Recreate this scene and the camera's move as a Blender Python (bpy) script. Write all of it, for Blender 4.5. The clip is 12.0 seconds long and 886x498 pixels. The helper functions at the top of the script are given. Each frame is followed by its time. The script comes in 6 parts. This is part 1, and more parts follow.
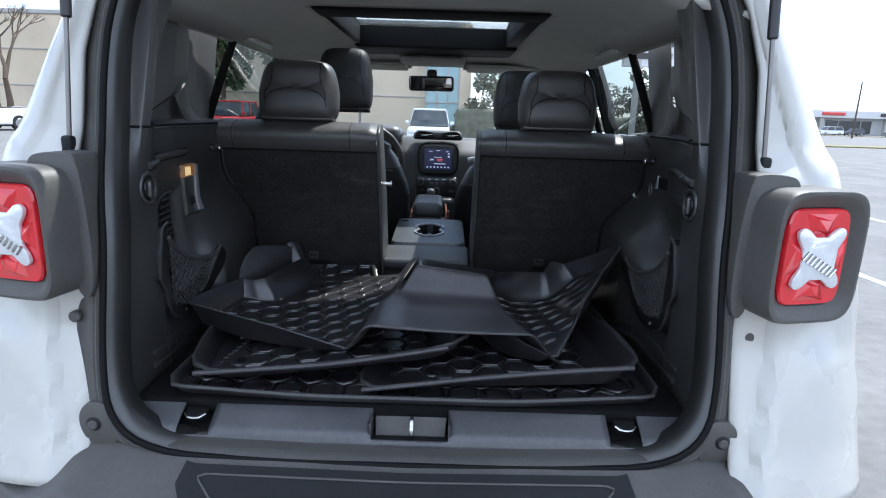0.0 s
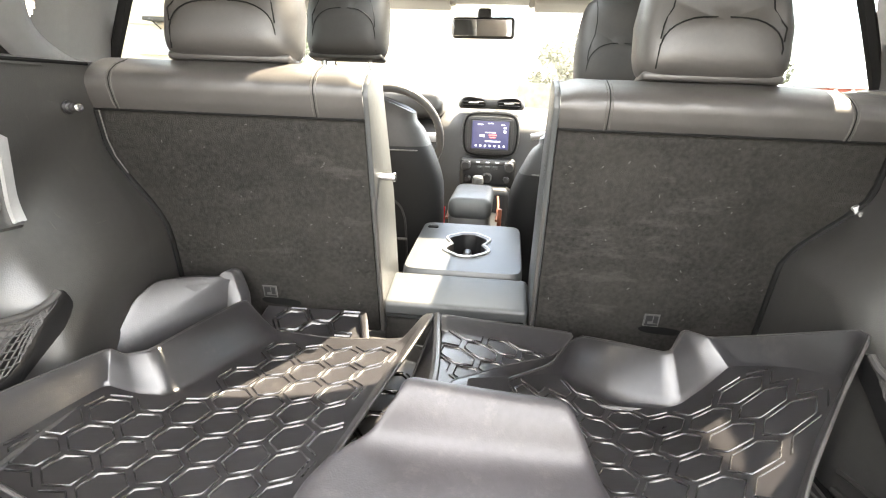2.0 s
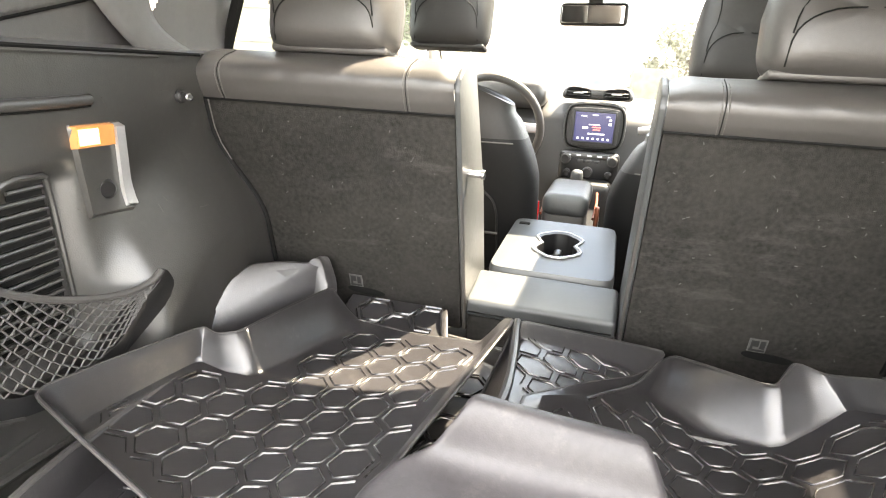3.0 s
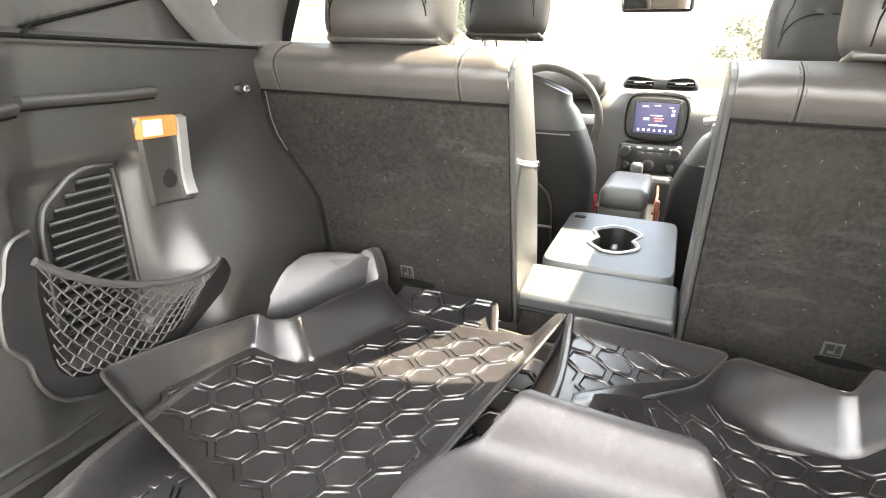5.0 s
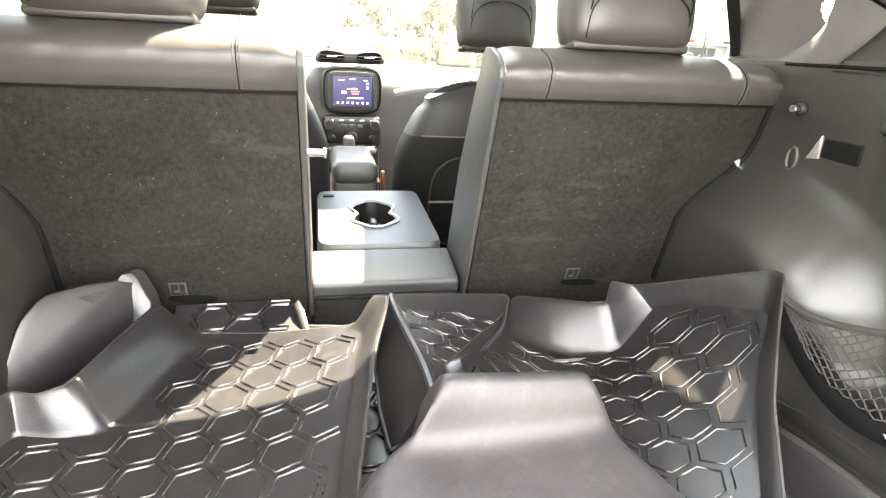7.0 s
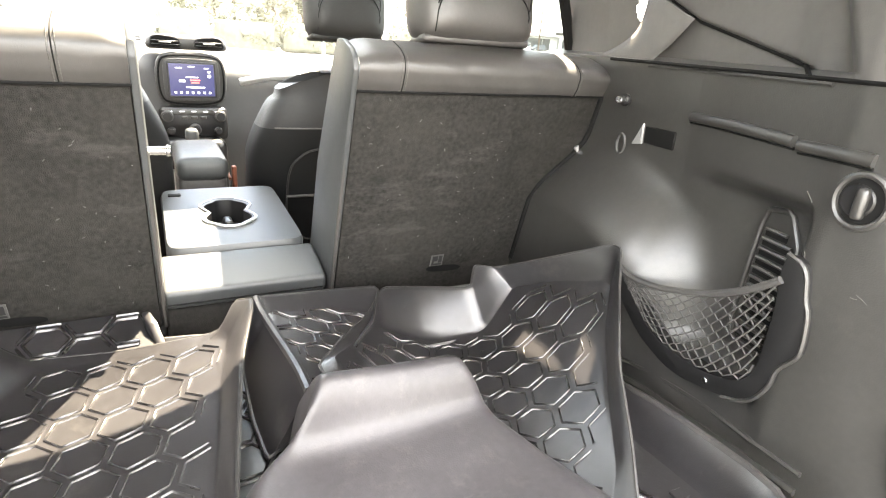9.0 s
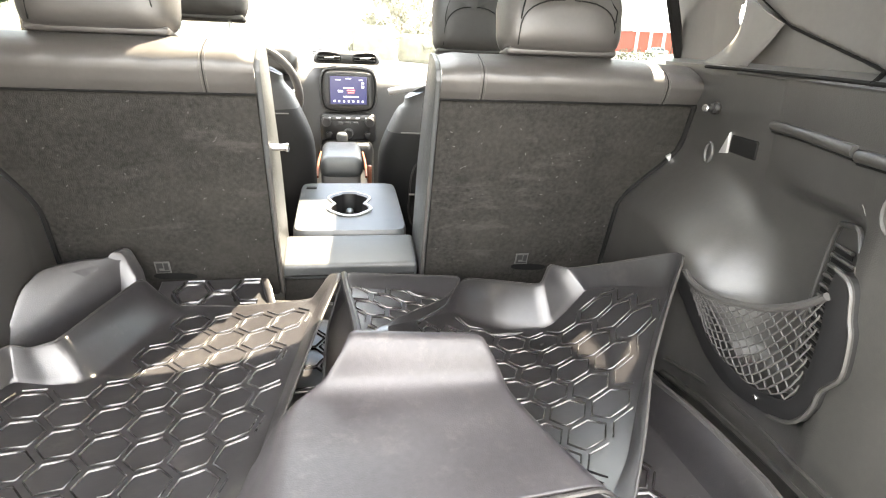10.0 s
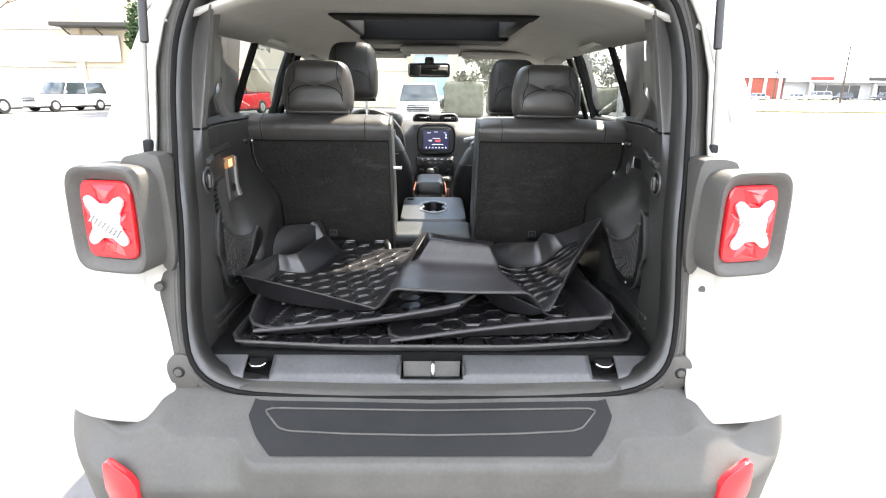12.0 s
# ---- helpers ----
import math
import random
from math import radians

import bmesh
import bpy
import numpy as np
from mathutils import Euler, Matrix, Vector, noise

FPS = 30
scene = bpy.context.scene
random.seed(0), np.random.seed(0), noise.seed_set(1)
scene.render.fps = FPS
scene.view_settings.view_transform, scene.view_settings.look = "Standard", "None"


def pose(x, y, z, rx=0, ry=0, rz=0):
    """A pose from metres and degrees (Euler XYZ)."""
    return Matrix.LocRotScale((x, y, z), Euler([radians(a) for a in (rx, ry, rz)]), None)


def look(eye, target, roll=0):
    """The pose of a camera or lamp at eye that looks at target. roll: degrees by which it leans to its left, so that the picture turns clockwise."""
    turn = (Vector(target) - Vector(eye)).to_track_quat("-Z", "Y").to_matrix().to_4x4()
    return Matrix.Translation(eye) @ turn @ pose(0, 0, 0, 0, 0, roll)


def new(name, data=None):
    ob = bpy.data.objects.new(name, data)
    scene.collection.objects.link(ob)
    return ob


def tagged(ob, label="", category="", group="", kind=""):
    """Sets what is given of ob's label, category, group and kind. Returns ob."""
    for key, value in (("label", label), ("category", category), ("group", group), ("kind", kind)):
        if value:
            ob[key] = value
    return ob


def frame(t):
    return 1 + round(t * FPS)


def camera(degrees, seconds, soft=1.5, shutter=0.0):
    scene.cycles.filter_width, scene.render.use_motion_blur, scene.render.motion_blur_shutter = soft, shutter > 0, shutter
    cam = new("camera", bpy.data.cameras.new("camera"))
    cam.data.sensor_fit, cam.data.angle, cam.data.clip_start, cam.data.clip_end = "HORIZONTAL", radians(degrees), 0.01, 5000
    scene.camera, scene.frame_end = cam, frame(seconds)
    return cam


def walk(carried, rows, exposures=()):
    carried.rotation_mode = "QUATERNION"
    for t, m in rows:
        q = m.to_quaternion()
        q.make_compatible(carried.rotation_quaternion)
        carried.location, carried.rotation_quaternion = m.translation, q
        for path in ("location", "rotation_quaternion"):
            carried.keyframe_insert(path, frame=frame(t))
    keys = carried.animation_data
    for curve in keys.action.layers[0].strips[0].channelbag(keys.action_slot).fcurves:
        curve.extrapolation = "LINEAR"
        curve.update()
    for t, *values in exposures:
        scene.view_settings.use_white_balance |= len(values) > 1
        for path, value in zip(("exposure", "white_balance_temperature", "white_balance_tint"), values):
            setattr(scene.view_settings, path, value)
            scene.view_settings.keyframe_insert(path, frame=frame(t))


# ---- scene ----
cam = camera(76.6, 12.0, soft=1.1)
PATH = [
    (0, (0.052, -0.960, 1.399), (0.054, 0.987, 0.941), 1.8),
    (0.5, (0.012, -0.690, 1.374), (0.044, 1.255, 0.907), 2.0),
    (1, (0.012, -0.493, 1.362), (0.053, 1.441, 0.853), 2.5),
    (1.5, (0.057, -0.291, 1.353), (0.024, 1.638, 0.825), 2.3),
    (2, (0.077, -0.191, 1.342), (-0.120, 1.723, 0.798), 2.2),
    (2.5, (0.075, -0.170, 1.351), (-0.262, 1.713, 0.769), 2.9),
    (3, (0.090, -0.154, 1.360), (-0.437, 1.676, 0.750), 3.0),
    (3.5, (0.113, -0.150, 1.355), (-0.613, 1.609, 0.741), 2.8),
    (3.7, (0.115, -0.139, 1.352), (-0.661, 1.598, 0.735), 2.5),
    (5.3, (0.072, -0.143, 1.352), (-0.573, 1.637, 0.707), 1.7),
    (5.5, (0.036, -0.150, 1.351), (-0.492, 1.668, 0.708), 1.8),
    (6, (-0.022, -0.165, 1.360), (-0.281, 1.704, 0.696), 1.7),
    (6.5, (-0.086, -0.157, 1.359), (-0.006, 1.725, 0.685), 2.1),
    (7, (-0.121, -0.146, 1.367), (0.299, 1.684, 0.679), 2.9),
    (7.5, (-0.127, -0.127, 1.368), (0.574, 1.615, 0.681), 3.5),
    (7.7, (-0.132, -0.121, 1.369), (0.665, 1.580, 0.683), 3.8),
    (9.3, (-0.125, -0.168, 1.379), (0.752, 1.487, 0.680), 4.2),
    (9.5, (-0.093, -0.198, 1.384), (0.625, 1.532, 0.682), 3.8),
    (10, (-0.010, -0.282, 1.390), (0.329, 1.560, 0.688), 2.5),
    (10.5, (0.021, -0.424, 1.406), (0.128, 1.457, 0.735), 1.3),
    (11, (0.002, -0.680, 1.406), (0.037, 1.220, 0.782), 0.7),
    (11.5, (0.001, -0.922, 1.450), (0.003, 0.992, 0.869), 0.1),
    (12, (0.004, -1.200, 1.458), (0.036, 0.724, 0.912), 0.6),
]
EXPOSURES = [(0.0, 0.92, 5500, 10), (0.5, 2.3, 6300, 10), (1.0, 3.65, 6900, 11), (1.5, 3.9, 7200, 11), (3.0, 3.9, 7500, 11), (5.5, 4.0, 7500, 11), (7.5, 4.15, 7500, 11), (9.5, 4.15, 7500, 11), (10.5, 4.0, 7400, 11), (11.0, 3.8, 7300, 11), (11.5, 3.05, 7000, 11), (12.0, 2.4, 6600, 11)]
walk(cam, [(t, look(eye, target, roll)) for t, eye, target, roll in PATH], EXPOSURES)


# ---------- world, sun ----------
SUN_AZ, SUN_EL = 45.5, 60.4      # degrees east of the car's nose, above the horizon
world = bpy.data.worlds.new("sky")
scene.world = world
world.use_nodes = True
wn, wl = world.node_tree.nodes, world.node_tree.links
wn.clear()
w_out, w_bg, w_sky = wn.new("ShaderNodeOutputWorld"), wn.new("ShaderNodeBackground"), wn.new("ShaderNodeTexSky")
w_sky.sky_type, w_sky.sun_disc = "NISHITA", False
w_sky.sun_elevation, w_sky.sun_rotation = radians(SUN_EL), radians(SUN_AZ)
w_tc, w_map, w_noise, w_ramp, w_mix = (wn.new("ShaderNode" + k) for k in ("TexCoord", "Mapping", "TexNoise", "ValToRGB", "Mix"))
w_map.inputs["Scale"].default_value = (1.2, 1.2, 4.5)
w_noise.inputs["Scale"].default_value, w_noise.inputs["Detail"].default_value = 2.2, 6.0
w_ramp.color_ramp.elements[0].position, w_ramp.color_ramp.elements[1].position = 0.36, 0.62
w_mix.data_type = "RGBA"
w_mix.inputs[7].default_value = (9.5, 9.6, 9.8, 1)
wl.new(w_tc.outputs["Generated"], w_map.inputs["Vector"])
wl.new(w_map.outputs["Vector"], w_noise.inputs["Vector"])
wl.new(w_noise.outputs["Fac"], w_ramp.inputs["Fac"])
wl.new(w_ramp.outputs["Color"], w_mix.inputs[0])
wl.new(w_sky.outputs["Color"], w_mix.inputs[6])
wl.new(w_mix.outputs[2], w_bg.inputs["Color"])
w_bg.inputs["Strength"].default_value = 0.14
wl.new(w_bg.outputs["Background"], w_out.inputs["Surface"])

sun_data = bpy.data.lights.new("sun", "SUN")
sun_data.energy, sun_data.angle, sun_data.color = 4.0, radians(0.6), (1.0, 0.92, 0.77)
sun = new("sun", sun_data)
sun_dir = Vector((math.sin(radians(SUN_AZ)) * math.cos(radians(SUN_EL)), math.cos(radians(SUN_AZ)) * math.cos(radians(SUN_EL)), math.sin(radians(SUN_EL))))
sun.matrix_world = look(sun_dir * 30, (0, 0, 0))


# ---------- materials ----------
def material(name, color, rough=0.5, metal=0.0, var=0.12, scale=6.0, bump=0.0, bscale=300.0, stain=0.0, spec=0.5, emit=None, coat=0.0, island=0.0, kind="NOISE", streak=None, crisp=1.0):
    """A painted, moulded or woven surface: base colour with variation at two scales, and fine relief."""
    m = bpy.data.materials.new(name)
    m.use_nodes = True
    n, l = m.node_tree.nodes, m.node_tree.links
    b = n["Principled BSDF"]
    b.inputs["Roughness"].default_value, b.inputs["Metallic"].default_value = rough, metal
    b.inputs["Specular IOR Level"].default_value, b.inputs["Coat Weight"].default_value = spec, coat
    tc = n.new("ShaderNodeTexCoord")
    big, fine = n.new("ShaderNodeTexNoise"), n.new("ShaderNodeTexNoise")
    big.inputs["Scale"].default_value, big.inputs["Detail"].default_value = scale, 5.0
    fine.inputs["Scale"].default_value, fine.inputs["Detail"].default_value = scale * 14, 3.0
    l.new(tc.outputs["Object"], big.inputs["Vector"])
    l.new(tc.outputs["Object"], fine.inputs["Vector"])
    add = n.new("ShaderNodeMath")
    add.operation = "MULTIPLY_ADD"
    add.inputs[1].default_value = 0.5
    l.new(fine.outputs["Fac"], add.inputs[0])
    l.new(big.outputs["Fac"], add.inputs[2])
    ramp = n.new("ShaderNodeMapRange")
    ramp.inputs["From Min"].default_value, ramp.inputs["From Max"].default_value = 0.75 - 0.3 / crisp, 0.75 + 0.3 / crisp
    ramp.inputs["To Min"].default_value, ramp.inputs["To Max"].default_value = 1 - var, 1 + var
    l.new(add.outputs[0], ramp.inputs["Value"])
    mul = n.new("ShaderNodeMix")
    mul.data_type, mul.blend_type = "RGBA", "MULTIPLY"
    mul.inputs[0].default_value = 1.0
    mul.inputs[6].default_value = (*color, 1)
    comb = n.new("ShaderNodeCombineColor")
    for k in range(3):
        l.new(ramp.outputs["Result"], comb.inputs[k])
    l.new(comb.outputs[0], mul.inputs[7])
    last = mul.outputs[2]
    if island:
        oi, hs = n.new("ShaderNodeObjectInfo"), n.new("ShaderNodeHueSaturation")
        mr = n.new("ShaderNodeMapRange")
        mr.inputs["To Min"].default_value, mr.inputs["To Max"].default_value = 1 - island, 1 + island
        l.new(oi.outputs["Random"], mr.inputs["Value"])
        l.new(mr.outputs["Result"], hs.inputs["Value"])
        l.new(last, hs.inputs["Color"])
        last = hs.outputs["Color"]
    if stain:
        st = n.new("ShaderNodeTexNoise")
        st.inputs["Scale"].default_value, st.inputs["Detail"].default_value, st.inputs["Roughness"].default_value = scale * 3, 8.0, 0.75
        if streak:
            mp = n.new("ShaderNodeMapping")
            mp.inputs["Scale"].default_value = streak
            l.new(tc.outputs["Object"], mp.inputs["Vector"])
            l.new(mp.outputs["Vector"], st.inputs["Vector"])
        else:
            l.new(tc.outputs["Object"], st.inputs["Vector"])
        sr = n.new("ShaderNodeMapRange")
        sr.inputs["From Min"].default_value, sr.inputs["From Max"].default_value, sr.inputs["To Max"].default_value = 0.56, 0.74, stain
        l.new(st.outputs["Fac"], sr.inputs["Value"])
        dm = n.new("ShaderNodeMix")
        dm.data_type = "RGBA"
        dm.inputs[7].default_value = (0.16, 0.15, 0.135, 1)
        l.new(sr.outputs["Result"], dm.inputs[0])
        l.new(last, dm.inputs[6])
        last = dm.outputs[2]
    l.new(last, b.inputs["Base Color"])
    rr = n.new("ShaderNodeMapRange")
    rr.inputs["To Min"].default_value, rr.inputs["To Max"].default_value = max(0.02, rough - 0.08), min(1, rough + 0.1)
    l.new(big.outputs["Fac"], rr.inputs["Value"])
    l.new(rr.outputs["Result"], b.inputs["Roughness"])
    if bump:
        bt = n.new("ShaderNodeTexVoronoi" if kind == "LEATHER" else "ShaderNodeTexNoise")
        bt.inputs["Scale"].default_value = bscale
        l.new(tc.outputs["Object"], bt.inputs["Vector"])
        bn = n.new("ShaderNodeBump")
        bn.inputs["Strength"].default_value, bn.inputs["Distance"].default_value = bump, 0.002
        l.new(bt.outputs["Distance" if kind == "LEATHER" else "Fac"], bn.inputs["Height"])
        l.new(bn.outputs["Normal"], b.inputs["Normal"])
    if emit:
        b.inputs["Emission Color"].default_value, b.inputs["Emission Strength"].default_value = (*emit[0], 1), emit[1]
    return m


def glass_material(name, tint):
    m = bpy.data.materials.new(name)
    m.use_nodes = True
    n, l = m.node_tree.nodes, m.node_tree.links
    n.clear()
    out, mix, tr, gl, lw, pw, ma = (n.new("ShaderNode" + k) for k in ("OutputMaterial", "MixShader", "BsdfTransparent", "BsdfGlossy", "LayerWeight", "Math", "Math"))
    tr.inputs["Color"].default_value, gl.inputs["Roughness"].default_value = (*tint, 1), 0.02
    pw.operation, ma.operation = "POWER", "MULTIPLY_ADD"
    pw.inputs[1].default_value, ma.inputs[1].default_value, ma.inputs[2].default_value = 5.0, 0.8, 0.05
    l.new(lw.outputs["Facing"], pw.inputs[0])
    l.new(pw.outputs[0], ma.inputs[0])
    l.new(ma.outputs[0], mix.inputs[0])
    l.new(tr.outputs[0], mix.inputs[1])
    l.new(gl.outputs[0], mix.inputs[2])
    l.new(mix.outputs[0], out.inputs["Surface"])
    return m


def felted(m):
    """Soft large mottling and pale rubbed streaks over the fibre speckle."""
    n, l = m.node_tree.nodes, m.node_tree.links
    b = n["Principled BSDF"]
    last = b.inputs["Base Color"].links[0].from_socket
    tc = n.new("ShaderNodeTexCoord")
    for scale, stretch, lo, hi, amount, tone in ((7.0, (1, 1, 1), 0.38, 0.68, 0.60, (0.040, 0.0375, 0.034, 1)), (11.0, (0.55, 1.0, 1.7), 0.58, 0.80, 0.60, (0.090, 0.085, 0.079, 1)), (5.0, (1, 1, 1.4), 0.55, 0.75, 0.5, (0.013, 0.0125, 0.012, 1))):
        mp, nz, mr, mx = (n.new("ShaderNode" + k) for k in ("Mapping", "TexNoise", "MapRange", "Mix"))
        mp.inputs["Scale"].default_value = stretch
        nz.inputs["Scale"].default_value, nz.inputs["Detail"].default_value, nz.inputs["Roughness"].default_value = scale, 7.0, 0.7
        mr.inputs["From Min"].default_value, mr.inputs["From Max"].default_value, mr.inputs["To Max"].default_value = lo, hi, amount
        mx.data_type = "RGBA"
        mx.inputs[7].default_value = tone
        l.new(tc.outputs["Object"], mp.inputs["Vector"])
        l.new(mp.outputs["Vector"], nz.inputs["Vector"])
        l.new(nz.outputs["Fac"], mr.inputs["Value"])
        l.new(mr.outputs["Result"], mx.inputs[0])
        l.new(last, mx.inputs[6])
        last = mx.outputs[2]
    l.new(last, b.inputs["Base Color"])
    return m


M = dict(
    paint=material("white_paint", (0.52, 0.505, 0.465), 0.25, var=0.04, scale=3, coat=0.6),
    clad=material("grey_cladding", (0.075, 0.0715, 0.0655), 0.5, var=0.2, scale=9, bump=0.12, bscale=700, stain=0.10),
    trim=material("charcoal_trim", (0.033, 0.032, 0.0303), 0.37, var=0.25, scale=8, bump=0.08, bscale=500, kind="LEATHER", stain=0.10, spec=0.95),
    pillar=material("dark_grey_pillar_trim", (0.090, 0.087, 0.083), 0.45, var=0.14, scale=7, bump=0.1, bscale=500, spec=0.7),
    gloss=material("black_plastic", (0.011, 0.011, 0.0115), 0.34, var=0.2, scale=12, bump=0.05, bscale=400),
    pad=material("dark_step_plastic", (0.015, 0.0153, 0.016), 0.55, var=0.2, scale=9, bump=0.1, bscale=600, spec=0.25),
    sill=material("scuffed_black_sill", (0.066, 0.066, 0.070), 0.36, var=0.32, scale=8, bump=0.05, bscale=400, stain=0.3, spec=0.65, streak=(2.5, 0.5, 0.5)),
    rod=material("polished_grey_rod", (0.22, 0.21, 0.20), 0.3, 0.7, var=0.1, scale=30),
    seal=material("black_rubber_seal", (0.005, 0.005, 0.005), 0.7, var=0.2, scale=15, spec=0.2),
    felt=material("black_felt_carpet", (0.0255, 0.0243, 0.0228), 0.95, var=0.42, scale=130, bump=1.0, bscale=900, stain=0.0, spec=0.12, crisp=1.4),
    leather=material("black_leather", (0.049, 0.0455, 0.043), 0.42, var=0.16, scale=10, bump=0.12, bscale=900, kind="LEATHER", spec=0.8),
    # the seats' leather again, darkened for the dimmer light on the front seats
    shaded_leather=material("black_leather_in_shade", (0.023, 0.0222, 0.0215), 0.48, var=0.16, scale=10, bump=0.12, bscale=900, kind="LEATHER", spec=0.4),
    leather2=material("grey_black_armrest_leather", (0.050, 0.053, 0.054), 0.40, var=0.1, scale=9, bump=0.16, bscale=700, kind="LEATHER", spec=0.6),
    stitch=material("grey_stitching", (0.10, 0.096, 0.090), 0.7, var=0.2, scale=60),
    rubber=material("black_moulded_rubber", (0.0205, 0.0195, 0.0210), 0.31, var=0.38, scale=6, bump=0.12, bscale=600, stain=0.25, spec=1.0),
    tread=material("ridged_rubber", (0.0175, 0.0168, 0.0178), 0.24, var=0.25, scale=9, bump=0.05, bscale=600, stain=0.14, spec=1.0),
    edge=material("pale_rubber_edge", (0.042, 0.040, 0.039), 0.45, var=0.4, scale=12, stain=0.3),
    # hump's brighter light put into its colour; also the mats' dusty lips
    lit_dusty_rubber=material("dusty_smooth_rubber_lit", (0.044, 0.041, 0.044), 0.40, var=0.28, scale=9, bump=0.12, bscale=500, stain=0.25, spec=0.5),
    liner=material("cream_headliner", (0.55, 0.54, 0.50), 0.95, var=0.06, scale=12, bump=0.25, bscale=500, spec=0.1),
    chrome=material("brushed_steel", (0.6, 0.6, 0.6), 0.22, 1.0, var=0.1, scale=30),
    silver=material("satin_silver_plastic", (0.5, 0.5, 0.5), 0.35, 0.6, var=0.08, scale=20),
    strut=material("dark_grey_strut", (0.05, 0.05, 0.052), 0.35, 0.5, var=0.1, scale=30),
    red=material("red_lamp_lens", (0.62, 0.012, 0.02), 0.12, var=0.15, scale=30, coat=0.8),
    clear=material("clear_lamp_lens", (0.72, 0.74, 0.76), 0.15, 0.35, var=0.12, scale=60, bump=0.4, bscale=120, coat=0.8),
    amber=material("lit_cargo_lamp_lens", (0.35, 0.18, 0.07), 0.3, emit=((1.0, 0.33, 0.06), 0.028)),
    bulb=material("lit_bulb_spot", (0.9, 0.7, 0.4), 0.3, emit=((1.0, 0.60, 0.22), 0.28)),
    screen=material("lit_touch_screen", (0.02, 0.02, 0.05), 0.15, var=0.02, emit=((0.05, 0.055, 0.15), 0.12)),
    icon=material("lit_screen_marks", (0.5, 0.5, 0.55), 0.3, emit=((0.7, 0.75, 0.9), 0.25)),
    icon_red=material("lit_red_screen_marks", (0.5, 0.1, 0.1), 0.3, emit=((0.9, 0.15, 0.12), 0.25)),
    net=material("black_elastic_net", (0.055, 0.053, 0.052), 0.6, var=0.2, scale=50),
    dash=material("grey_dash_plastic", (0.055, 0.0545, 0.0535), 0.5, var=0.1, scale=9, bump=0.12, bscale=600, kind="LEATHER"),
    seat_shell=material("matt_black_seat_back", (0.006, 0.006, 0.0063), 0.6, var=0.2, scale=14, bump=0.12, bscale=600, spec=0.3),
    orange=material("orange_anodised_trim", (0.20, 0.06, 0.03), 0.45, 0.2, var=0.1, scale=20),
    webbing=material("grey_belt_webbing", (0.14, 0.136, 0.130), 0.55, var=0.12, scale=60, bump=0.3, bscale=900),
    label=material("silver_label", (0.07, 0.069, 0.066), 0.5, var=0.4, scale=200),
    ink=material("black_ink", (0.01, 0.01, 0.01), 0.6),
    carpet=material("black_floor_carpet", (0.009, 0.009, 0.009), 1.0, var=0.4, scale=20, bump=0.8, bscale=500, spec=0.1),
    asphalt=material("worn_asphalt", (0.14, 0.138, 0.135), 0.9, var=0.35, scale=0.8, bump=0.6, bscale=90, stain=0.2),
    line=material("worn_white_road_paint", (0.6, 0.6, 0.57), 0.8, var=0.25, scale=5),
    dry_grass=material("dry_winter_grass", (0.20, 0.18, 0.09), 1.0, var=0.5, scale=3, bump=0.8, bscale=40),
    stucco=material("tan_stucco", (0.66, 0.56, 0.42), 0.9, var=0.1, scale=0.5, bump=0.3, bscale=30, stain=0.1),
    concrete=material("pale_concrete", (0.42, 0.41, 0.39), 0.9, var=0.15, scale=1.0, bump=0.3, bscale=40),
    dark_metal=material("dark_bronze_metal", (0.06, 0.055, 0.05), 0.5, 0.3, var=0.1, scale=4),
    shop_white=material("white_fascia_panel", (0.62, 0.62, 0.62), 0.7, var=0.08, scale=0.6),
    shop_glass=material("dark_shop_glass", (0.03, 0.035, 0.04), 0.08, var=0.2, scale=0.5, spec=0.8),
    blue_glass=material("pale_blue_glazing", (0.30, 0.45, 0.48), 0.1, var=0.1, scale=0.4, spec=0.8),
    brick=material("red_brick", (0.32, 0.085, 0.06), 0.9, var=0.2, scale=3, bump=0.3, bscale=30),
    roof=material("grey_metal_roof", (0.28, 0.29, 0.31), 0.6, 0.2, var=0.15, scale=0.5),
    bark=material("grey_brown_bark", (0.10, 0.075, 0.055), 0.95, var=0.3, scale=5, bump=0.8, bscale=25),
    leaf=material("dark_evergreen_leaves", (0.045, 0.085, 0.025), 0.7, var=0.4, scale=3),
    hedge=material("olive_hedge_leaves", (0.115, 0.118, 0.085), 0.8, var=0.4, scale=3),
    pale_leaf=material("pale_spring_leaves", (0.22, 0.225, 0.175), 0.8, var=0.4, scale=3),
    tyre=material("black_tyre", (0.02, 0.02, 0.02), 0.8, var=0.2, scale=10),
    rim=material("silver_alloy_rim", (0.5, 0.5, 0.5), 0.3, 0.8, var=0.1, scale=20),
    car_white=material("white_car_paint", (0.75, 0.76, 0.77), 0.25, var=0.02, coat=0.5),
    car_red=material("red_truck_paint", (0.5, 0.015, 0.02), 0.25, var=0.03, coat=0.5),
    car_dark=material("dark_car_paint", (0.035, 0.04, 0.055), 0.25, var=0.03, coat=0.5),
    car_silver=material("silver_car_paint", (0.4, 0.41, 0.42), 0.3, 0.4, var=0.03, coat=0.5),
    car_glass=material("dark_car_glass", (0.03, 0.04, 0.045), 0.06, var=0.1, spec=0.8),
    chairsign=material("red_sign_panel", (0.55, 0.06, 0.05), 0.5, var=0.05),
)
M["felt"] = felted(M["felt"])
M["window"] = glass_material("clear_glass", (0.92, 0.95, 0.94))
M["privacy"] = glass_material("tinted_glass", (0.42, 0.46, 0.44))


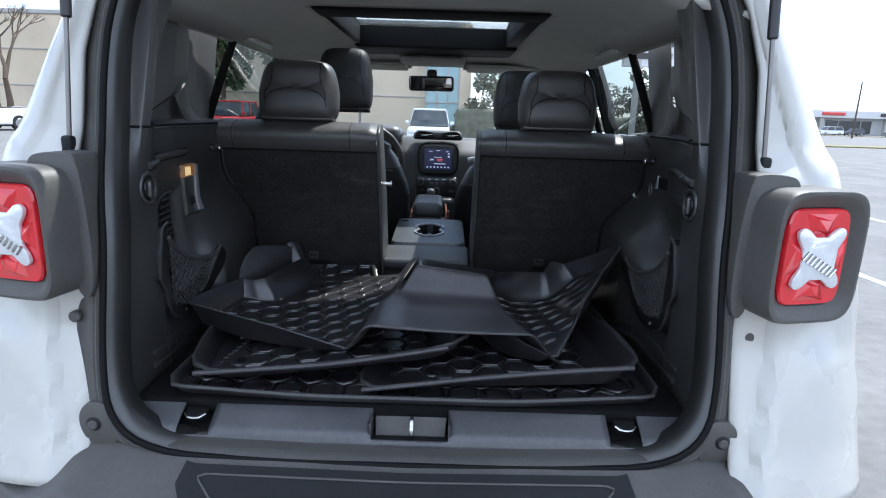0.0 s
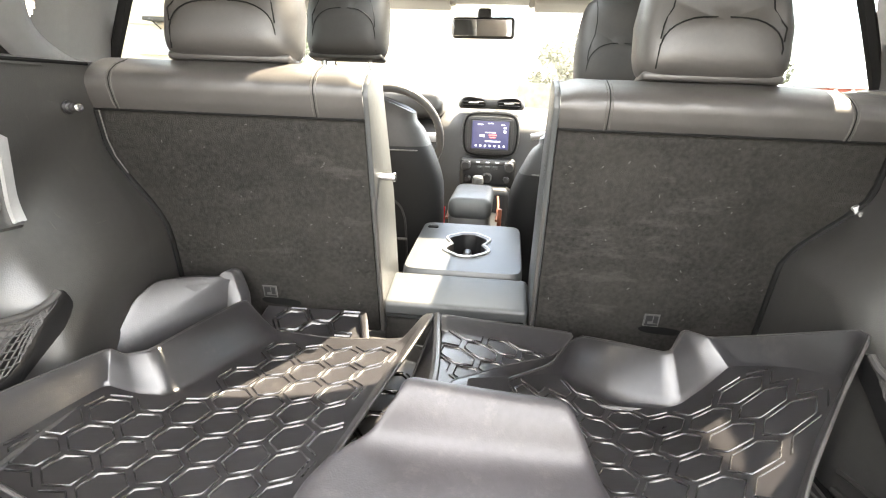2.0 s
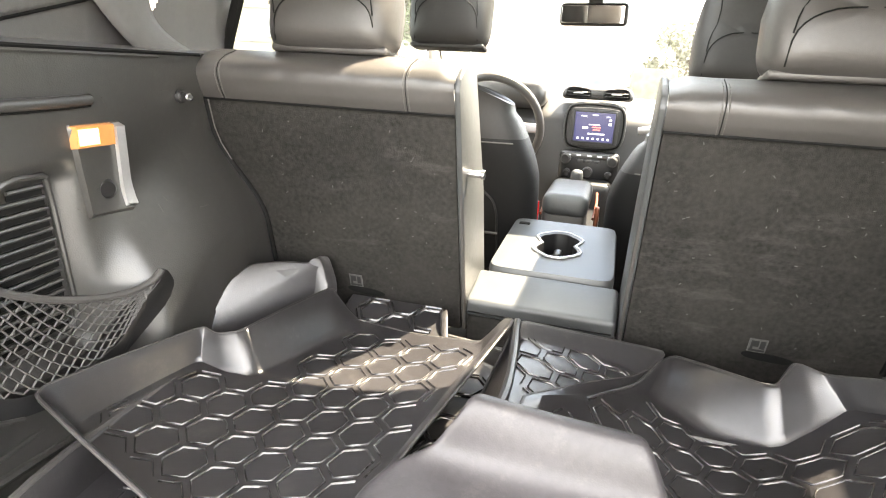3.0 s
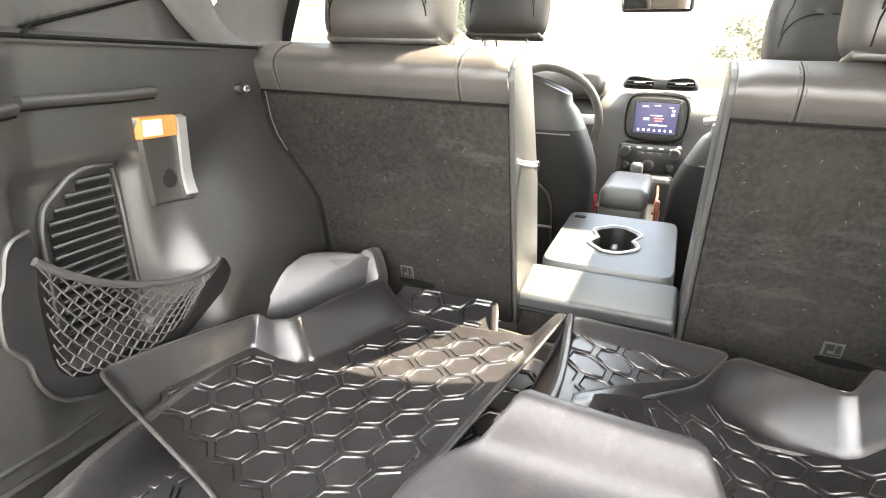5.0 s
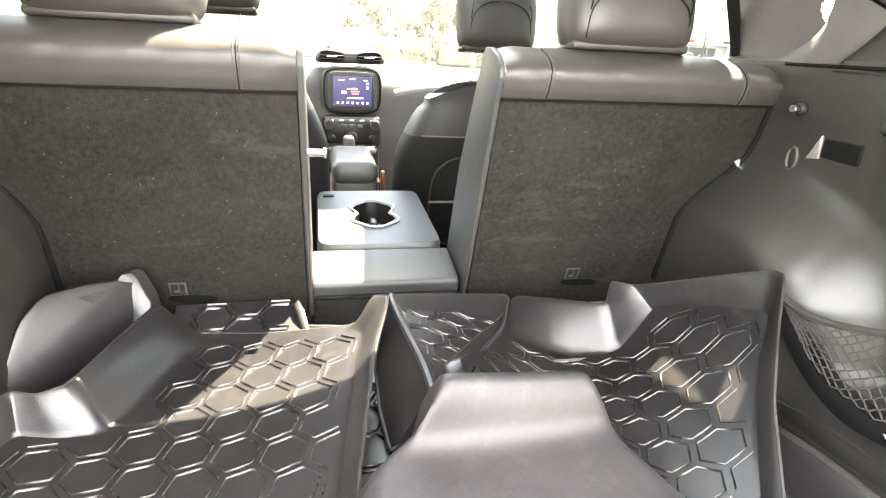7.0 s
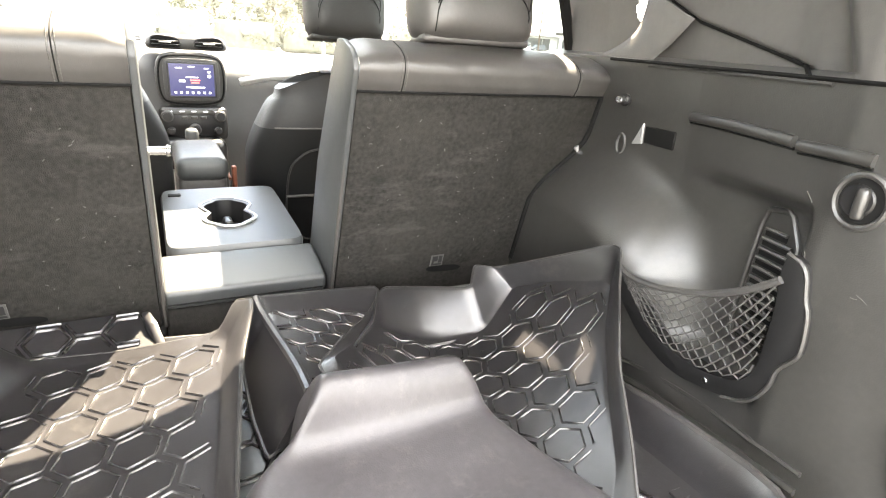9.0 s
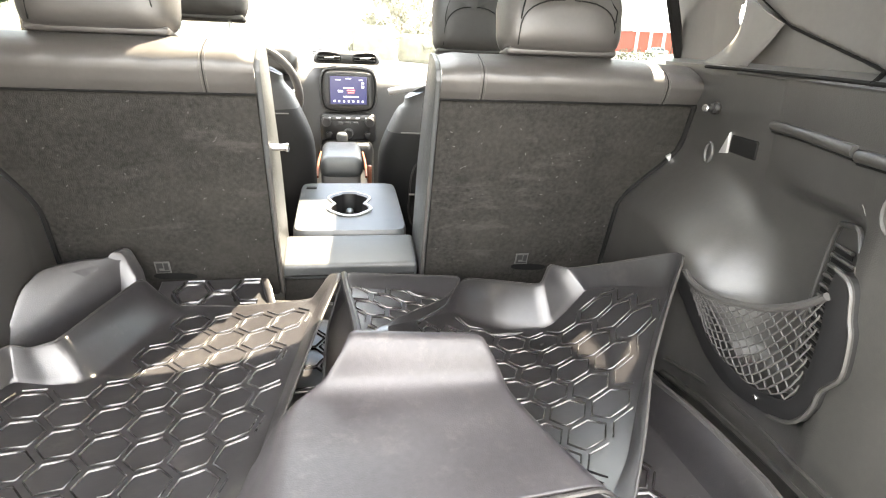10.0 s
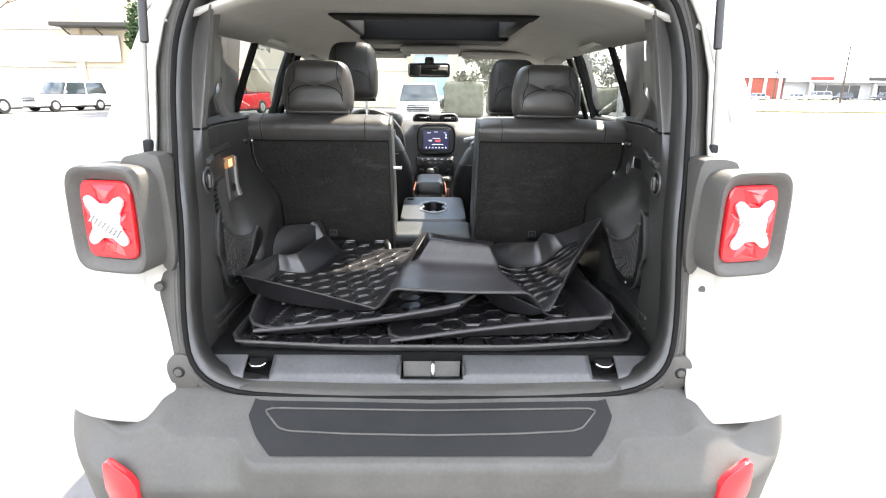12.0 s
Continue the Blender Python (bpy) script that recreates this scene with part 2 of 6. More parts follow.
# ---------- mesh helpers ----------
def part(name, bm, mat, parent=None, label="", smooth=True, sharp=40):
    bmesh.ops.recalc_face_normals(bm, faces=bm.faces)
    me = bpy.data.meshes.new(name)
    bm.to_mesh(me)
    bm.free()
    me.materials.append(M[mat])
    if smooth:
        me.shade_smooth()
        me.set_sharp_from_angle(angle=radians(sharp))
    ob = new(name, me)
    if parent is not None:
        ob.parent = parent
    if label:
        ob["label"] = label
    return ob


def thing(name, label, category, group="", kind="", at=(0, 0, 0)):
    ob = new(name)
    ob.empty_display_size = 0.1
    ob.location = at
    return tagged(ob, label, category, group, kind)


def thicken(ob, t, offset=-1.0):
    s = ob.modifiers.new("thickness", "SOLIDIFY")
    s.thickness, s.offset = t, offset
    return ob


def rbox(size, at=(0, 0, 0), bevel=0.01, seg=3, turn=None, taper=None, bm=None):
    """A box with rounded edges; taper(co) may reshape its corners before the rounding."""
    own = bm is None
    b = bmesh.new()
    bmesh.ops.create_cube(b, size=1.0)
    for v in b.verts:
        v.co = Vector((v.co.x * size[0], v.co.y * size[1], v.co.z * size[2]))
        if taper:
            v.co = taper(v.co)
    if bevel > 0:
        bmesh.ops.bevel(b, geom=b.edges[:] + b.verts[:], offset=bevel, segments=seg, profile=0.5, affect="EDGES", clamp_overlap=True)
    m = Matrix.Translation(at) @ (turn if turn else Matrix())
    b.transform(m)
    if own:
        return b
    me = bpy.data.meshes.new("tmp")
    b.to_mesh(me)
    bm.from_mesh(me)
    bpy.data.meshes.remove(me)
    b.free()
    return bm


def tube(points, r, sides=8, closed=False, bm=None, ends=True):
    """A round bar along the points."""
    bm = bm or bmesh.new()
    pts = [Vector(p) for p in points]
    n = len(pts)
    rings = []
    side = None
    for i, p in enumerate(pts):
        a = pts[(i - 1) % n] if closed or i else p
        c = pts[(i + 1) % n] if closed or i < n - 1 else p
        d = (c - a).normalized()
        if side is None:
            side = d.cross(Vector((0, 0, 1)))
            if side.length < 0.1:
                side = d.cross(Vector((1, 0, 0)))
        side = (side - d * side.dot(d)).normalized()
        up = d.cross(side)
        rr = r[i] if isinstance(r, (list, tuple)) else r
        rings.append([bm.verts.new(p + side * math.cos(2 * math.pi * k / sides) * rr + up * math.sin(2 * math.pi * k / sides) * rr) for k in range(sides)])
    for i in range(n if closed else n - 1):
        a, c = rings[i], rings[(i + 1) % n]
        for k in range(sides):
            bm.faces.new((a[k], a[(k + 1) % sides], c[(k + 1) % sides], c[k]))
    if ends and not closed:
        bm.faces.new(rings[0][::-1])
        bm.faces.new(rings[-1])
    return bm


def cyl(p, q, r, sides=20, r2=None, bevel=0.0, bm=None):
    p, q = Vector(p), Vector(q)
    if bevel:
        d = (q - p).normalized() * bevel
        r2 = r if r2 is None else r2
        return tube([p, p + d, q - d, q], [r - bevel, r, r2, r2 - bevel], sides, bm=bm)
    return tube([p, q], [r, r if r2 is None else r2], sides, bm=bm)


def sheet(f, nu, nv, keep=None, bm=None):
    """A surface f(u, v) over the unit square; keep(u, v) may leave out cells."""
    bm = bm or bmesh.new()
    vs = [[bm.verts.new(f(i / nu, j / nv)) for j in range(nv + 1)] for i in range(nu + 1)]
    for i in range(nu):
        for j in range(nv):
            if keep is None or keep((i + 0.5) / nu, (j + 0.5) / nv):
                bm.faces.new((vs[i][j], vs[i + 1][j], vs[i + 1][j + 1], vs[i][j + 1]))
    bmesh.ops.delete(bm, geom=[v for v in bm.verts if not v.link_faces], context="VERTS")
    return bm


def prism(outline, depth, axis=Vector((0, 1, 0)), bevel=0.0, seg=2, bm=None):
    """A slab with the outline (3D points) pushed out by depth along axis."""
    b = bmesh.new()
    vs = [b.verts.new(p) for p in outline]
    f = b.faces.new(vs)
    g = bmesh.ops.extrude_face_region(b, geom=[f])
    bmesh.ops.translate(b, verts=[v for v in g["geom"] if isinstance(v, bmesh.types.BMVert)], vec=axis * depth)
    if bevel:
        bmesh.ops.bevel(b, geom=b.edges[:] + b.verts[:], offset=bevel, segments=seg, profile=0.5, affect="EDGES", clamp_overlap=True)
    if bm is None:
        return b
    me = bpy.data.meshes.new("tmp")
    b.to_mesh(me)
    bm.from_mesh(me)
    bpy.data.meshes.remove(me)
    b.free()
    return bm


def smooth(a, b, x):
    t = min(1, max(0, (x - a) / (b - a)))
    return t * t * (3 - 2 * t)


def curve1(x, *pairs):
    """Piecewise linear: (x0, v0), (x1, v1), ..."""
    if x <= pairs[0][0]:
        return pairs[0][1]
    for (a, va), (b, vb) in zip(pairs, pairs[1:]):
        if x <= b:
            return va + (vb - va) * (x - a) / (b - a)
    return pairs[-1][1]


def round_outline(pts, rounds=2, closed=True, keep=0.25):
    """Cuts the corners of an outline."""
    pts = [Vector(p) for p in pts]
    for _ in range(rounds):
        out = []
        n = len(pts)
        rng = range(n) if closed else range(n - 1)
        if not closed:
            out.append(pts[0])
        for i in rng:
            a, b = pts[i], pts[(i + 1) % n]
            out += [a.lerp(b, keep), a.lerp(b, 1 - keep)]
        if not closed:
            out.append(pts[-1])
        pts = out
    return pts


# ---------- the car: shell, openings, lamps, trim ----------
car = thing("car", "white compact off-road car with its tailgate open, parked on asphalt", "car")


def x_in(z):
    return curve1(z, (0.7, 0.588), (1.15, 0.592), (1.25, 0.606), (1.36, 0.626), (1.5, 0.626), (1.60, 0.605), (1.70, 0.56))


def y_in(z):
    return curve1(z, (0.72, -0.085), (0.82, -0.05), (1.0, 0.0), (1.2, 0.025), (1.30, 0.055), (1.36, 0.10), (1.68, 0.17))


def x_out(z):
    return curve1(z, (0.4, 0.90), (0.9, 0.90), (1.1, 0.89), (1.22, 0.865), (1.32, 0.825), (1.43, 0.77), (1.57, 0.70), (1.68, 0.635), (1.73, 0.61))


def quarter(sgn):
    def f(u, v):
        z = 0.73 + 1.0 * v
        xi, yi, xo = x_in(z), y_in(z), x_out(z)
        if u < 0.6:
            a = u / 0.6 * math.pi / 2
            p = 0.72
            x = xi + (xo - xi) * math.sin(a) ** p
            y = yi + 0.24 * (1 - math.cos(a) ** p)
            # strut channel beside the opening, folded edge of the outer skin
            fold = curve1(z, (1.30, 0.715), (1.41, 0.685), (1.54, 0.64), (1.70, 0.60))
            y -= 0.016 * smooth(fold - 0.012, fold + 0.006, x) * smooth(1.29, 1.33, z)
            # flat flange below the lamp, then the swelling corner
            fold = curve1(z, (0.73, 0.622), (0.85, 0.640), (1.0, 0.662), (1.1, 0.66))
            y += 0.02 * smooth(fold + 0.010, fold - 0.006, x) * smooth(1.10, 1.04, z)
            y += 0.016 * math.exp(-((x - 0.74) / 0.05) ** 2) * smooth(0.97, 1.05, z) * smooth(1.2, 1.1, z)
        else:
            w = (u - 0.6) / 0.4
            x, y = xo + 0.015 * math.sin(w * 1.5), yi + 0.24 + (0.80 - yi - 0.24) * w
        return Vector((sgn * x, y, z))
    def keep(u, v):
        """Leaves out an added hole: daylight beside the belt, sun path on one side."""
        p = f(u, v)
        return not (u > 0.6 and (0.68 < p.y and 1.41 < p.z < 1.70 or sgn > 0 and 0.59 < p.y and 1.515 < p.z < 1.70))
    ob = part("quarter_panel", sheet(f, 90, 72, keep), "paint", car)
    return thicken(ob, 0.012, 1.0 if sgn > 0 else -1.0)


for sgn in (-1, 1):
    quarter(sgn)

# Lower body sides with wheel arches, doors as panels of their own
WHEELS = [(0.72, 0.345), (3.29, 0.345)]


def side_x(z, y):
    return curve1(z, (0.3, 0.84), (0.5, 0.90), (0.9, 0.905), (1.1, 0.895), (1.22, 0.87), (1.30, 0.80), (1.36, 0.752), (1.5, 0.715), (1.68, 0.64)) - 0.10 * smooth(3.3, 4.1, y)


def side_panel(name, sgn, y0, y1, z0, z1, arch=None, mat="paint", parent=car):
    def f(u, v):
        y, z = y0 + (y1 - y0) * u, z0 + (z1 - z0) * v
        return Vector((sgn * side_x(z, y), y, z))

    def keep(u, v):
        y, z = y0 + (y1 - y0) * u, z0 + (z1 - z0) * v
        return all((y - a) ** 2 + (z - b) ** 2 > 0.40 ** 2 for a, b in WHEELS)
    ob = part(name, sheet(f, max(6, int((y1 - y0) * 26)), max(5, int((z1 - z0) * 26)), keep), mat, parent)
    return thicken(ob, 0.02, 1.0 if sgn > 0 else -1.0)


for sgn in (-1, 1):
    side_panel("rear_side_panel", sgn, 0.16, 0.795, 0.40, 0.74)
    side_panel("rear_door", sgn, 0.80, 1.545, 0.40, 1.34)
    side_panel("front_door", sgn, 1.55, 2.55, 0.40, 1.34)
    side_panel("front_wing", sgn, 2.555, 3.95, 0.40, 1.16)
    side_panel("sill", sgn, 1.13, 2.88, 0.26, 0.395, mat="clad")
    side_panel("centre_pillar", sgn, 1.46, 1.60, 1.345, 1.64, mat="gloss")

    # windscreen pillar
    def fa(u, v, sgn=sgn):
        z = 1.20 + 0.45 * v
        y = 2.72 - 0.80 * v
        return Vector((sgn * (side_x(z, 2.0) - 0.02 + 0.03 * u - 0.015), y - 0.09 * u, z))
    thicken(part("windscreen_pillar", sheet(fa, 2, 8), "paint", car), 0.03)

    for wy, wz in WHEELS:
        wheel = part("wheel", cyl((sgn * 0.66, wy, wz), (sgn * 0.86, wy, wz), 0.345, 40, bevel=0.03), "tyre", car)
        part("rim", cyl((sgn * 0.80, wy, wz), (sgn * 0.87, wy, wz), 0.22, 28, bevel=0.02), "rim", wheel)
    for y0, y1, nm in ((0.93, 1.46, "rear_door_window"), (1.60, 2.38, "front_door_window")):
        def fg(u, v, y0=y0, y1=y1, sgn=sgn, nm=nm):
            z = 1.335 + 0.30 * v
            yy = y0 + (y1 - y0) * u
            if nm[0] == "f":
                yy = y0 + (y1 - 0.55 * v - y0 + 0.18) * u
            return Vector((sgn * (side_x(z, 1.5) - 0.022), yy, z))
        g = part(nm, sheet(fg, 4, 4), "privacy" if nm[0] == "r" else "window", car, "tinted door glass")
        g.visible_shadow = False
        # window frame, black rubber edge
        edge = [fg(0, 0), fg(0, 0.5), fg(0, 1), fg(0.5, 1), fg(1, 1), fg(1, 0.5), fg(1, 0), fg(0.5, 0)]
        part("window_seal", tube([p - Vector((sgn * 0.008, 0, 0)) for p in edge], 0.013, 6, closed=True), "seal", car)

# Roof with the sunroof's hole; cream headliner below it
SR = dict(x=0.320, y0=0.71, y1=1.76)


def roof_z(x, y, top):
    base = curve1(y, (0.05, 1.662), (0.4, 1.688), (1.2, 1.70), (1.7, 1.685), (2.0, 1.645))
    drop = 0.11 * max(0, (abs(x) - 0.30) / 0.36) ** 2.2
    return base - drop + (0.062 if top else 0.0)


def roof_sheet(name, mat, top):
    half = 0.645 if top else 0.615
    ya, yb = (0.16, 2.02) if top else (0.195, 1.98)

    def keep(u, v):
        x, y = half * (2 * u - 1), ya + (yb - ya) * v
        return not (abs(x) < SR["x"] and SR["y0"] < y < SR["y1"])

    # rows and columns fall on the edges of the hole
    xs = sorted({half * k / 8 for k in range(-8, 9)} | {SR["x"], -SR["x"]})
    ys = sorted({ya + (yb - ya) * k / 16 for k in range(17)} | {SR["y0"], SR["y1"]})
    bm = bmesh.new()
    g = [[bm.verts.new((x, y, roof_z(x, y, top))) for y in ys] for x in xs]
    for i in range(len(xs) - 1):
        for j in range(len(ys) - 1):
            cx, cy = (xs[i] + xs[i + 1]) / 2, (ys[j] + ys[j + 1]) / 2
            if not (abs(cx) < SR["x"] and SR["y0"] < cy < SR["y1"]):
                bm.faces.new((g[i][j], g[i + 1][j], g[i + 1][j + 1], g[i][j + 1]))
    return thicken(part(name, bm, mat, car), 0.012, 0.0)


roof_sheet("roof", "paint", True)
tagged(roof_sheet("headliner", "liner", False), "cream cloth headliner")
# front and right strips widened to shape the sun on seat and armrest
for x0, x1, y0, y1 in ((-0.335, 0.335, 1.48, 1.775), (-0.335, 0.335, 0.695, 0.828), (-0.335, -0.312, 0.828, 1.48), (0.285, 0.335, 0.828, 1.48)):
    part("sunroof_frame", rbox((x1 - x0, y1 - y0, 0.085), ((x0 + x1) / 2, (y0 + y1) / 2, roof_z(0, (y0 + y1) / 2, False) + 0.028), 0.008), "seal", car, "black sunroof frame")
g = part("sunroof_glass", rbox((0.66, 0.98, 0.006), (0, 1.20, 1.75), 0.002, 1), "window", car, "clear sunroof pane")
g.visible_shadow = False
# side rails of the roof inside, window tops
for sgn in (-1, 1):
    def fr(u, v, sgn=sgn):
        y = 0.16 + 1.80 * u
        a = roof_z(0.60, y, False)
        return Vector((sgn * curve1(v, (0, 0.60), (0.5, 0.638), (1, 0.655)), y, curve1(v, (0, a + 0.004), (0.5, a - 0.012), (1, 1.612))))
    thicken(part("roof_rail_trim", sheet(fr, 12, 4), "liner", car), 0.01)
    # grab handles, folded up
    for y, z in ((1.02, 1.628), (1.72, 1.612)):
        gh = [Vector((sgn * x, yy, zz)) for x, yy, zz in ((0.60, y - 0.09, z), (0.565, y - 0.075, z - 0.012), (0.56, y, z - 0.016), (0.565, y + 0.075, z - 0.012), (0.60, y + 0.09, z))]
        part("grab_handle", tube(round_outline(gh, 2, False), 0.011, 8), "liner", car, "cream grab handle")
        for yy in (y - 0.09, y + 0.09):
            part("handle_mount", rbox((0.035, 0.03, 0.03), (sgn * 0.598, yy, z), 0.008), "liner", car)

# Windscreen, bonnet, nose
def f_ws(u, v):
    z = 1.18 + 0.475 * v
    return Vector(((2 * u - 1) * (0.70 - 0.13 * v), 2.78 - 0.78 * v + 0.08 * (1 - (2 * u - 1) ** 2) * (1 - v), z))
g = part("windscreen", sheet(f_ws, 10, 6), "window", car, "clear laminated windscreen")
g.visible_shadow = False
thicken(part("bonnet", sheet(lambda u, v: Vector(((2 * u - 1) * (0.78 - 0.05 * v), 2.75 + 1.2 * v, 1.17 - 0.10 * v * v - 0.03 * (2 * u - 1) ** 2)), 10, 10), "paint", car), 0.02)
for sgn in (-1, 1):
    def f_wing(u, v, sgn=sgn):
        y = 2.70 + 1.26 * v
        w = max(0.0, (y - 2.75) / 1.2)
        a, b = 0.772 - 0.05 * w, side_x(1.16, y) + 0.004
        return Vector((sgn * (a + (b - a) * u), y, (1.146 - 0.10 * w * w) * (1 - u) + 1.163 * u))
    thicken(part("wing_top", sheet(f_wing, 3, 10), "paint", car), 0.012)
part("front_bumper", rbox((1.66, 0.25, 0.42), (0, 3.98, 0.60), 0.06), "clad", car)
part("grille_panel", rbox((1.50, 0.12, 0.30), (0, 3.95, 0.93), 0.05), "paint", car)
part("floor_pan", rbox((1.50, 3.6, 0.06), (0, 1.9, 0.40), 0.02), "carpet", car, "black carpeted floor")
part("cargo_floor", rbox((1.10, 0.80, 0.03), (0, 0.45, 0.826), 0.008), "carpet", car, "black carpeted load floor")

# Open tailgate overhead, held by two gas struts
TG = pose(0, 0.15, 1.79, -38)
tg = part("tailgate", rbox((1.18, 0.42, 0.07), (0, -0.78, 0.02), 0.03), "paint", car, "raised white tailgate")
tg.matrix_world = TG
part("tailgate_trim", rbox((1.02, 0.36, 0.02), (0, -0.78, -0.022), 0.009), "trim", tg)
for x, y, w, h in ((0, -0.045, 1.06, 0.09), (-0.52, -0.33, 0.10, 0.50), (0.52, -0.33, 0.10, 0.50)):
    part("window_frame", rbox((w, h, 0.05), (x, y, 0.015), 0.015), "paint", tg)
g = part("rear_window", rbox((0.95, 0.50, 0.005), (0, -0.33, 0.02), 0.002, 1), "privacy", tg, "tinted rear window glass")
for sgn in (-1, 1):
    st = part("gas_strut", cyl((sgn * 0.632, 0.072, 1.325), (sgn * 0.617, 0.084, 1.57), 0.0042, 12), "rod", car, "grey gas strut")
    part("cylinder", cyl((sgn * 0.618, 0.083, 1.548), (sgn * 0.600, 0.10, 1.90), 0.0092, 16, bevel=0.003), "strut", st)
    part("ball_socket", rbox((0.019, 0.021, 0.032), (sgn * 0.632, 0.071, 1.33), 0.006), "pad", st)

# Grey surround of the load opening, the black seal, the inner flange
def opening(grow=0.0, yoff=0.0, n=1):
    """The load opening's edge, from the top left round the sill to the top right."""
    half = [(0.0, 1.71 + grow), (0.44, 1.705 + grow), (0.535 + grow, 1.685 + grow), (0.578 + grow, 1.58), (0.588 + grow, 1.46), (0.587 + grow, 1.37), (0.568 + grow, 1.25), (0.559 + grow, 1.15), (0.565 + grow, 0.94), (0.545 + grow, 0.84 - grow * 0.5), (0.47 + grow * 0.6, 0.785 - grow), (0.30, 0.774 - grow), (0.0, 0.770 - grow)]
    ring = [(-a, b) for a, b in half] + [(a, b) for a, b in half[-2:0:-1]]
    pts = [Vector((a, max(y_in(b) + 0.02, -0.03) + yoff, b)) for a, b in ring]
    return round_outline(pts, 2)


def band(name, g0, y0, g1, y1, mat, label=""):
    a, b = opening(g0, y0), opening(g1, y1)
    bm = bmesh.new()
    va, vb = [bm.verts.new(p) for p in a], [bm.verts.new(p) for p in b]
    n = len(a)
    for i in range(n):
        bm.faces.new((va[i], va[(i + 1) % n], vb[(i + 1) % n], vb[i]))
    return thicken(part(name, bm, mat, car, label), 0.006, 0.0)


band("opening_surround", 0.005, -0.010, 0.062, 0.010, "clad", "grey plastic surround")
band("opening_channel", 0.062, 0.012, 0.066, 0.05, "clad")
part("opening_seal", tube(opening(0.0, -0.016), 0.0065, 8, closed=True), "seal", car, "black rubber door seal")
for g, y in ((0.014, -0.010), (0.023, -0.006)):
    part("surround_ridge", tube(opening(g, y), 0.0032, 6, closed=True), "clad", car)
part("surround_gap", tube(opening(0.0185, -0.006), 0.002, 6, closed=True), "seal", car)
band("opening_flange", 0.0, -0.012, -0.012, 0.05, "trim")
for sgn in (-1, 1):
    # corner tabs with screws
    tab = part("corner_tab", prism(round_outline([(sgn * a, -0.036, b) for a, b in ((0.53, 0.785), (0.588, 0.785), (0.606, 0.825), (0.603, 0.858), (0.582, 0.876), (0.545, 0.872))], 2), 0.022, bevel=0.004), "clad", car)
    part("screw", cyl((sgn * 0.577, -0.040, 0.832), (sgn * 0.577, -0.02, 0.832), 0.0135, 24, bevel=0.003), "pad", tab)
    part("screw_head", cyl((sgn * 0.577, -0.043, 0.832), (sgn * 0.577, -0.03, 0.832), 0.009, 20, bevel=0.002), "clad", tab)
    part("plug", cyl((sgn * 0.622, 0.010, 1.02), (sgn * 0.622, 0.04, 1.02), 0.011, 20, bevel=0.003), "clad", car, "grey round plug")


# ---------- tail lamps ----------
def squircle(w, h, p=5.0, n=36):
    out = []
    for k in range(n):
        a = 2 * math.pi * k / n
        c, s = math.cos(a), math.sin(a)
        out.append((math.copysign(abs(c) ** (2 / p), c) * w, math.copysign(abs(s) ** (2 / p), s) * h))
    return out


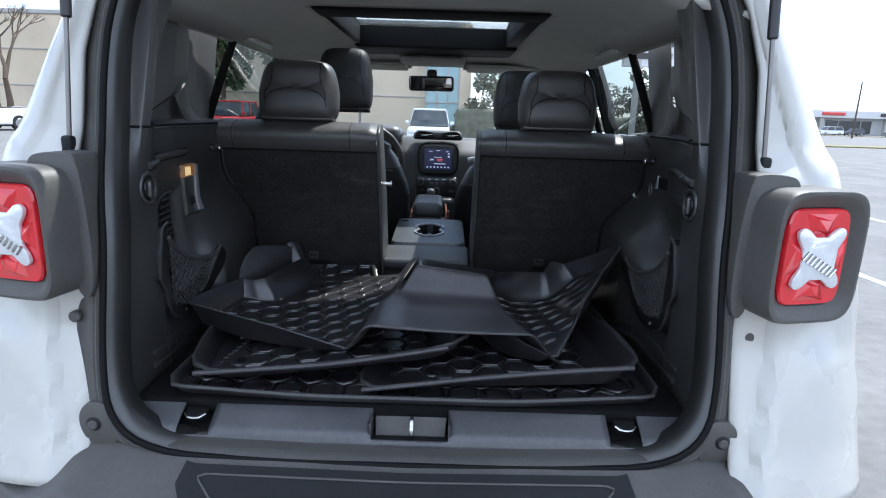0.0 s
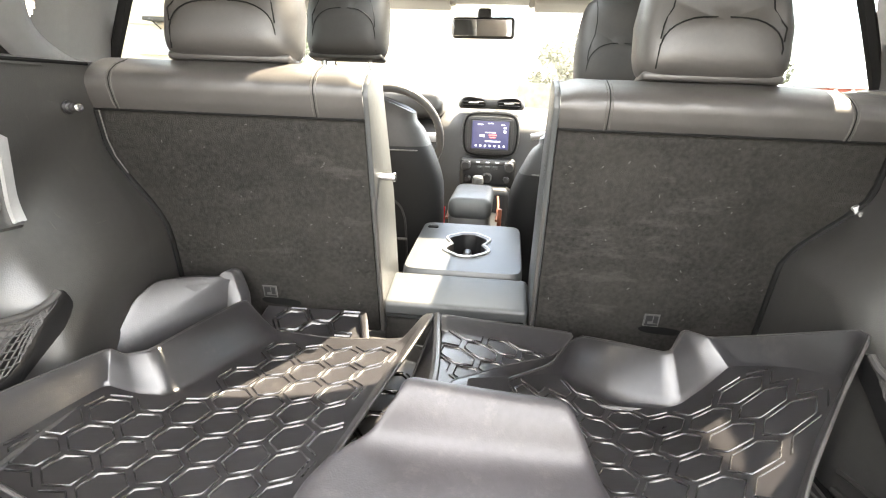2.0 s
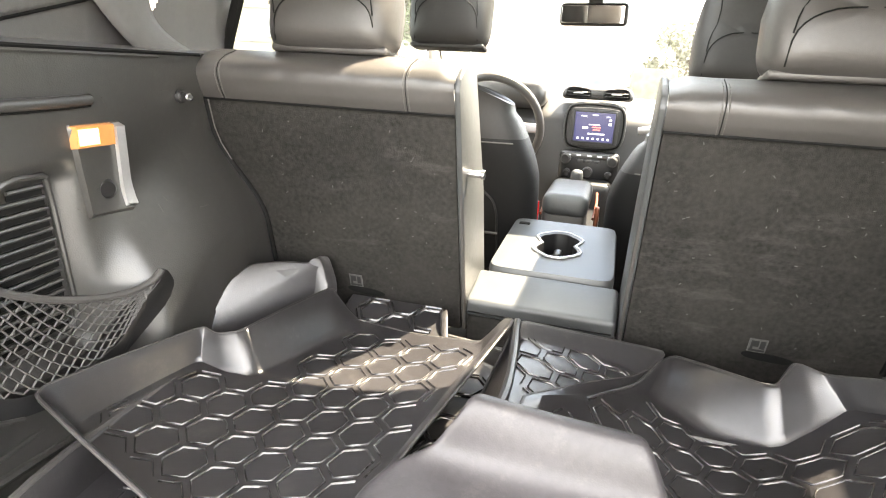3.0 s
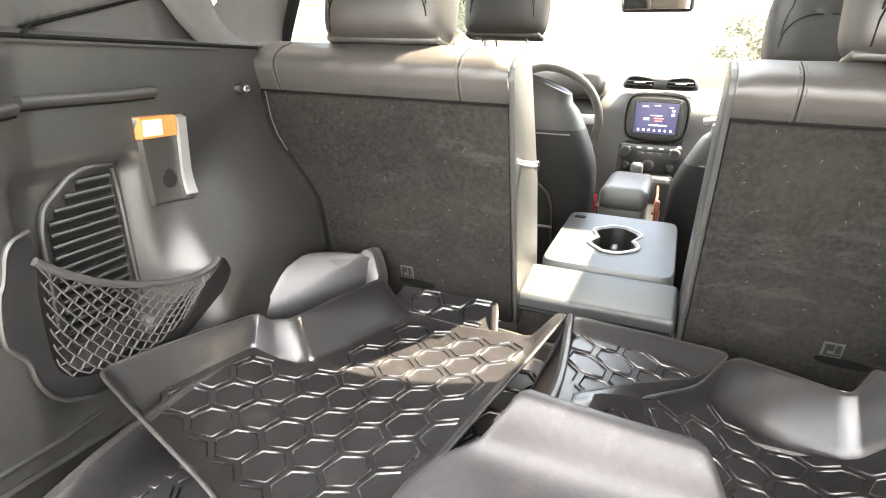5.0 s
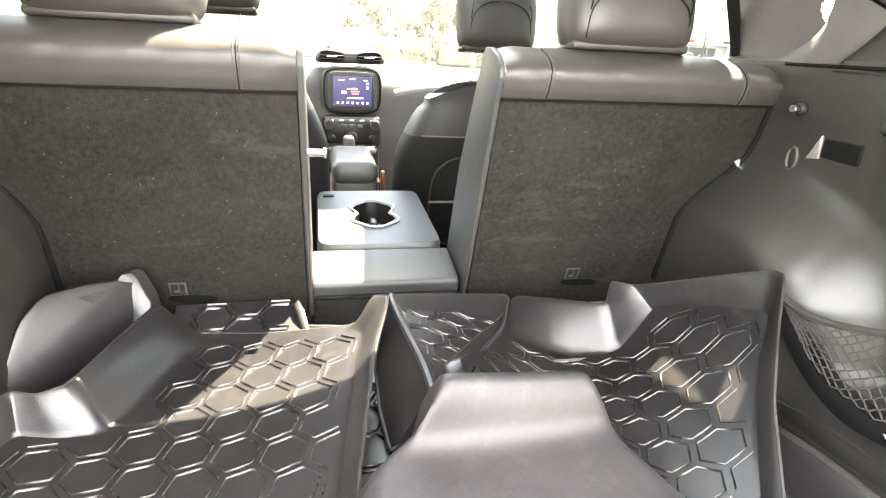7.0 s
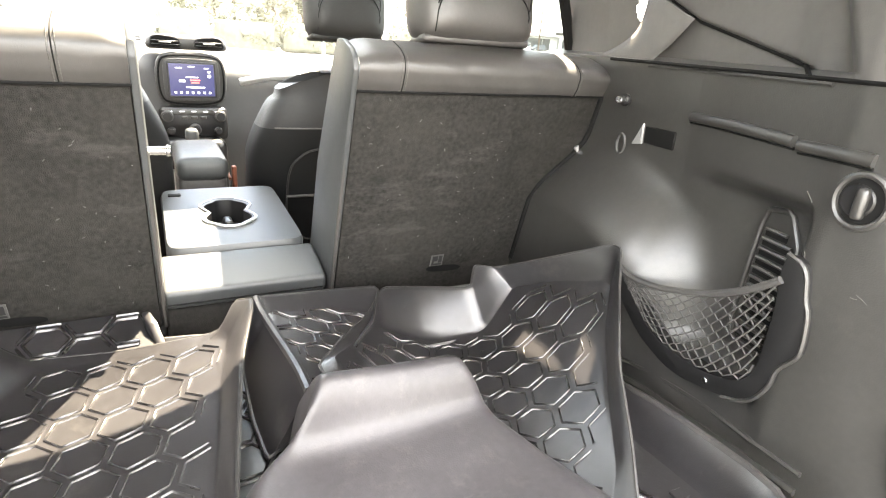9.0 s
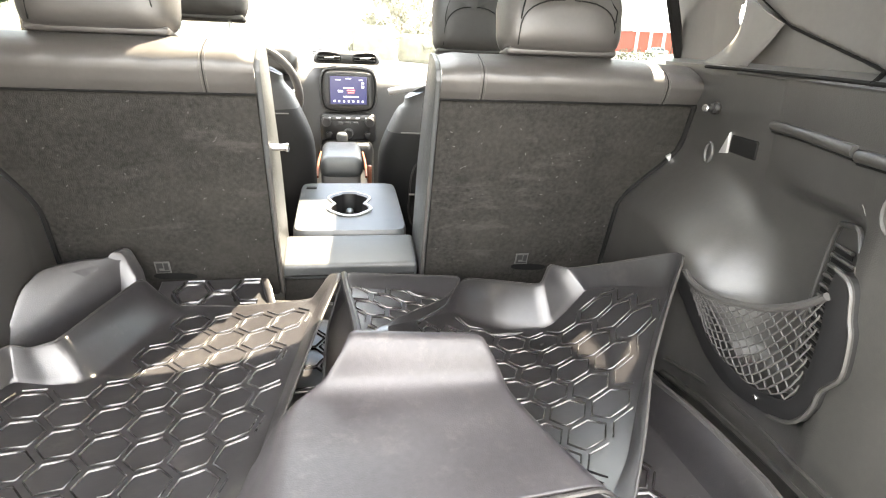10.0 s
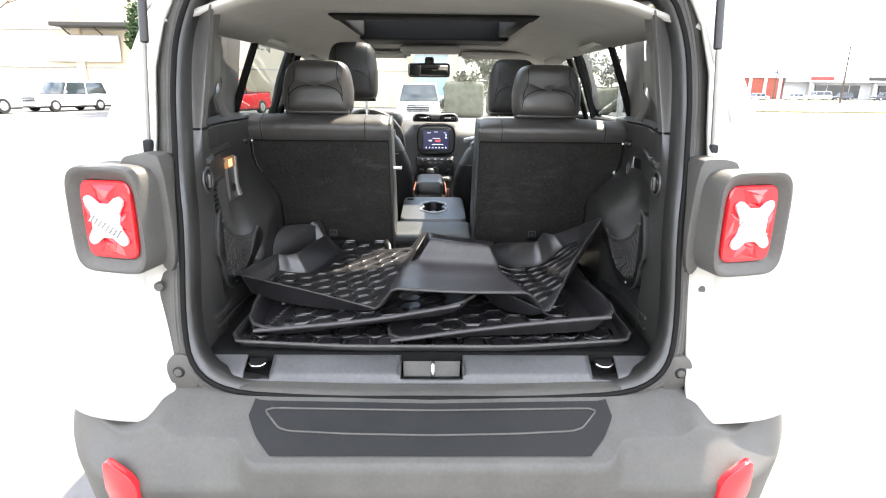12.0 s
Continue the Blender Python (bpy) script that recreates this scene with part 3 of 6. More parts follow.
def tail_lamp(sgn):
    lamp = part("tail_lamp", bmesh.new(), "clad", car, "square red tail lamp in a grey housing")
    lamp.matrix_world = pose(sgn * 0.684, -0.042, 1.185, 0, 0, sgn * 13)
    # housing ring: outer wall, front rim, inner wall
    prof = [(0.091, 0.116, 0.085), (0.092, 0.117, 0.010), (0.089, 0.114, 0.001), (0.084, 0.109, 0.0), (0.078, 0.102, 0.004), (0.073, 0.094, 0.012), (0.066, 0.087, 0.016), (0.064, 0.086, 0.022)]
    bm = bmesh.new()
    rings = [[bm.verts.new((x + sgn * 0.004, y, z)) for x, z in squircle(w, h)] for w, h, y in prof]
    for a, b in zip(rings, rings[1:]):
        for i in range(36):
            bm.faces.new((a[i], a[(i + 1) % 36], b[(i + 1) % 36], b[i]))
    bm.faces.new(rings[0])
    part("housing", bm, "clad", lamp)
    bm = bmesh.new()
    rings = [[bm.verts.new((x + sgn * 0.004, y, z)) for x, z in squircle(w, h, 7)] for w, h, y in ((0.0625, 0.0845, 0.0235), (0.0625, 0.0845, 0.013), (0.060, 0.082, 0.010))]
    for a, b in zip(rings, rings[1:]):
        for i in range(36):
            bm.faces.new((a[i], a[(i + 1) % 36], b[(i + 1) % 36], b[i]))
    bm.faces.new(rings[-1])
    part("lens", bm, "red", lamp, "faceted red lens")
    # inner grey frame behind the lens
    part("inner_frame", rbox((0.152, 0.006, 0.20), (sgn * 0.004, 0.026, 0), 0.002, 1), "clad", lamp)
    # clear X, arms with rounded ends
    pts = []
    for k in range(4):
        a = math.radians(45 + 90 * k)
        d, q = Vector((math.cos(a) * 0.92, 0, math.sin(a) * 1.05)).normalized(), None
        q = Vector((-d.z, 0, d.x))
        L = 0.056
        pts += [d * 0.036 - q * 0.015, d * L - q * 0.012, d * (L + 0.009) - q * 0.007, d * (L + 0.011), d * (L + 0.009) + q * 0.007, d * L + q * 0.012, d * 0.036 + q * 0.015]
    pts = [p + Vector((sgn * 0.004, 0.009, 0)) for p in pts]
    part("cross", prism(pts, -0.008, bevel=0.002), "clear", lamp, "clear X-shaped reflector")
    # diagonal flutes over the cross
    for k in range(8):
        c = Vector((sgn * 0.004 + 0.0085 * (k - 3.5), 0.0, -0.010 - 0.0045 * (k - 3.5)))
        part("flute", cyl(c + Vector((-0.006, 0, -0.007)), c + Vector((0.006, 0, 0.007)), 0.0028, 8), "chrome", lamp)
    # red facets moulded in the four fields
    for a in (90, 270, 0, 180):
        d = Vector((math.cos(radians(a)), 0, math.sin(radians(a))))
        c = Vector((sgn * 0.004 + d.x * 0.040, 0.011, d.z * 0.058))
        q = Vector((-d.z, 0, d.x))
        w, l = (0.034, 0.020) if d.z else (0.026, 0.016)
        bm = bmesh.new()
        ring = [c + q * w - d * l * -1.0, c - q * w + d * l, c - q * w * 0.55 - d * l, c + q * w * 0.55 - d * l]
        top = [c + q * w * 0.35 + d * l * 0.45 - Vector((0, 0.008, 0)), c - q * w * 0.5 + d * l * 0.3 - Vector((0, 0.006, 0)), c - q * w * 0.2 - d * l * 0.5 - Vector((0, 0.009, 0)), c + q * w * 0.4 - d * l * 0.4 - Vector((0, 0.005, 0))]
        vr, vt = [bm.verts.new(p) for p in ring], [bm.verts.new(p) for p in top]
        for i in range(4):
            bm.faces.new((vr[i], vr[(i + 1) % 4], vt[(i + 1) % 4], vt[i]))
        bm.faces.new(vt[:3])
        bm.faces.new((vt[0], vt[2], vt[3]))
        part("facet", bm, "red", lamp, smooth=False)
    return lamp


for sgn in (-1, 1):
    tail_lamp(sgn)
    part("lamp_bracket", prism(round_outline([(sgn * a, 0.0, b) for a, b in ((0.565, 1.065), (0.605, 1.058), (0.615, 1.27), (0.668, 1.275), (0.660, 1.312), (0.64, 1.320), (0.60, 1.322), (0.572, 1.315))], 2), 0.07, bevel=0.006), "clad", car, "grey lamp bracket")


# ---------- rear bumper ----------
def bump_top(x):
    a = abs(x)
    return curve1(a, (0.0, 0.785), (0.50, 0.797), (0.585, 0.798), (0.61, 0.785), (0.64, 0.765), (0.70, 0.747), (0.76, 0.755), (0.84, 0.785), (0.90, 0.815))


def bump_y(x):
    a = abs(x)
    return -0.035 + 0.16 * max(0, (a - 0.55) / 0.30) ** 2.4


def shelf_edge(x):
    """How far out and how high the step's front edge is."""
    m = smooth(0.43, 0.375, abs(x))
    o = smooth(0.54, 0.62, abs(x))
    y, z = -0.095 - 0.045 * m, 0.733 - 0.033 * m
    return y * (1 - o) - 0.075 * o, z * (1 - o) + (bump_top(x) - 0.035) * o


def f_bump(u, v):
    x = 0.970 * (2 * u - 1)
    zt = bump_top(x)
    ey, ez = shelf_edge(x)
    lip = smooth(0.60, 0.52, abs(x))
    z = curve1(v, (0, zt), (0.10, zt - 0.004), (0.36, ez), (0.40, ez - 0.004), (0.44, ez - 0.018), (0.56, 0.630), (0.62, 0.612), (0.66, 0.604), (0.8, 0.54), (1.0, 0.34))
    fy = min(ey - 0.022, -0.15)
    y = curve1(v, (0, 0.05), (0.10, 0.0), (0.36, ey), (0.40, ey - 0.007), (0.44, ey - 0.014), (0.56, fy), (0.62, fy), (0.66, fy + 0.022 * lip), (0.8, -0.135), (1.0, -0.09)) + bump_y(x)
    return Vector((x, y, z))


bumper = thicken(part("rear_bumper", sheet(f_bump, 120, 50), "clad", car, "grey textured plastic rear bumper"), 0.01)


def f_step(u, v):
    p = f_bump(0.5 + (2 * u - 1) * curve1(v, (0, 0.206), (0.45, 0.2095), (1, 0.177)), 0.15 + 0.198 * v)
    return p + Vector((0, -0.002, 0.0035))


part("step_pad", sheet(f_step, 90, 14), "pad", bumper, "dark step pad along the bumper top")


def on_step(x, v):
    return f_bump(0.5 + x / 1.91, v) + Vector((0, -0.002, 0.005))


pad_edge = round_outline([on_step(-0.372, 0.180), on_step(-0.19, 0.180), on_step(0.0, 0.180), on_step(0.19, 0.180), on_step(0.372, 0.180), on_step(0.324, 0.262), on_step(0.18, 0.272), on_step(0, 0.275), on_step(-0.18, 0.272), on_step(-0.324, 0.262)], 2, keep=0.12)
part("pad_bead", tube(pad_edge, 0.0022, 6, closed=True), "clad", bumper)
for sgn in (-1, 1):
    part("reflector", prism(round_outline([(sgn * a, b, c) for a, b, c in ((0.712, -0.152, 0.690), (0.622, -0.190, 0.655), (0.617, -0.193, 0.570), (0.645, -0.187, 0.560), (0.712, -0.155, 0.595))], 2, keep=0.18), 0.02, bevel=0.004), "red", bumper, "red reflector")
part("lower_panel", sheet(lambda u, v: f_bump(0.5 + (2 * u - 1) * 0.31, 0.665 + 0.30 * v) + Vector((0, -0.004, 0)), 60, 14), "sill", bumper, "dark lower bumper panel")
part("lower_valance", rbox((1.16, 0.05, 0.085), (0, -0.150, 0.525), 0.03), "pad", bumper)
part("tow_hook", tube(round_outline([(-0.42, -0.13, 0.54), (-0.42, -0.20, 0.55), (-0.36, -0.20, 0.55), (-0.36, -0.13, 0.54)], 2, False), 0.011, 8), "red", bumper, "red tow hook")
for sgn in (-1, 1):
    part("wheel_arch_trim", sheet(lambda u, v, sgn=sgn: Vector((sgn * (0.845 + 0.03 * v), 0.72 + (0.40 + 0.05 * v) * math.cos(math.pi * u), 0.345 + (0.40 + 0.05 * v) * math.sin(math.pi * u))), 24, 2), "clad", car)

# ---------- scuff plate, latch, lashing eyes ----------
def f_scuff(u, v):
    x = 0.545 * (2 * u - 1)
    y = curve1(v, (0, -0.008), (0.25, 0.0), (0.8, 0.055), (1.0, 0.075))
    z = curve1(v, (0, 0.783), (0.25, 0.806), (0.8, 0.836), (1.0, 0.838))
    return Vector((x, y, z))


def scuff_keep(u, v):
    x = 0.545 * (2 * u - 1)
    return not (abs(x) < 0.075 and 0.12 < v < 0.86) and not (abs(abs(x) - 0.418) < 0.030 and 0.16 < v < 0.88)


scuff = thicken(part("scuff_plate", sheet(f_scuff, 88, 14, scuff_keep), "sill", car, "black plastic loading sill"), 0.004)
part("latch_well", rbox((0.152, 0.05, 0.004), (0, 0.020, 0.784), 0.001, 1), "pad", scuff)
for sx in (-1, 1):
    part("well_side", rbox((0.004, 0.07, 0.045), (sx * 0.076, 0.035, 0.805), 0.001, 1), "trim", scuff)
# sloped wall catches the light; a paler grey stands in for that
part("well_back", prism([(-0.068, 0.028, 0.787), (0.068, 0.028, 0.787), (0.073, 0.066, 0.836), (-0.073, 0.066, 0.836)], 0.004, Vector((0, 0.8, -0.6)), bevel=0.001, seg=1), "clad", scuff, "latch recess wall, paler grey for the light on it")
part("striker", tube(round_outline([(0.003, 0.012, 0.783), (0.003, 0.008, 0.812), (0.003, 0.028, 0.830), (0.003, 0.045, 0.80)], 2, False), 0.0045, 8), "chrome", scuff, "steel striker loop")
part("sill_tag", rbox((0.03, 0.012, 0.004), (0.0, 0.075, 0.842), 0.0015, 1), "trim", scuff)
for sgn in (-1, 1):
    hx = sgn * 0.418
    eye = part("lashing_eye", prism(round_outline([(hx - 0.036, -0.002, 0.784), (hx + 0.036, -0.002, 0.784), (hx + 0.036, 0.064, 0.806), (hx - 0.036, 0.064, 0.806)], 2, keep=0.15), 0.003, Vector((0, -0.45, 0.9)), bevel=0.001, seg=1), "seal", scuff, "black lashing hook with a chromed lip")
    part("hook", rbox((0.042, 0.026, 0.016), (hx, 0.030, 0.820), 0.005, 2, turn=pose(0, 0, 0, 20), taper=lambda c: Vector((c.x * (1.1 if c.y > 0 else 0.75), c.y, c.z))), "seal", eye)
    part("chrome_lip", tube(round_outline([(hx - 0.020, 0.024, 0.824), (hx - 0.010, 0.015, 0.820), (hx + 0.010, 0.015, 0.820), (hx + 0.020, 0.024, 0.824)], 2, False), 0.0022, 8), "chrome", eye)


# ---------- cargo side trim ----------
SEAM_Z = 1.362


def trim_x(y, z, s=-1):
    """Half width of the load space at this place."""
    if s < 0:
        wide = curve1(y, (0.03, 0.552), (0.205, 0.553), (0.235, 0.562), (0.27, 0.580), (0.40, 0.598), (0.50, 0.604), (0.70, 0.612), (0.9, 0.64))
    else:
        wide = curve1(y, (0.03, 0.552), (0.205, 0.556), (0.235, 0.566), (0.31, 0.586), (0.40, 0.612), (0.48, 0.634), (0.70, 0.645), (0.9, 0.66))
    # wheel arch: a bulge towards the seats, low down
    d = math.hypot(y - (0.72 if s < 0 else 0.68), (z - 0.80) / (0.98 if s < 0 else 0.92))
    arch = (smooth(0.45, 0.27, d) * smooth(0.405, 0.49, y) if s < 0 else smooth(0.46, 0.31, d) * smooth(0.315, 0.535, y))
    wide -= arch * (0.078 if s < 0 else 0.098)
    # pocket recess with the grille behind the net
    p0, p1 = (0.435, 0.395) if s < 0 else (0.50, 0.30)
    pk = smooth(0.222, 0.245, y) * smooth(p0, p1, y) * smooth(0.92, 0.97, z) * smooth(1.225, 1.19, z)
    wide += pk * (0.022 if s < 0 else 0.040)
    # lower wall to the floor
    low = smooth(0.93, 0.86, z)
    return wide * (1 - low) + min(wide, 0.56) * low


def open_x(z):
    """Half width of the load opening at this height."""
    return curve1(z, (0.85, 0.552), (0.94, 0.561), (1.15, 0.556), (1.25, 0.565), (1.37, 0.584), (1.46, 0.584), (1.58, 0.575), (1.69, 0.54))


def net_edges(y):
    """Bottom and top of the net at this place along the car."""
    zb = curve1(y, (0.228, 1.00), (0.243, 0.972), (0.302, 0.953), (0.373, 0.957), (0.42, 0.976), (0.456, 1.006), (0.497, 1.042))
    zt = curve1(y, (0.228, 1.126), (0.254, 1.104), (0.284, 1.084), (0.32, 1.064), (0.36, 1.048), (0.408, 1.034), (0.45, 1.029), (0.48, 1.034), (0.497, 1.046))
    return zb, zt


def side_trim(sgn):
    def f(u, v):
        y, z = 0.03 + 0.83 * u, 0.815 + (SEAM_Z - 0.812) * v
        yy = y + max(0.0, y_in(z)) * (1 - smooth(0.05, 0.2, y))
        x = trim_x(y, z, sgn)
        x += (max(x, open_x(z)) - x) * smooth(0.16, 0.05, y)
        return Vector((sgn * x, yy, z))
    t = part("cargo_side_trim", sheet(f, 150, 96), "trim", car, "charcoal moulded cargo side trim, scuffed")
    on = lambda y, z, off: Vector((sgn * (trim_x(y, z, sgn) - off), y, z))
    # parcel-shelf ledge: a long moulded rib with a step at the corner
    ribs = ([(0.185, 1.284), (0.20, 1.285), (0.23, 1.286), (0.255, 1.288)], [(0.262, 1.293), (0.30, 1.294), (0.36, 1.294), (0.42, 1.295), (0.462, 1.297)]) if sgn < 0 else ([(0.175, 1.284), (0.20, 1.285), (0.24, 1.284), (0.27, 1.283)], [(0.278, 1.286), (0.32, 1.287), (0.38, 1.288), (0.44, 1.288), (0.484, 1.287)])
    for rib in ribs:
        pts = [on(y, z, 0.002) for y, z in rib]
        part("shelf_rib", tube(round_outline(pts, 2, False), 0.0078, 10), "trim", t)
        part("rib_shadow_gap", tube(round_outline([p - Vector((0, 0, 0.0085)) for p in pts], 2, False), 0.0022, 6), "seal", t)
    px, py = (0.612, 0.645) if sgn < 0 else (0.642, 0.640)
    part("shelf_pin", cyl((sgn * px, py, 1.295), (sgn * (px - 0.036), py - 0.016, 1.296), 0.0065, 14, bevel=0.002), "chrome", t, "steel shelf pin")
    part("pin_collar", cyl((sgn * (px + 0.004), py + 0.002, 1.295), (sgn * (px - 0.012), py - 0.006, 1.295), 0.0105, 16, bevel=0.003), "gloss", t)
    # bag hook dial near the opening
    ky = 0.176
    kx = trim_x(ky, 1.24, sgn)
    ring = lambda r, off, n=32: [(sgn * (kx - off), ky + r * math.cos(q), 1.24 + 1.08 * r * math.sin(q)) for q in [2 * math.pi * k / n for k in range(n)]]
    dial = part("hook_dial", tube(ring(0.0275, 0.002), 0.0042, 8, closed=True), "trim", t, "round bag hook in a moulded ring")
    part("dial_well", cyl((sgn * (kx + 0.010), ky, 1.24), (sgn * (kx - 0.0015), ky, 1.24), 0.0265, 32), "seal", dial)
    part("dial_face", cyl((sgn * (kx + 0.004), ky + 0.004, 1.24), (sgn * (kx - 0.004), ky + 0.004, 1.24), 0.0185, 28, bevel=0.002), "gloss", dial)
    part("hook", rbox((0.012, 0.013, 0.036), (sgn * (kx - 0.006), ky - 0.002, 1.238), 0.005), "trim", dial)
    # grille of slots in a raised lip
    if sgn < 0:
        go, slots = [(0.272, 0.975), (0.276, 1.160), (0.335, 1.207), (0.396, 1.203), (0.408, 0.975)], 14
    else:
        go, slots = [(0.250, 0.985), (0.252, 1.145), (0.278, 1.192), (0.320, 1.186), (0.332, 0.985)], 12
    gout = [on(p.y, p.z, 0.003) for p in round_outline([(0, q, w) for q, w in go], 2, keep=0.12)]
    gr = part("vent_grille", tube(gout, 0.0042, 8, closed=True), "trim", t, "slotted vent grille in a raised lip")
    for k in range(slots):
        z = 0.992 + k * 0.0147
        y0 = go[0][0] + 0.013 + max(0, (z - 1.145) * 1.25)
        y1 = go[-1][0] - 0.016 - max(0, (z - 1.10) * 0.09)
        def slot(dz0, dz1, off):
            return [on(y0 + (y1 - y0) * q / 5 + dz0 * 0.0, z + dz0, off) for q in range(6)] + [on(y1 - (y1 - y0) * q / 5, z + dz1, off) for q in range(6)]
        part("slot", prism(slot(-0.0042, 0.0042, 0.0042), 0.0012, Vector((sgn, 0, 0))), "seal", gr, smooth=False)
        part("slat", tube([on(y0 + (y1 - y0) * q / 5, z + 0.0058, 0.0052) for q in range(6)], 0.0028, 6), "trim", gr)
    # net pocket: one frame from the bracket round the foot to its tip, net inside
    outer = [(0.230, 1.160), (0.203, 1.152), (0.194, 1.110), (0.186, 1.098), (0.180, 1.045), (0.190, 1.030), (0.203, 1.012), (0.204, 0.985), (0.224, 0.947), (0.262, 0.932), (0.352, 0.917), (0.430, 0.946), (0.508, 1.020), (0.505, 1.046), (0.497, 1.046)]
    inner = [(0.490, 1.036), (0.456, 1.004), (0.415, 0.968), (0.373, 0.953), (0.302, 0.949), (0.246, 0.966), (0.228, 0.992), (0.226, 1.08), (0.234, 1.135)]
    face = lambda y, z: min(0.546, trim_x(y, z, sgn) - 0.008)
    rim = [p for p in round_outline([(0, q, w) for q, w in outer + inner], 2, keep=0.2)]
    frame = part("pocket_frame", prism([(sgn * face(p.y, p.z), p.y, p.z) for p in rim], 0.030, Vector((sgn, 0, 0)), bevel=0.003), "gloss", t, "black plastic pocket frame with a notched bracket")
    part("frame_edge", tube(round_outline([(sgn * (face(q, w) - 0.001), q, w) for q, w in outer[:10]], 2, False), 0.0032, 6), "trim", frame)
    part("frame_screw", cyl((sgn * 0.550, 0.292, 0.940), (sgn * 0.5435, 0.292, 0.940), 0.0045, 14, bevel=0.001), "chrome", frame)
    nx = 0.551
    part("elastic_edge", tube([(sgn * (nx - 0.008 + 0.012 * math.sin(math.pi * k / 20)), 0.228 + 0.269 * k / 20, net_edges(0.228 + 0.269 * k / 20)[1]) for k in range(21)], 0.0052, 8), "net", frame)
    bm = bmesh.new()
    rows, cells = 14, 12

    def strand(j, step):
        """One zigzag cord: flat where it is knotted to its neighbours."""
        q = step / (4 * cells)
        y = 0.230 + 0.264 * q
        zb, zt = net_edges(y)
        up = (step % 4 in (0, 1)) == (j % 2 == 0)
        v = min(1, max(0, (j + (0.5 if up else -0.5)) / (rows - 1)))
        z = zb + (zt - zb) * v
        return Vector((sgn * (nx - 0.006 + 0.012 * math.sin(math.pi * q) * v), y + (0.0016 if step % 2 == 0 else -0.0016), z))
    for j in range(rows):
        tube([strand(j, k) for k in range(4 * cells + 1)], 0.00135, 5, bm=bm, ends=False)
    tagged(part("net", bm, "net", frame, "black knotted elastic net", smooth=False), kind="stuff")
    # ridges low on the wall where the floor panel meets it
    for dz, r in ((0.0, 0.006), (0.028, 0.004)):
        part("floor_ridge", tube([(sgn * (trim_x(y, 0.87 + dz, sgn) - 0.002), y, 0.868 + dz - 0.05 * (y - 0.1)) for y in (0.14, 0.22, 0.30, 0.40, 0.50)], r, 6), "trim", t)
    return t


trim_l, trim_r = side_trim(-1), side_trim(1)
# lit cargo lamp on one side; slot and loop on the other
def patch(y0, y1, z0, z1, off, slant=0.0):
    """A thin piece that follows the side trim."""
    def f(u, v):
        z = z0 + (z1 - z0) * v
        y = y0 + (y1 - y0) * u + slant * (1 - v) * (1 - u)
        return Vector((-(trim_x(y, z) - off * smooth(0, 0.04, u) * smooth(1, 0.96, u) * smooth(0, 0.04, v) * smooth(1, 0.96, v)), y, z))
    return sheet(f, 24, 24)


lb = part("cargo_lamp", patch(0.421, 0.508, 1.134, 1.265, 0.007, 0.014), "trim", trim_l, "small lit cargo lamp")
part("lamp_lens", patch(0.423, 0.492, 1.233, 1.264, 0.011), "amber", lb, "glowing amber lens")
part("bulb_spot", patch(0.427, 0.462, 1.237, 1.260, 0.0125), "bulb", lb)
part("lamp_edge", patch(0.491, 0.508, 1.140, 1.264, 0.013), "silver", lb, "satin silver edge")
part("lamp_button", cyl((-0.612, 0.470, 1.172), (-0.592, 0.466, 1.172), 0.0150, 24, bevel=0.004), "gloss", lb)
part("belt_slot", rbox((0.006, 0.072, 0.030), (0.638, 0.545, 1.243), 0.002, 1, turn=pose(0, 0, 0, 0, 0, -4)), "seal", trim_r, "dark slot")
part("slot_wedge", prism([(0.640, 0.582, 1.226), (0.642, 0.606, 1.222), (0.640, 0.584, 1.262)], 0.005, Vector((-1, 0, 0)), bevel=0.001, seg=1), "silver", trim_r)
part("loop", tube([(0.637, 0.632 + 0.010 * math.cos(a), 1.217 + 0.018 * math.sin(a)) for a in [2 * math.pi * k / 16 for k in range(16)]], 0.0030, 6, closed=True), "dash", trim_r)
# pale scuffs and nicks on the trim
nick = random.Random(31)
for sgn, t, n in ((-1, trim_l, 14), (1, trim_r, 6)):
    for _ in range(n):
        y, z = (nick.uniform(0.40, 0.62), nick.uniform(1.10, 1.31)) if sgn < 0 else (nick.uniform(0.14, 0.24), nick.uniform(1.12, 1.26))
        q = nick.uniform(0, 3.1)
        L = nick.uniform(0.003, 0.009)
        ends = [(y - math.cos(q) * L, z - math.sin(q) * L), (y, z + nick.uniform(-0.001, 0.001)), (y + math.cos(q) * L, z + math.sin(q) * L)]
        part("scuff", tube([(sgn * (trim_x(*e, sgn) - 0.0004), *e) for e in ends], 0.0005, 4), "stitch", t, smooth=False)

# ---------- rear pillar trim inside, belts ----------
def cover_z(y):
    """Slanting lower edge of the upper pillar cover, where the belt comes out."""
    return curve1(y, (0.286, 1.364), (0.34, 1.380), (0.53, 1.431), (0.68, 1.497), (0.80, 1.56))


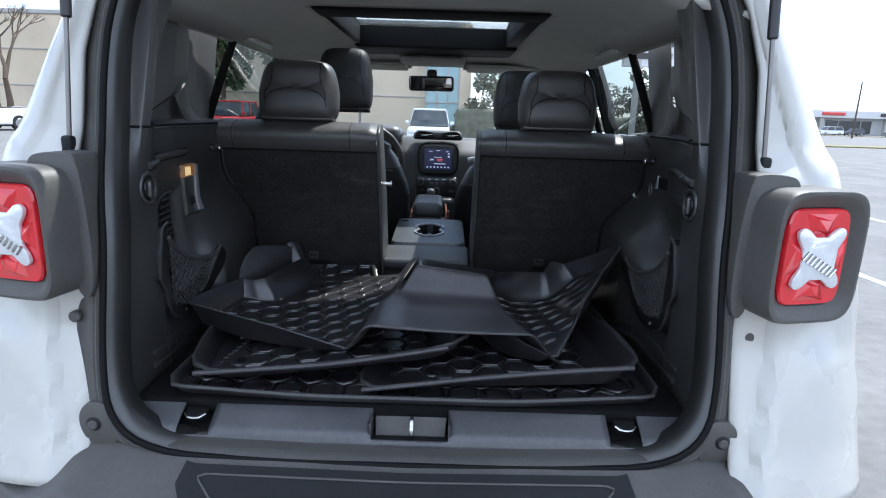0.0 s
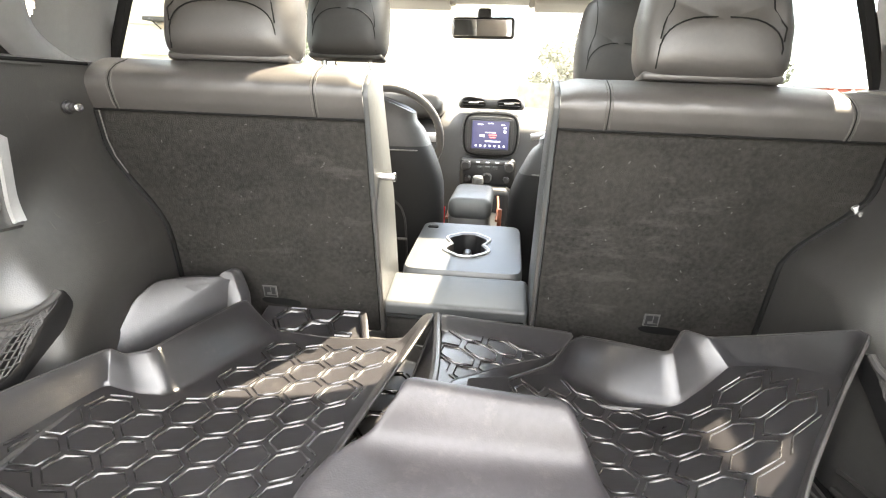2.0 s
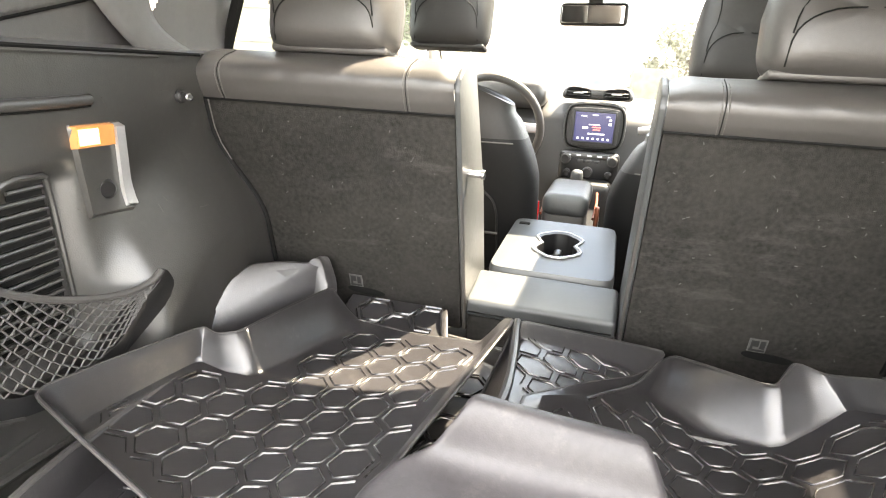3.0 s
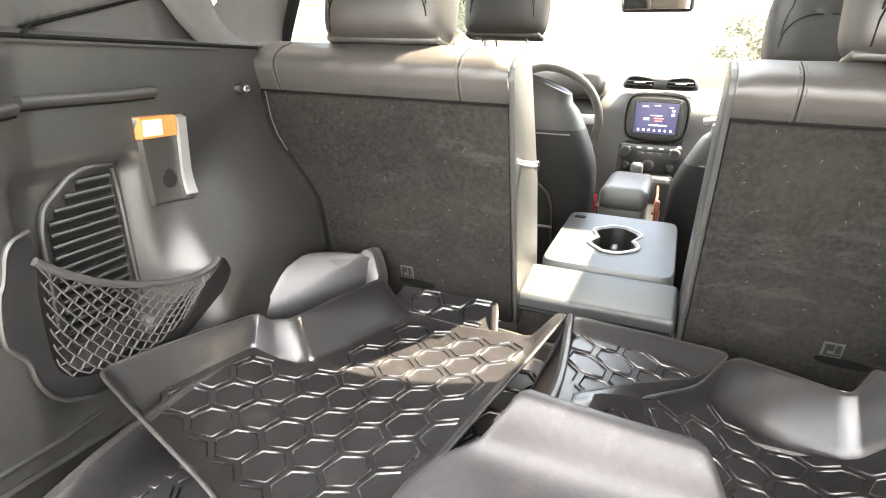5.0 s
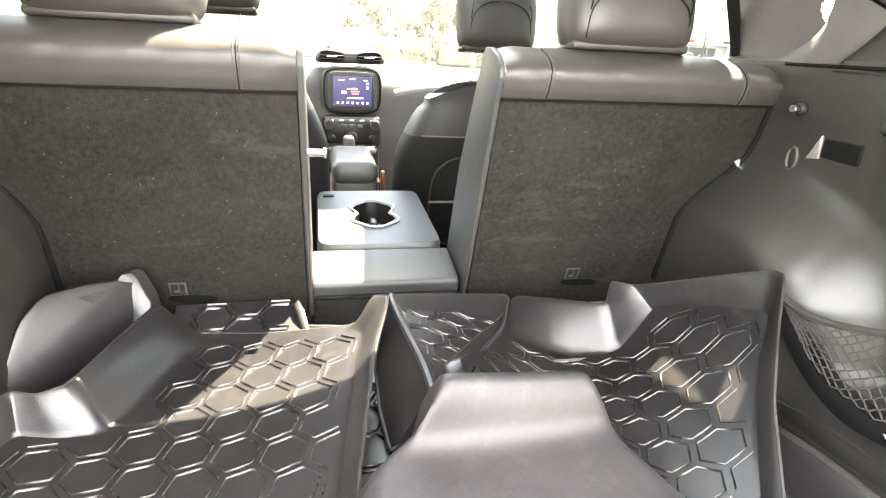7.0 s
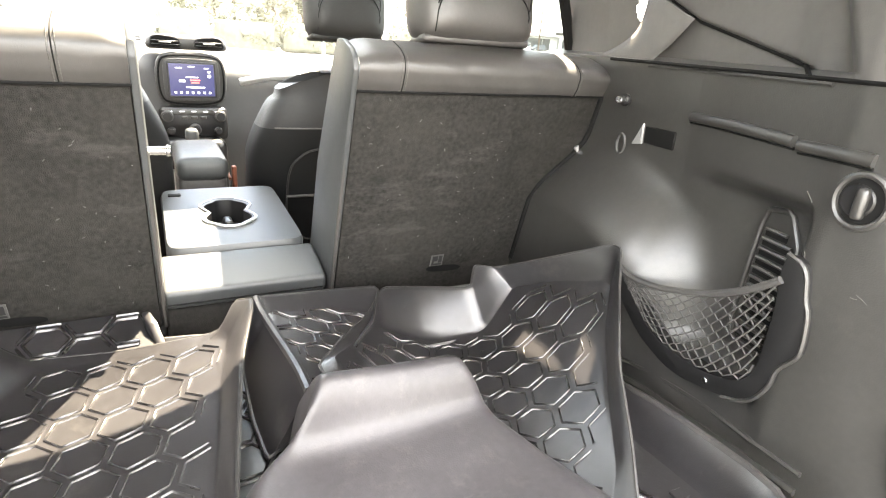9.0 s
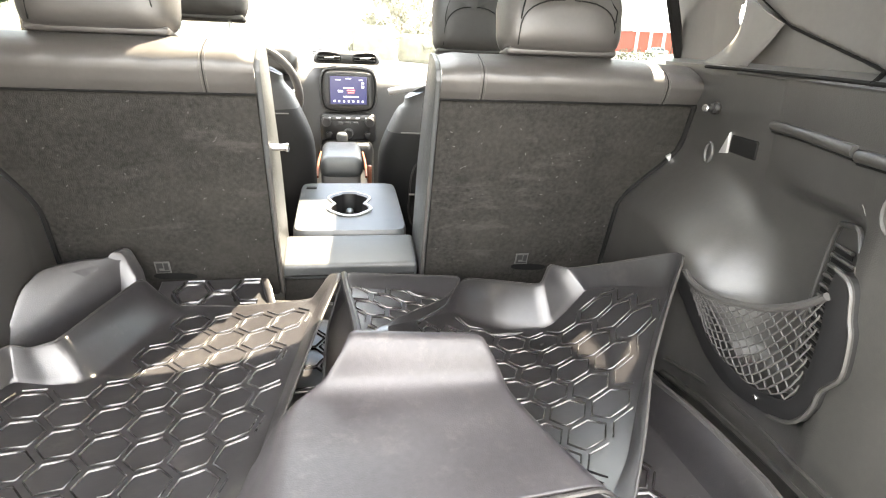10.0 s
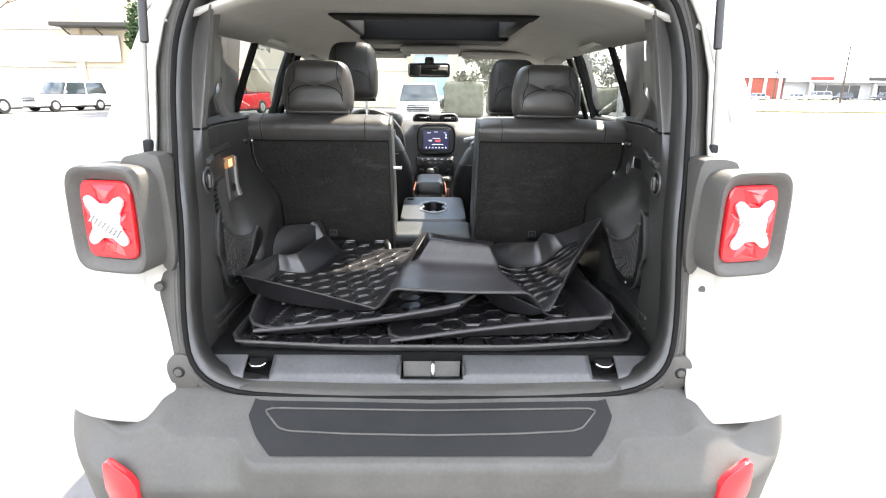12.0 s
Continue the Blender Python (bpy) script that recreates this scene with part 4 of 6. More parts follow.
def pillar(sgn):
    def f(u, v):
        z = SEAM_Z + 0.278 * v
        y = 0.03 + 0.925 * u
        # rear post beside the opening, then the deeper quarter panel above a narrow ledge
        post = trim_x(y, 1.36, sgn) - 0.16 * (z - SEAM_Z)
        wall = curve1(y, (0.24, 0.606), (0.34, 0.644), (0.53, 0.664), (0.68, 0.690), (0.955, 0.705)) - 0.13 * (z - cover_z(y))
        edge = 0.215 + 0.35 * (z - SEAM_Z)
        x = post + (wall - post) * smooth(edge, edge + 0.045, y) * smooth(0.0, 0.035, v)
        x -= 0.012 * smooth(-0.004, 0.004, z - cover_z(y)) * smooth(0.27, 0.31, y) * smooth(0.72, 0.66, y)
        x += (max(x, open_x(z)) - x) * smooth(0.17, 0.05, y)
        yy = y + y_in(z) * (1 - smooth(0.05, 0.2, y))
        return Vector((sgn * x, yy, z))

    def keep(u, v):
        """Leaves out a small gap beside the belt and, on one side, one under the roof."""
        p = f(u, v)
        gap = math.hypot((p.y - 0.693) / 0.022, (p.z - 1.452) / 0.020) < 1
        # added hole on the sun's path, throws the patch onto the right tray
        high = sgn > 0 and abs(p.y - 0.640) < 0.020 and 1.550 < p.z < 1.612
        return not (gap or high)
    on = lambda y, z, off: f((y - 0.03) / 0.925, max(0.0, z - SEAM_Z) / 0.278) - Vector((sgn * off, 0, 0))
    pl = part("rear_pillar_trim", sheet(f, 170, 60, keep), "pillar", car, "dark grey rear pillar trim")
    part("trim_seam", tube([on(y, SEAM_Z, 0.001) for y in (0.05, 0.09, 0.13, 0.17, 0.21, 0.25, 0.3, 0.4, 0.55, 0.7)], 0.0030, 6), "seal", pl)
    part("seam_lip", tube([on(y, SEAM_Z, 0.001) - Vector((0, 0, 0.0055)) for y in (0.25, 0.3, 0.36, 0.42, 0.5, 0.6)], 0.0030, 6), "trim", pl)
    part("cover_gap", tube([on(y, cover_z(y) - 0.002, 0.001) for y in (0.285, 0.30, 0.33, 0.37, 0.42, 0.47, 0.53, 0.58, 0.63, 0.675)], 0.0034, 6), "seal", pl)
    # webbing: comes out of the gap as a wide band and turns down behind the seat
    one = round_outline([Vector((sgn * x, y, z)) for x, y, z in ((0.672, 0.662, 1.488), (0.680, 0.672, 1.440), (0.684, 0.690, 1.408), (0.690, 0.745, 1.380), (0.694, 0.800, 1.364))], 2, False)
    two = round_outline([Vector((sgn * x, y, z)) for x, y, z in ((0.650, 0.534, 1.432), (0.654, 0.556, 1.412), (0.658, 0.580, 1.392), (0.663, 0.612, 1.370), (0.668, 0.645, 1.345))], 2, False)
    bm = bmesh.new()
    rows = []
    for p, q in zip(one, two):
        rows.append([bm.verts.new(p + (q - p) * k / 6 + Vector((-sgn * 0.010 * math.sin(math.pi * k / 6), 0, 0))) for k in range(7)])
    for p, q in zip(rows, rows[1:]):
        for k in range(6):
            bm.faces.new((p[k], p[k + 1], q[k + 1], q[k]))
    thicken(part("seat_belt", bm, "webbing", pl, "grey seat belt webbing"), 0.0018, 0)


for sgn in (-1, 1):
    pillar(sgn)


# ---------- rear seats ----------
def seat_y(z):
    """The carpeted back of the rear seats."""
    return 0.815 - 0.30 * (z - 0.946)


BACK = Vector((0, 1, 0.30)).normalized()


def on_back(x, z, off=0.0):
    return Vector((x, seat_y(z), z)) + BACK * off


def rear_seat(sgn, xi, xo, label):
    s = thing("rear_seat", label, "seat", "rear seats")
    low = [(xi, 0.865), (xi, 1.290), (xo - sgn * 0.03, 1.290), (xo - sgn * 0.045, 1.19), (xo - sgn * 0.10, 1.05), (xo - sgn * 0.115, 0.98), (xo - sgn * 0.12, 0.865)]
    part("carpet_back", prism([on_back(x, z) for x, z in low], 0.075, BACK, bevel=0.006), "felt", s, "scuffed black felt back")
    # leather cover: wraps over the top edge
    low_top = lambda z: 1.290 + (z - 1.290) * (0.88 if sgn < 0 else 0.78) if z > 1.290 else z
    def fc(u, v):
        x = xi + (xo - sgn * 0.028 - xi) * u
        edge = smooth(0.0, 0.05, min(u, 1 - u))
        z = curve1(v, (0, 1.290), (0.15, 1.312), (0.35, 1.337), (0.45, 1.350), (0.55, 1.360), (0.65, 1.366), (0.8, 1.366), (0.92, 1.356), (1, 1.335))
        off = curve1(v, (0, -0.002), (0.15, -0.008), (0.35, -0.009), (0.45, -0.005), (0.55, 0.006), (0.65, 0.026), (0.8, 0.065), (0.92, 0.088), (1, 0.098))
        z = low_top(z) - (0.006 * (1 - edge) + (0.008 * smooth(0.6, 1.0, u) if sgn > 0 else 0)) * smooth(0.2, 0.6, v)
        off += 0.005 * (1 - edge) * smooth(0.6, 0.0, v)
        # slight puckers of the hide
        off += 0.0015 * math.sin(u * 40 + v * 7) * math.sin(u * 13)
        return on_back(x, z, off)
    part("leather_top", sheet(fc, 56, 22), "leather", s, "black leather top band")
    part("front_cushion", prism([on_back(x, z, 0.075) for x, z in low], 0.07, BACK, bevel=0.02), "leather", s)
    # inner side face in leather
    side = [on_back(xi, 0.868, 0.004), on_back(xi, 0.868, 0.16), on_back(xi, 1.10, 0.15), on_back(xi, low_top(1.33), 0.099), on_back(xi, low_top(1.354), 0.088), on_back(xi, low_top(1.363), 0.062), on_back(xi, low_top(1.363), 0.026), on_back(xi, low_top(1.354), 0.003), on_back(xi, low_top(1.335), -0.007), on_back(xi, low_top(1.295), -0.004)]
    part("side_panel", prism(side, 0.010, Vector((-sgn, 0, 0)), bevel=0.003), "leather2", s, "smooth grey leather side")
    part("edge_piping", tube([on_back(xi - sgn * 0.006, z, 0.002) for z in (0.87, 1.0, 1.15, 1.30)], 0.004, 6), "leather", s)
    # dark line put in for the shade of the gap against the trim
    part("gap_shade_line", tube([Vector((sgn * (trim_x(seat_y(z), z, sgn) - 0.002), seat_y(z) - 0.002, z)) for z in [0.93 + 0.03 * k for k in range(13)]], 0.0060, 8), "seal", s, "dark line standing for the shaded gap along the outer edge")
    if sgn < 0:
        part("outer_piping", tube([Vector((sgn * (trim_x(seat_y(z), z, sgn) - 0.009), seat_y(z) - 0.005, z)) for z in (1.18, 1.21, 1.24, 1.27, 1.29)], 0.0011, 6), "stitch", s)
    part("band_seam", tube([on_back(x, 1.292, -0.004) for x in (xi, (xi + xo) / 2, xo - sgn * 0.02)], 0.0022, 6), "seal", s)
    for x in ((0.228, 0.573) if sgn > 0 else (-0.228, -0.570)):
        seam = lambda dx, v: fc((x + dx - xi) / (xo - sgn * 0.028 - xi), v)
        part("vertical_seam", tube([seam(0, 0.03 * q) - BACK * 0.0002 for q in range(1, 27)], 0.0009, 6), "seal", s)
        for dx in (-0.0042, 0.0042):
            for k in range(17):
                p, q = seam(dx, 0.02 + 0.042 * k), seam(dx, 0.048 + 0.042 * k)
                part("stitch", tube([p - BACK * 0.0007, q - BACK * 0.0007], 0.0009, 4), "stitch", s, smooth=False)
    # pale lint caught in the felt
    bm = bmesh.new()
    dust = random.Random(40 + sgn)
    for _ in range(46):
        c = on_back(xi + (xo - sgn * 0.14 - xi) * dust.uniform(0.03, 1), dust.uniform(0.93, 1.28), -0.0008)
        q, L = dust.uniform(0, 3.14), dust.uniform(0.0008, 0.0026)
        h = Vector((math.cos(q), 0, math.sin(q))) * L
        tube([c - h, c + h], 0.0005, 4, bm=bm)
    tagged(part("lint", bm, "label", s, "pale specks of lint", smooth=False), kind="stuff")
    # anchor label, with plain marks
    lx = 0.367 * sgn
    lab = part("anchor_label", prism([on_back(lx + a, b, -0.001) for a, b in ((-0.014, 0.933), (0.014, 0.933), (0.014, 0.960), (-0.014, 0.960))], 0.0012, -BACK), "label", s, "small silver child-seat label", smooth=False)
    for a, b, w, h in ((-0.005, 0.951, 0.012, 0.012), (0.007, 0.949, 0.008, 0.016), (0, 0.937, 0.024, 0.004), (-0.009, 0.942, 0.004, 0.006)):
        part("mark", prism([on_back(lx + a + dx * w / 2, b + dz * h / 2, -0.0024) for dx, dz in ((-1, -1), (1, -1), (1, 1), (-1, 1))], 0.0006, -BACK), "ink", lab, smooth=False)
    # lower anchor cut-out
    part("anchor_slot", prism(round_outline([on_back(lx + a, b, -0.001) for a, b in ((-0.02, 0.918), (0.06, 0.914), (0.06, 0.930), (-0.02, 0.934))], 2), 0.001, -BACK), "seal", s)
    return s


seat_l = rear_seat(-1, -0.150, -0.665, "split rear seat, black felt back, steel latch bolt on its edge")
seat_r = rear_seat(1, 0.155, 0.690, "wider split rear seat back with scuffed black felt rear")
part("latch_bolt", cyl((-0.150, 0.775, 1.192), (-0.112, 0.775, 1.192), 0.0065, 14, bevel=0.001), "chrome", seat_l, "steel latch bolt")
part("bolt_head", cyl((-0.116, 0.775, 1.192), (-0.110, 0.775, 1.192), 0.0085, 14, bevel=0.001), "chrome", seat_l)
part("fold_strap_tip", rbox((0.014, 0.008, 0.020), on_back(0.632, 1.185, -0.004), 0.003, turn=pose(0, 0, 0, 0, -30)), "silver", seat_r, "white strap tip")
part("release_handle", rbox((0.10, 0.035, 0.018), (-0.225, 0.735, 1.357), 0.007), "gloss", seat_l, "black release paddle")
part("lock_tab", rbox((0.02, 0.03, 0.012), (0.675, 0.72, 1.344), 0.004), "silver", seat_r)


def headrest(name, at, w, h, d, label, front=False, parent=None, lean=-10):
    """A padded leather head restraint with its seams and two posts."""
    hr = thing(name, label, "headrest", "head restraints") if parent is None else new(name)
    if parent is not None:
        hr.parent = parent
    hr.matrix_world = pose(*at, lean)
    C = (0.0, h * 0.46)

    def edge(a):
        """Outline of the pad: near square below, a rounded taper above."""
        c, sn = math.cos(a), math.sin(a)
        p = 0.42 if sn > 0 else 0.26
        x = math.copysign(abs(c) ** p, c) * w / 2
        z = math.copysign(abs(sn) ** p, sn)
        z = C[1] + z * (h - C[1] if z > 0 else C[1])
        x *= 1 - 0.13 * smooth(0.35 * h, h, z) - 0.04 * smooth(0.35 * h, 0, z)
        return x, z

    def puff(r):
        return d / 2 * max(0.0, 1 - r ** 5) ** 0.55

    def dent(z):
        return 0.010 * smooth(0.46 * h, 0.50 * h, z) * smooth(1.05 * h, 0.6 * h, z)
    bm = bmesh.new()
    NR, NA = 14, 56
    for side in (-1, 1):
        rings = []
        for i in range(1, NR + 1):
            r = (i / NR) ** 0.7
            ring = []
            for k in range(NA):
                x, z = edge(2 * math.pi * k / NA)
                px, pz = C[0] + (x - C[0]) * r, C[1] + (z - C[1]) * r
                ring.append(bm.verts.new((px, side * (puff(r) - (dent(pz) * (1 - r ** 4) if side < 0 else 0)), pz)))
            rings.append(ring)
        mid = bm.verts.new((C[0], side * (puff(0) - (dent(C[1]) if side < 0 else 0)), C[1]))
        for k in range(NA):
            bm.faces.new((mid, rings[0][k], rings[0][(k + 1) % NA]))
        for a, b in zip(rings, rings[1:]):
            for k in range(NA):
                bm.faces.new((a[k], a[(k + 1) % NA], b[(k + 1) % NA], b[k]))
    bmesh.ops.remove_doubles(bm, verts=bm.verts, dist=0.0004)
    # front pads take the darkened copy, shade put into the colour
    hide = "shaded_leather" if front else "leather"
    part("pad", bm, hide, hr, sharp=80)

    def back(x, z):
        """A place on the rear of the pad."""
        best = 1.0
        for k in range(720):
            ex, ez = edge(2 * math.pi * k / 720)
            dx, dz = ex - C[0], ez - C[1]
            L = math.hypot(dx, dz)
            q = (dx * (x - C[0]) + dz * (z - C[1])) / L
            if abs(dx * (z - C[1]) - dz * (x - C[0])) / L < 0.006 and q > 0:
                best = min(0.985, q / L)
                break
        else:
            best = 0.1
        return Vector((x, -(puff(best) - dent(z) * (1 - best ** 4)) - 0.0018, z))
    for sg in (-1, 1):
        part("side_seam", tube([back(sg * w * a, h * b) for a, b in ((0.365, 0.30), (0.36, 0.40), (0.335, 0.48), (0.30, 0.56), (0.285, 0.70), (0.29, 0.84), (0.30, 0.93))], 0.0012, 6), "seal", hr)
    part("arc_seam", tube([back(w * 0.37 * math.cos(math.pi * k / 18), h * (0.07 + 0.42 * math.sin(math.pi * k / 18) ** 0.5)) for k in range(19)], 0.0012, 6), "seal", hr)
    part("base_rim", rbox((w * 0.88, d * 0.52, 0.014), (0, 0.0, 0.006), 0.0068, 4), hide, hr)
    for sg in (-1, 1):
        px = sg * w * 0.27
        part("post", cyl((px, 0, -0.075 if front else -0.025), (px, 0, 0.02), 0.0055, 12), "chrome", hr, "steel post")
        part("guide", cyl((px, -0.012, -0.082 if front else -0.024), (px, -0.012, -0.066 if front else -0.010), 0.026 if not front else 0.018, 24, bevel=0.004), "silver", hr, "pale post collar")
    return hr


headrest("head_restraint", (-0.392, 0.775, 1.373), 0.245, 0.180, 0.115, "black leather head restraint with curved seam on a rear seat")
headrest("head_restraint", (0.385, 0.775, 1.366), 0.240, 0.180, 0.115, "black leather head restraint with curved seam on a rear seat")

# Folded centre section with cup holders
arm = thing("folding_armrest", "folded-down leather centre armrest with two cup holders", "armrest")
part("rear_block", rbox((0.288, 0.122, 0.040), (-0.002, 0.894, 0.930), 0.011, 4, turn=pose(0, 0, 0, 13)), "leather2", arm, "grey leather hinge block")
part("block_underside", rbox((0.284, 0.10, 0.130), (-0.002, 0.902, 0.850), 0.008), "felt", arm)
for dz in (0.0, 0.011):
    part("block_piping", tube([(-0.138, 0.8355, 0.910 + dz), (0.134, 0.8355, 0.910 + dz)], 0.0016, 6), "seal", arm)


def armrest_top():
    """Panel with a figure-eight opening cut through its upper skin."""
    hole = []
    for k in range(40):
        a = 2 * math.pi * k / 40
        # two round cups side by side with a narrow waist
        k2 = abs(math.sin(a))
        hole.append((math.copysign(abs(math.cos(a)) ** 0.6, math.cos(a)) * (0.033 + 0.015 * math.sin(min(1.0, k2 * 1.25) * math.pi)), math.copysign(k2 ** 0.75, math.sin(a)) * 0.078))
    return hole


hole = armrest_top()
bm = bmesh.new()
cx, cy, top = 0.0, 1.140, 0.978
N = 40
sq = [(math.copysign(abs(math.cos(2 * math.pi * k / N)) ** 0.16, math.cos(2 * math.pi * k / N)) * 0.132, math.copysign(abs(math.sin(2 * math.pi * k / N)) ** 0.16, math.sin(2 * math.pi * k / N)) * 0.184) for k in range(N)]
loops = [
    [(x * 0.985, y * 0.985, 0.915) for x, y in sq], [(x, y, 0.925) for x, y in sq], [(x, y, top - 0.008) for x, y in sq], [(x * 0.975, y * 0.982, top) for x, y in sq],
    [(x * 1.22, y * 1.22, top + 0.001) for x, y in hole], [(x * 1.17, y * 1.17, top + 0.004) for x, y in hole], [(x * 1.02, y * 1.02, top + 0.002) for x, y in hole], [(x * 0.98, y * 0.98, top - 0.05) for x, y in hole],
]
vv = [[bm.verts.new((cx + x, cy + y, z + 0.055 * y)) for x, y, z in lp] for lp in loops]
for a, b in zip(vv[:4], vv[1:5]):
    for i in range(N):
        bm.faces.new((a[i], a[(i + 1) % N], b[(i + 1) % N], b[i]))
bm.faces.new(vv[0])
part("armrest_panel", bm, "leather2", arm, "grey-black leather armrest panel", sharp=50)
bm = bmesh.new()
vv = [[bm.verts.new((cx + x, cy + y, z + 0.055 * y)) for x, y, z in lp] for lp in loops[4:]]
for a, b in zip(vv, vv[1:]):
    for i in range(N):
        bm.faces.new((a[i], a[(i + 1) % N], b[(i + 1) % N], b[i]))
bm.faces.new(vv[-1])
part("cup_holder", bm, "gloss", arm, "black double cup holder")
part("cup_rim", tube([(cx + x * 1.2, cy + y * 1.2, top + 0.003 + 0.055 * y) for x, y in hole], 0.0028, 6, closed=True), "silver", arm)
part("cup_divider", rbox((0.02, 0.05, 0.03), (cx, cy, top - 0.03), 0.008), "gloss", arm)
part("pull_slot", rbox((0.028, 0.018, 0.004), (-0.102, 1.275, 0.9865), 0.0015, 1), "seal", arm)
part("rear_bench", rbox((1.24, 0.42, 0.20), (0, 1.08, 0.72), 0.05, 4), "leather", thing("rear_seat_bench", "black leather rear bench cushion", "seat"), "black leather bench")
part("bench_base", rbox((1.16, 0.36, 0.22), (0, 1.08, 0.54), 0.02), "carpet", bpy.data.objects["rear_seat_bench"])


# ---------- front seats ----------
def front_seat(sgn, y, dz, label):
    s = thing("car_seat", label, "seat", "front seats")
    cx = sgn * 0.355
    W = 0.52

    def fb(u, v):
        a = 2 * math.pi * u
        z = 0.62 + (0.70 + dz) * v
        k = 1.0 - 0.30 * smooth(0.62, 1.0, v) - 0.03 * smooth(0.4, 0.0, v)
        hx, hy = W / 2 * k, 0.085 * (1 - 0.45 * smooth(0.75, 1.0, v)) + 0.02
        p = 0.55
        x = math.copysign(abs(math.cos(a)) ** p, math.cos(a)) * hx
        yy = math.copysign(abs(math.sin(a)) ** p, math.sin(a)) * hy
        return Vector((cx + x, y - 0.22 * (z - 0.9) + yy, z - 0.05 * smooth(0.85, 1, v) * (x / hx) ** 2))
    bm = sheet(fb, 40, 26)
    bmesh.ops.remove_doubles(bm, verts=bm.verts, dist=0.0005)
    bmesh.ops.holes_fill(bm, edges=[e for e in bm.edges if e.is_boundary])
    back = part("backrest", bm, "shaded_leather", s, "black leather backrest with a matt black rear panel", sharp=70)
    back.data.materials.append(M["seat_shell"])
    for f in back.data.polygons:
        c = f.center
        if c.z < 1.172 + dz and c.y < y - 0.22 * (c.z - 0.9) + 0.055:
            f.material_index = 1
    # yoke seam and rear pocket
    zz = 1.175 + dz
    yb = lambda z, o=0.0: y - 0.22 * (z - 0.9) - 0.108 + o
    part("yoke_seam", tube([(cx + a, yb(zz) + 0.010 * (abs(a) / 0.2) ** 4, zz) for a in (-0.2, -0.12, 0, 0.12, 0.2)], 0.002, 6), "stitch", s)
    pk = round_outline([(cx - 0.17, yb(0.78) - 0.004, 0.78), (cx + 0.17, yb(0.78) - 0.004, 0.78), (cx + 0.165, yb(1.07) - 0.004, 1.07), (cx - 0.165, yb(1.07) - 0.004, 1.07)], 3, keep=0.18)
    part("map_pocket", prism(pk, 0.012, Vector((0, 1, 0))), "seat_shell", s, "black rear map pocket")
    part("pocket_bead", tube(pk, 0.003, 6, closed=True), "shaded_leather", s)
    part("pocket_band", tube([(cx - 0.17, yb(0.93) - 0.008, 0.93), (cx + 0.17, yb(0.93) - 0.008, 0.93)], 0.004, 6), "stitch", s)
    part("cushion", rbox((0.50, 0.50, 0.15), (cx, y + 0.28, 0.70), 0.05, 4), "shaded_leather", s)
    part("seat_base", rbox((0.42, 0.44, 0.20), (cx, y + 0.25, 0.525), 0.02), "carpet", s)
    headrest("head_restraint", (cx, y - 0.115, 1.40 + dz), 0.225, 0.245, 0.11, "", True, s, -8)
    return s


front_seat(-1, 1.46, 0.01, "black leather driver seat with raised head restraint")
front_seat(1, 1.53, -0.05, "black leather passenger seat with low head restraint")

# ---------- dashboard, console, wheel ----------
dash = thing("dashboard", "black dashboard with a lit touch screen and round-edged vents", "dashboard")


def f_dash(u, v):
    x = 0.69 * (2 * u - 1)
    y = curve1(v, (0, 2.22), (0.3, 2.20), (0.55, 2.23), (0.7, 2.34), (1.0, 2.78))
    z = curve1(v, (0, 0.62), (0.3, 0.98), (0.55, 1.19), (0.7, 1.262), (1.0, 1.255)) + 0.02 * math.cos(x * 3) * smooth(0.5, 0.7, v)
    y += 0.05 * smooth(0.12, 0.35, abs(x)) * (1 - v)
    return Vector((x, y, z))


part("dash_top", sheet(f_dash, 40, 30), "dash", dash, "grey padded dash")
part("dash_back", rbox((1.38, 0.06, 0.80), (0, 2.80, 0.83), 0.02), "carpet", dash)
# vents pod: two rounded mouths in one hood
pod = part("vent_pod", rbox((0.285, 0.11, 0.050), (0.008, 2.262, 1.298), 0.022, 4, taper=lambda c: Vector((c.x * (0.90 if c.z > 0 else 1.0), c.y, c.z))), "dash", dash, "twin centre air vents")
for sx in (-1, 1):
    mouth = round_outline([(0.008 + sx * a, 2.206, b) for a, b in ((0.022, 1.280), (0.125, 1.276), (0.118, 1.314), (0.090, 1.320), (0.026, 1.312))], 2, keep=0.2)
    part("vent_mouth", prism(mouth, 0.012, Vector((0, 1, 0))), "seal", pod)
    part("vent_rim", tube(mouth, 0.0028, 6, closed=True), "gloss", pod)
    for dz in (-0.008, 0.004):
        part("vane", rbox((0.088, 0.012, 0.003), (0.008 + sx * 0.073, 2.202, 1.298 + dz), 0.001, 1), "gloss", pod)
    part("vane_tab", rbox((0.040, 0.006, 0.005), (0.008 + sx * 0.073, 2.196, 1.298), 0.002), "silver", pod)
# screen in a wide chamfered surround
CX, CZ = 0.012, 1.172


def chamfered(w, h, c, y):
    return [(CX + a, y, CZ + b) for a, b in ((-w, -h + c), (-w + c, -h), (w - c, -h), (w, -h + c), (w, h - c), (w - c, h), (-w + c, h), (-w, h - c))]


sc = part("screen_surround", prism(round_outline(chamfered(0.120, 0.094, 0.036, 2.180), 2), 0.07, Vector((0, 1, 0)), bevel=0.006), "dash", dash, "grey chamfered screen surround")
part("surround_groove", tube(round_outline(chamfered(0.110, 0.086, 0.030, 2.179), 2), 0.0035, 6, closed=True), "seal", sc)
part("bezel", prism(round_outline(chamfered(0.094, 0.074, 0.014, 2.168), 2), 0.014, Vector((0, 1, 0)), bevel=0.003), "dash", sc)
part("screen_glass", rbox((0.164, 0.004, 0.124), (CX, 2.167, CZ), 0.001, 1), "gloss", sc)
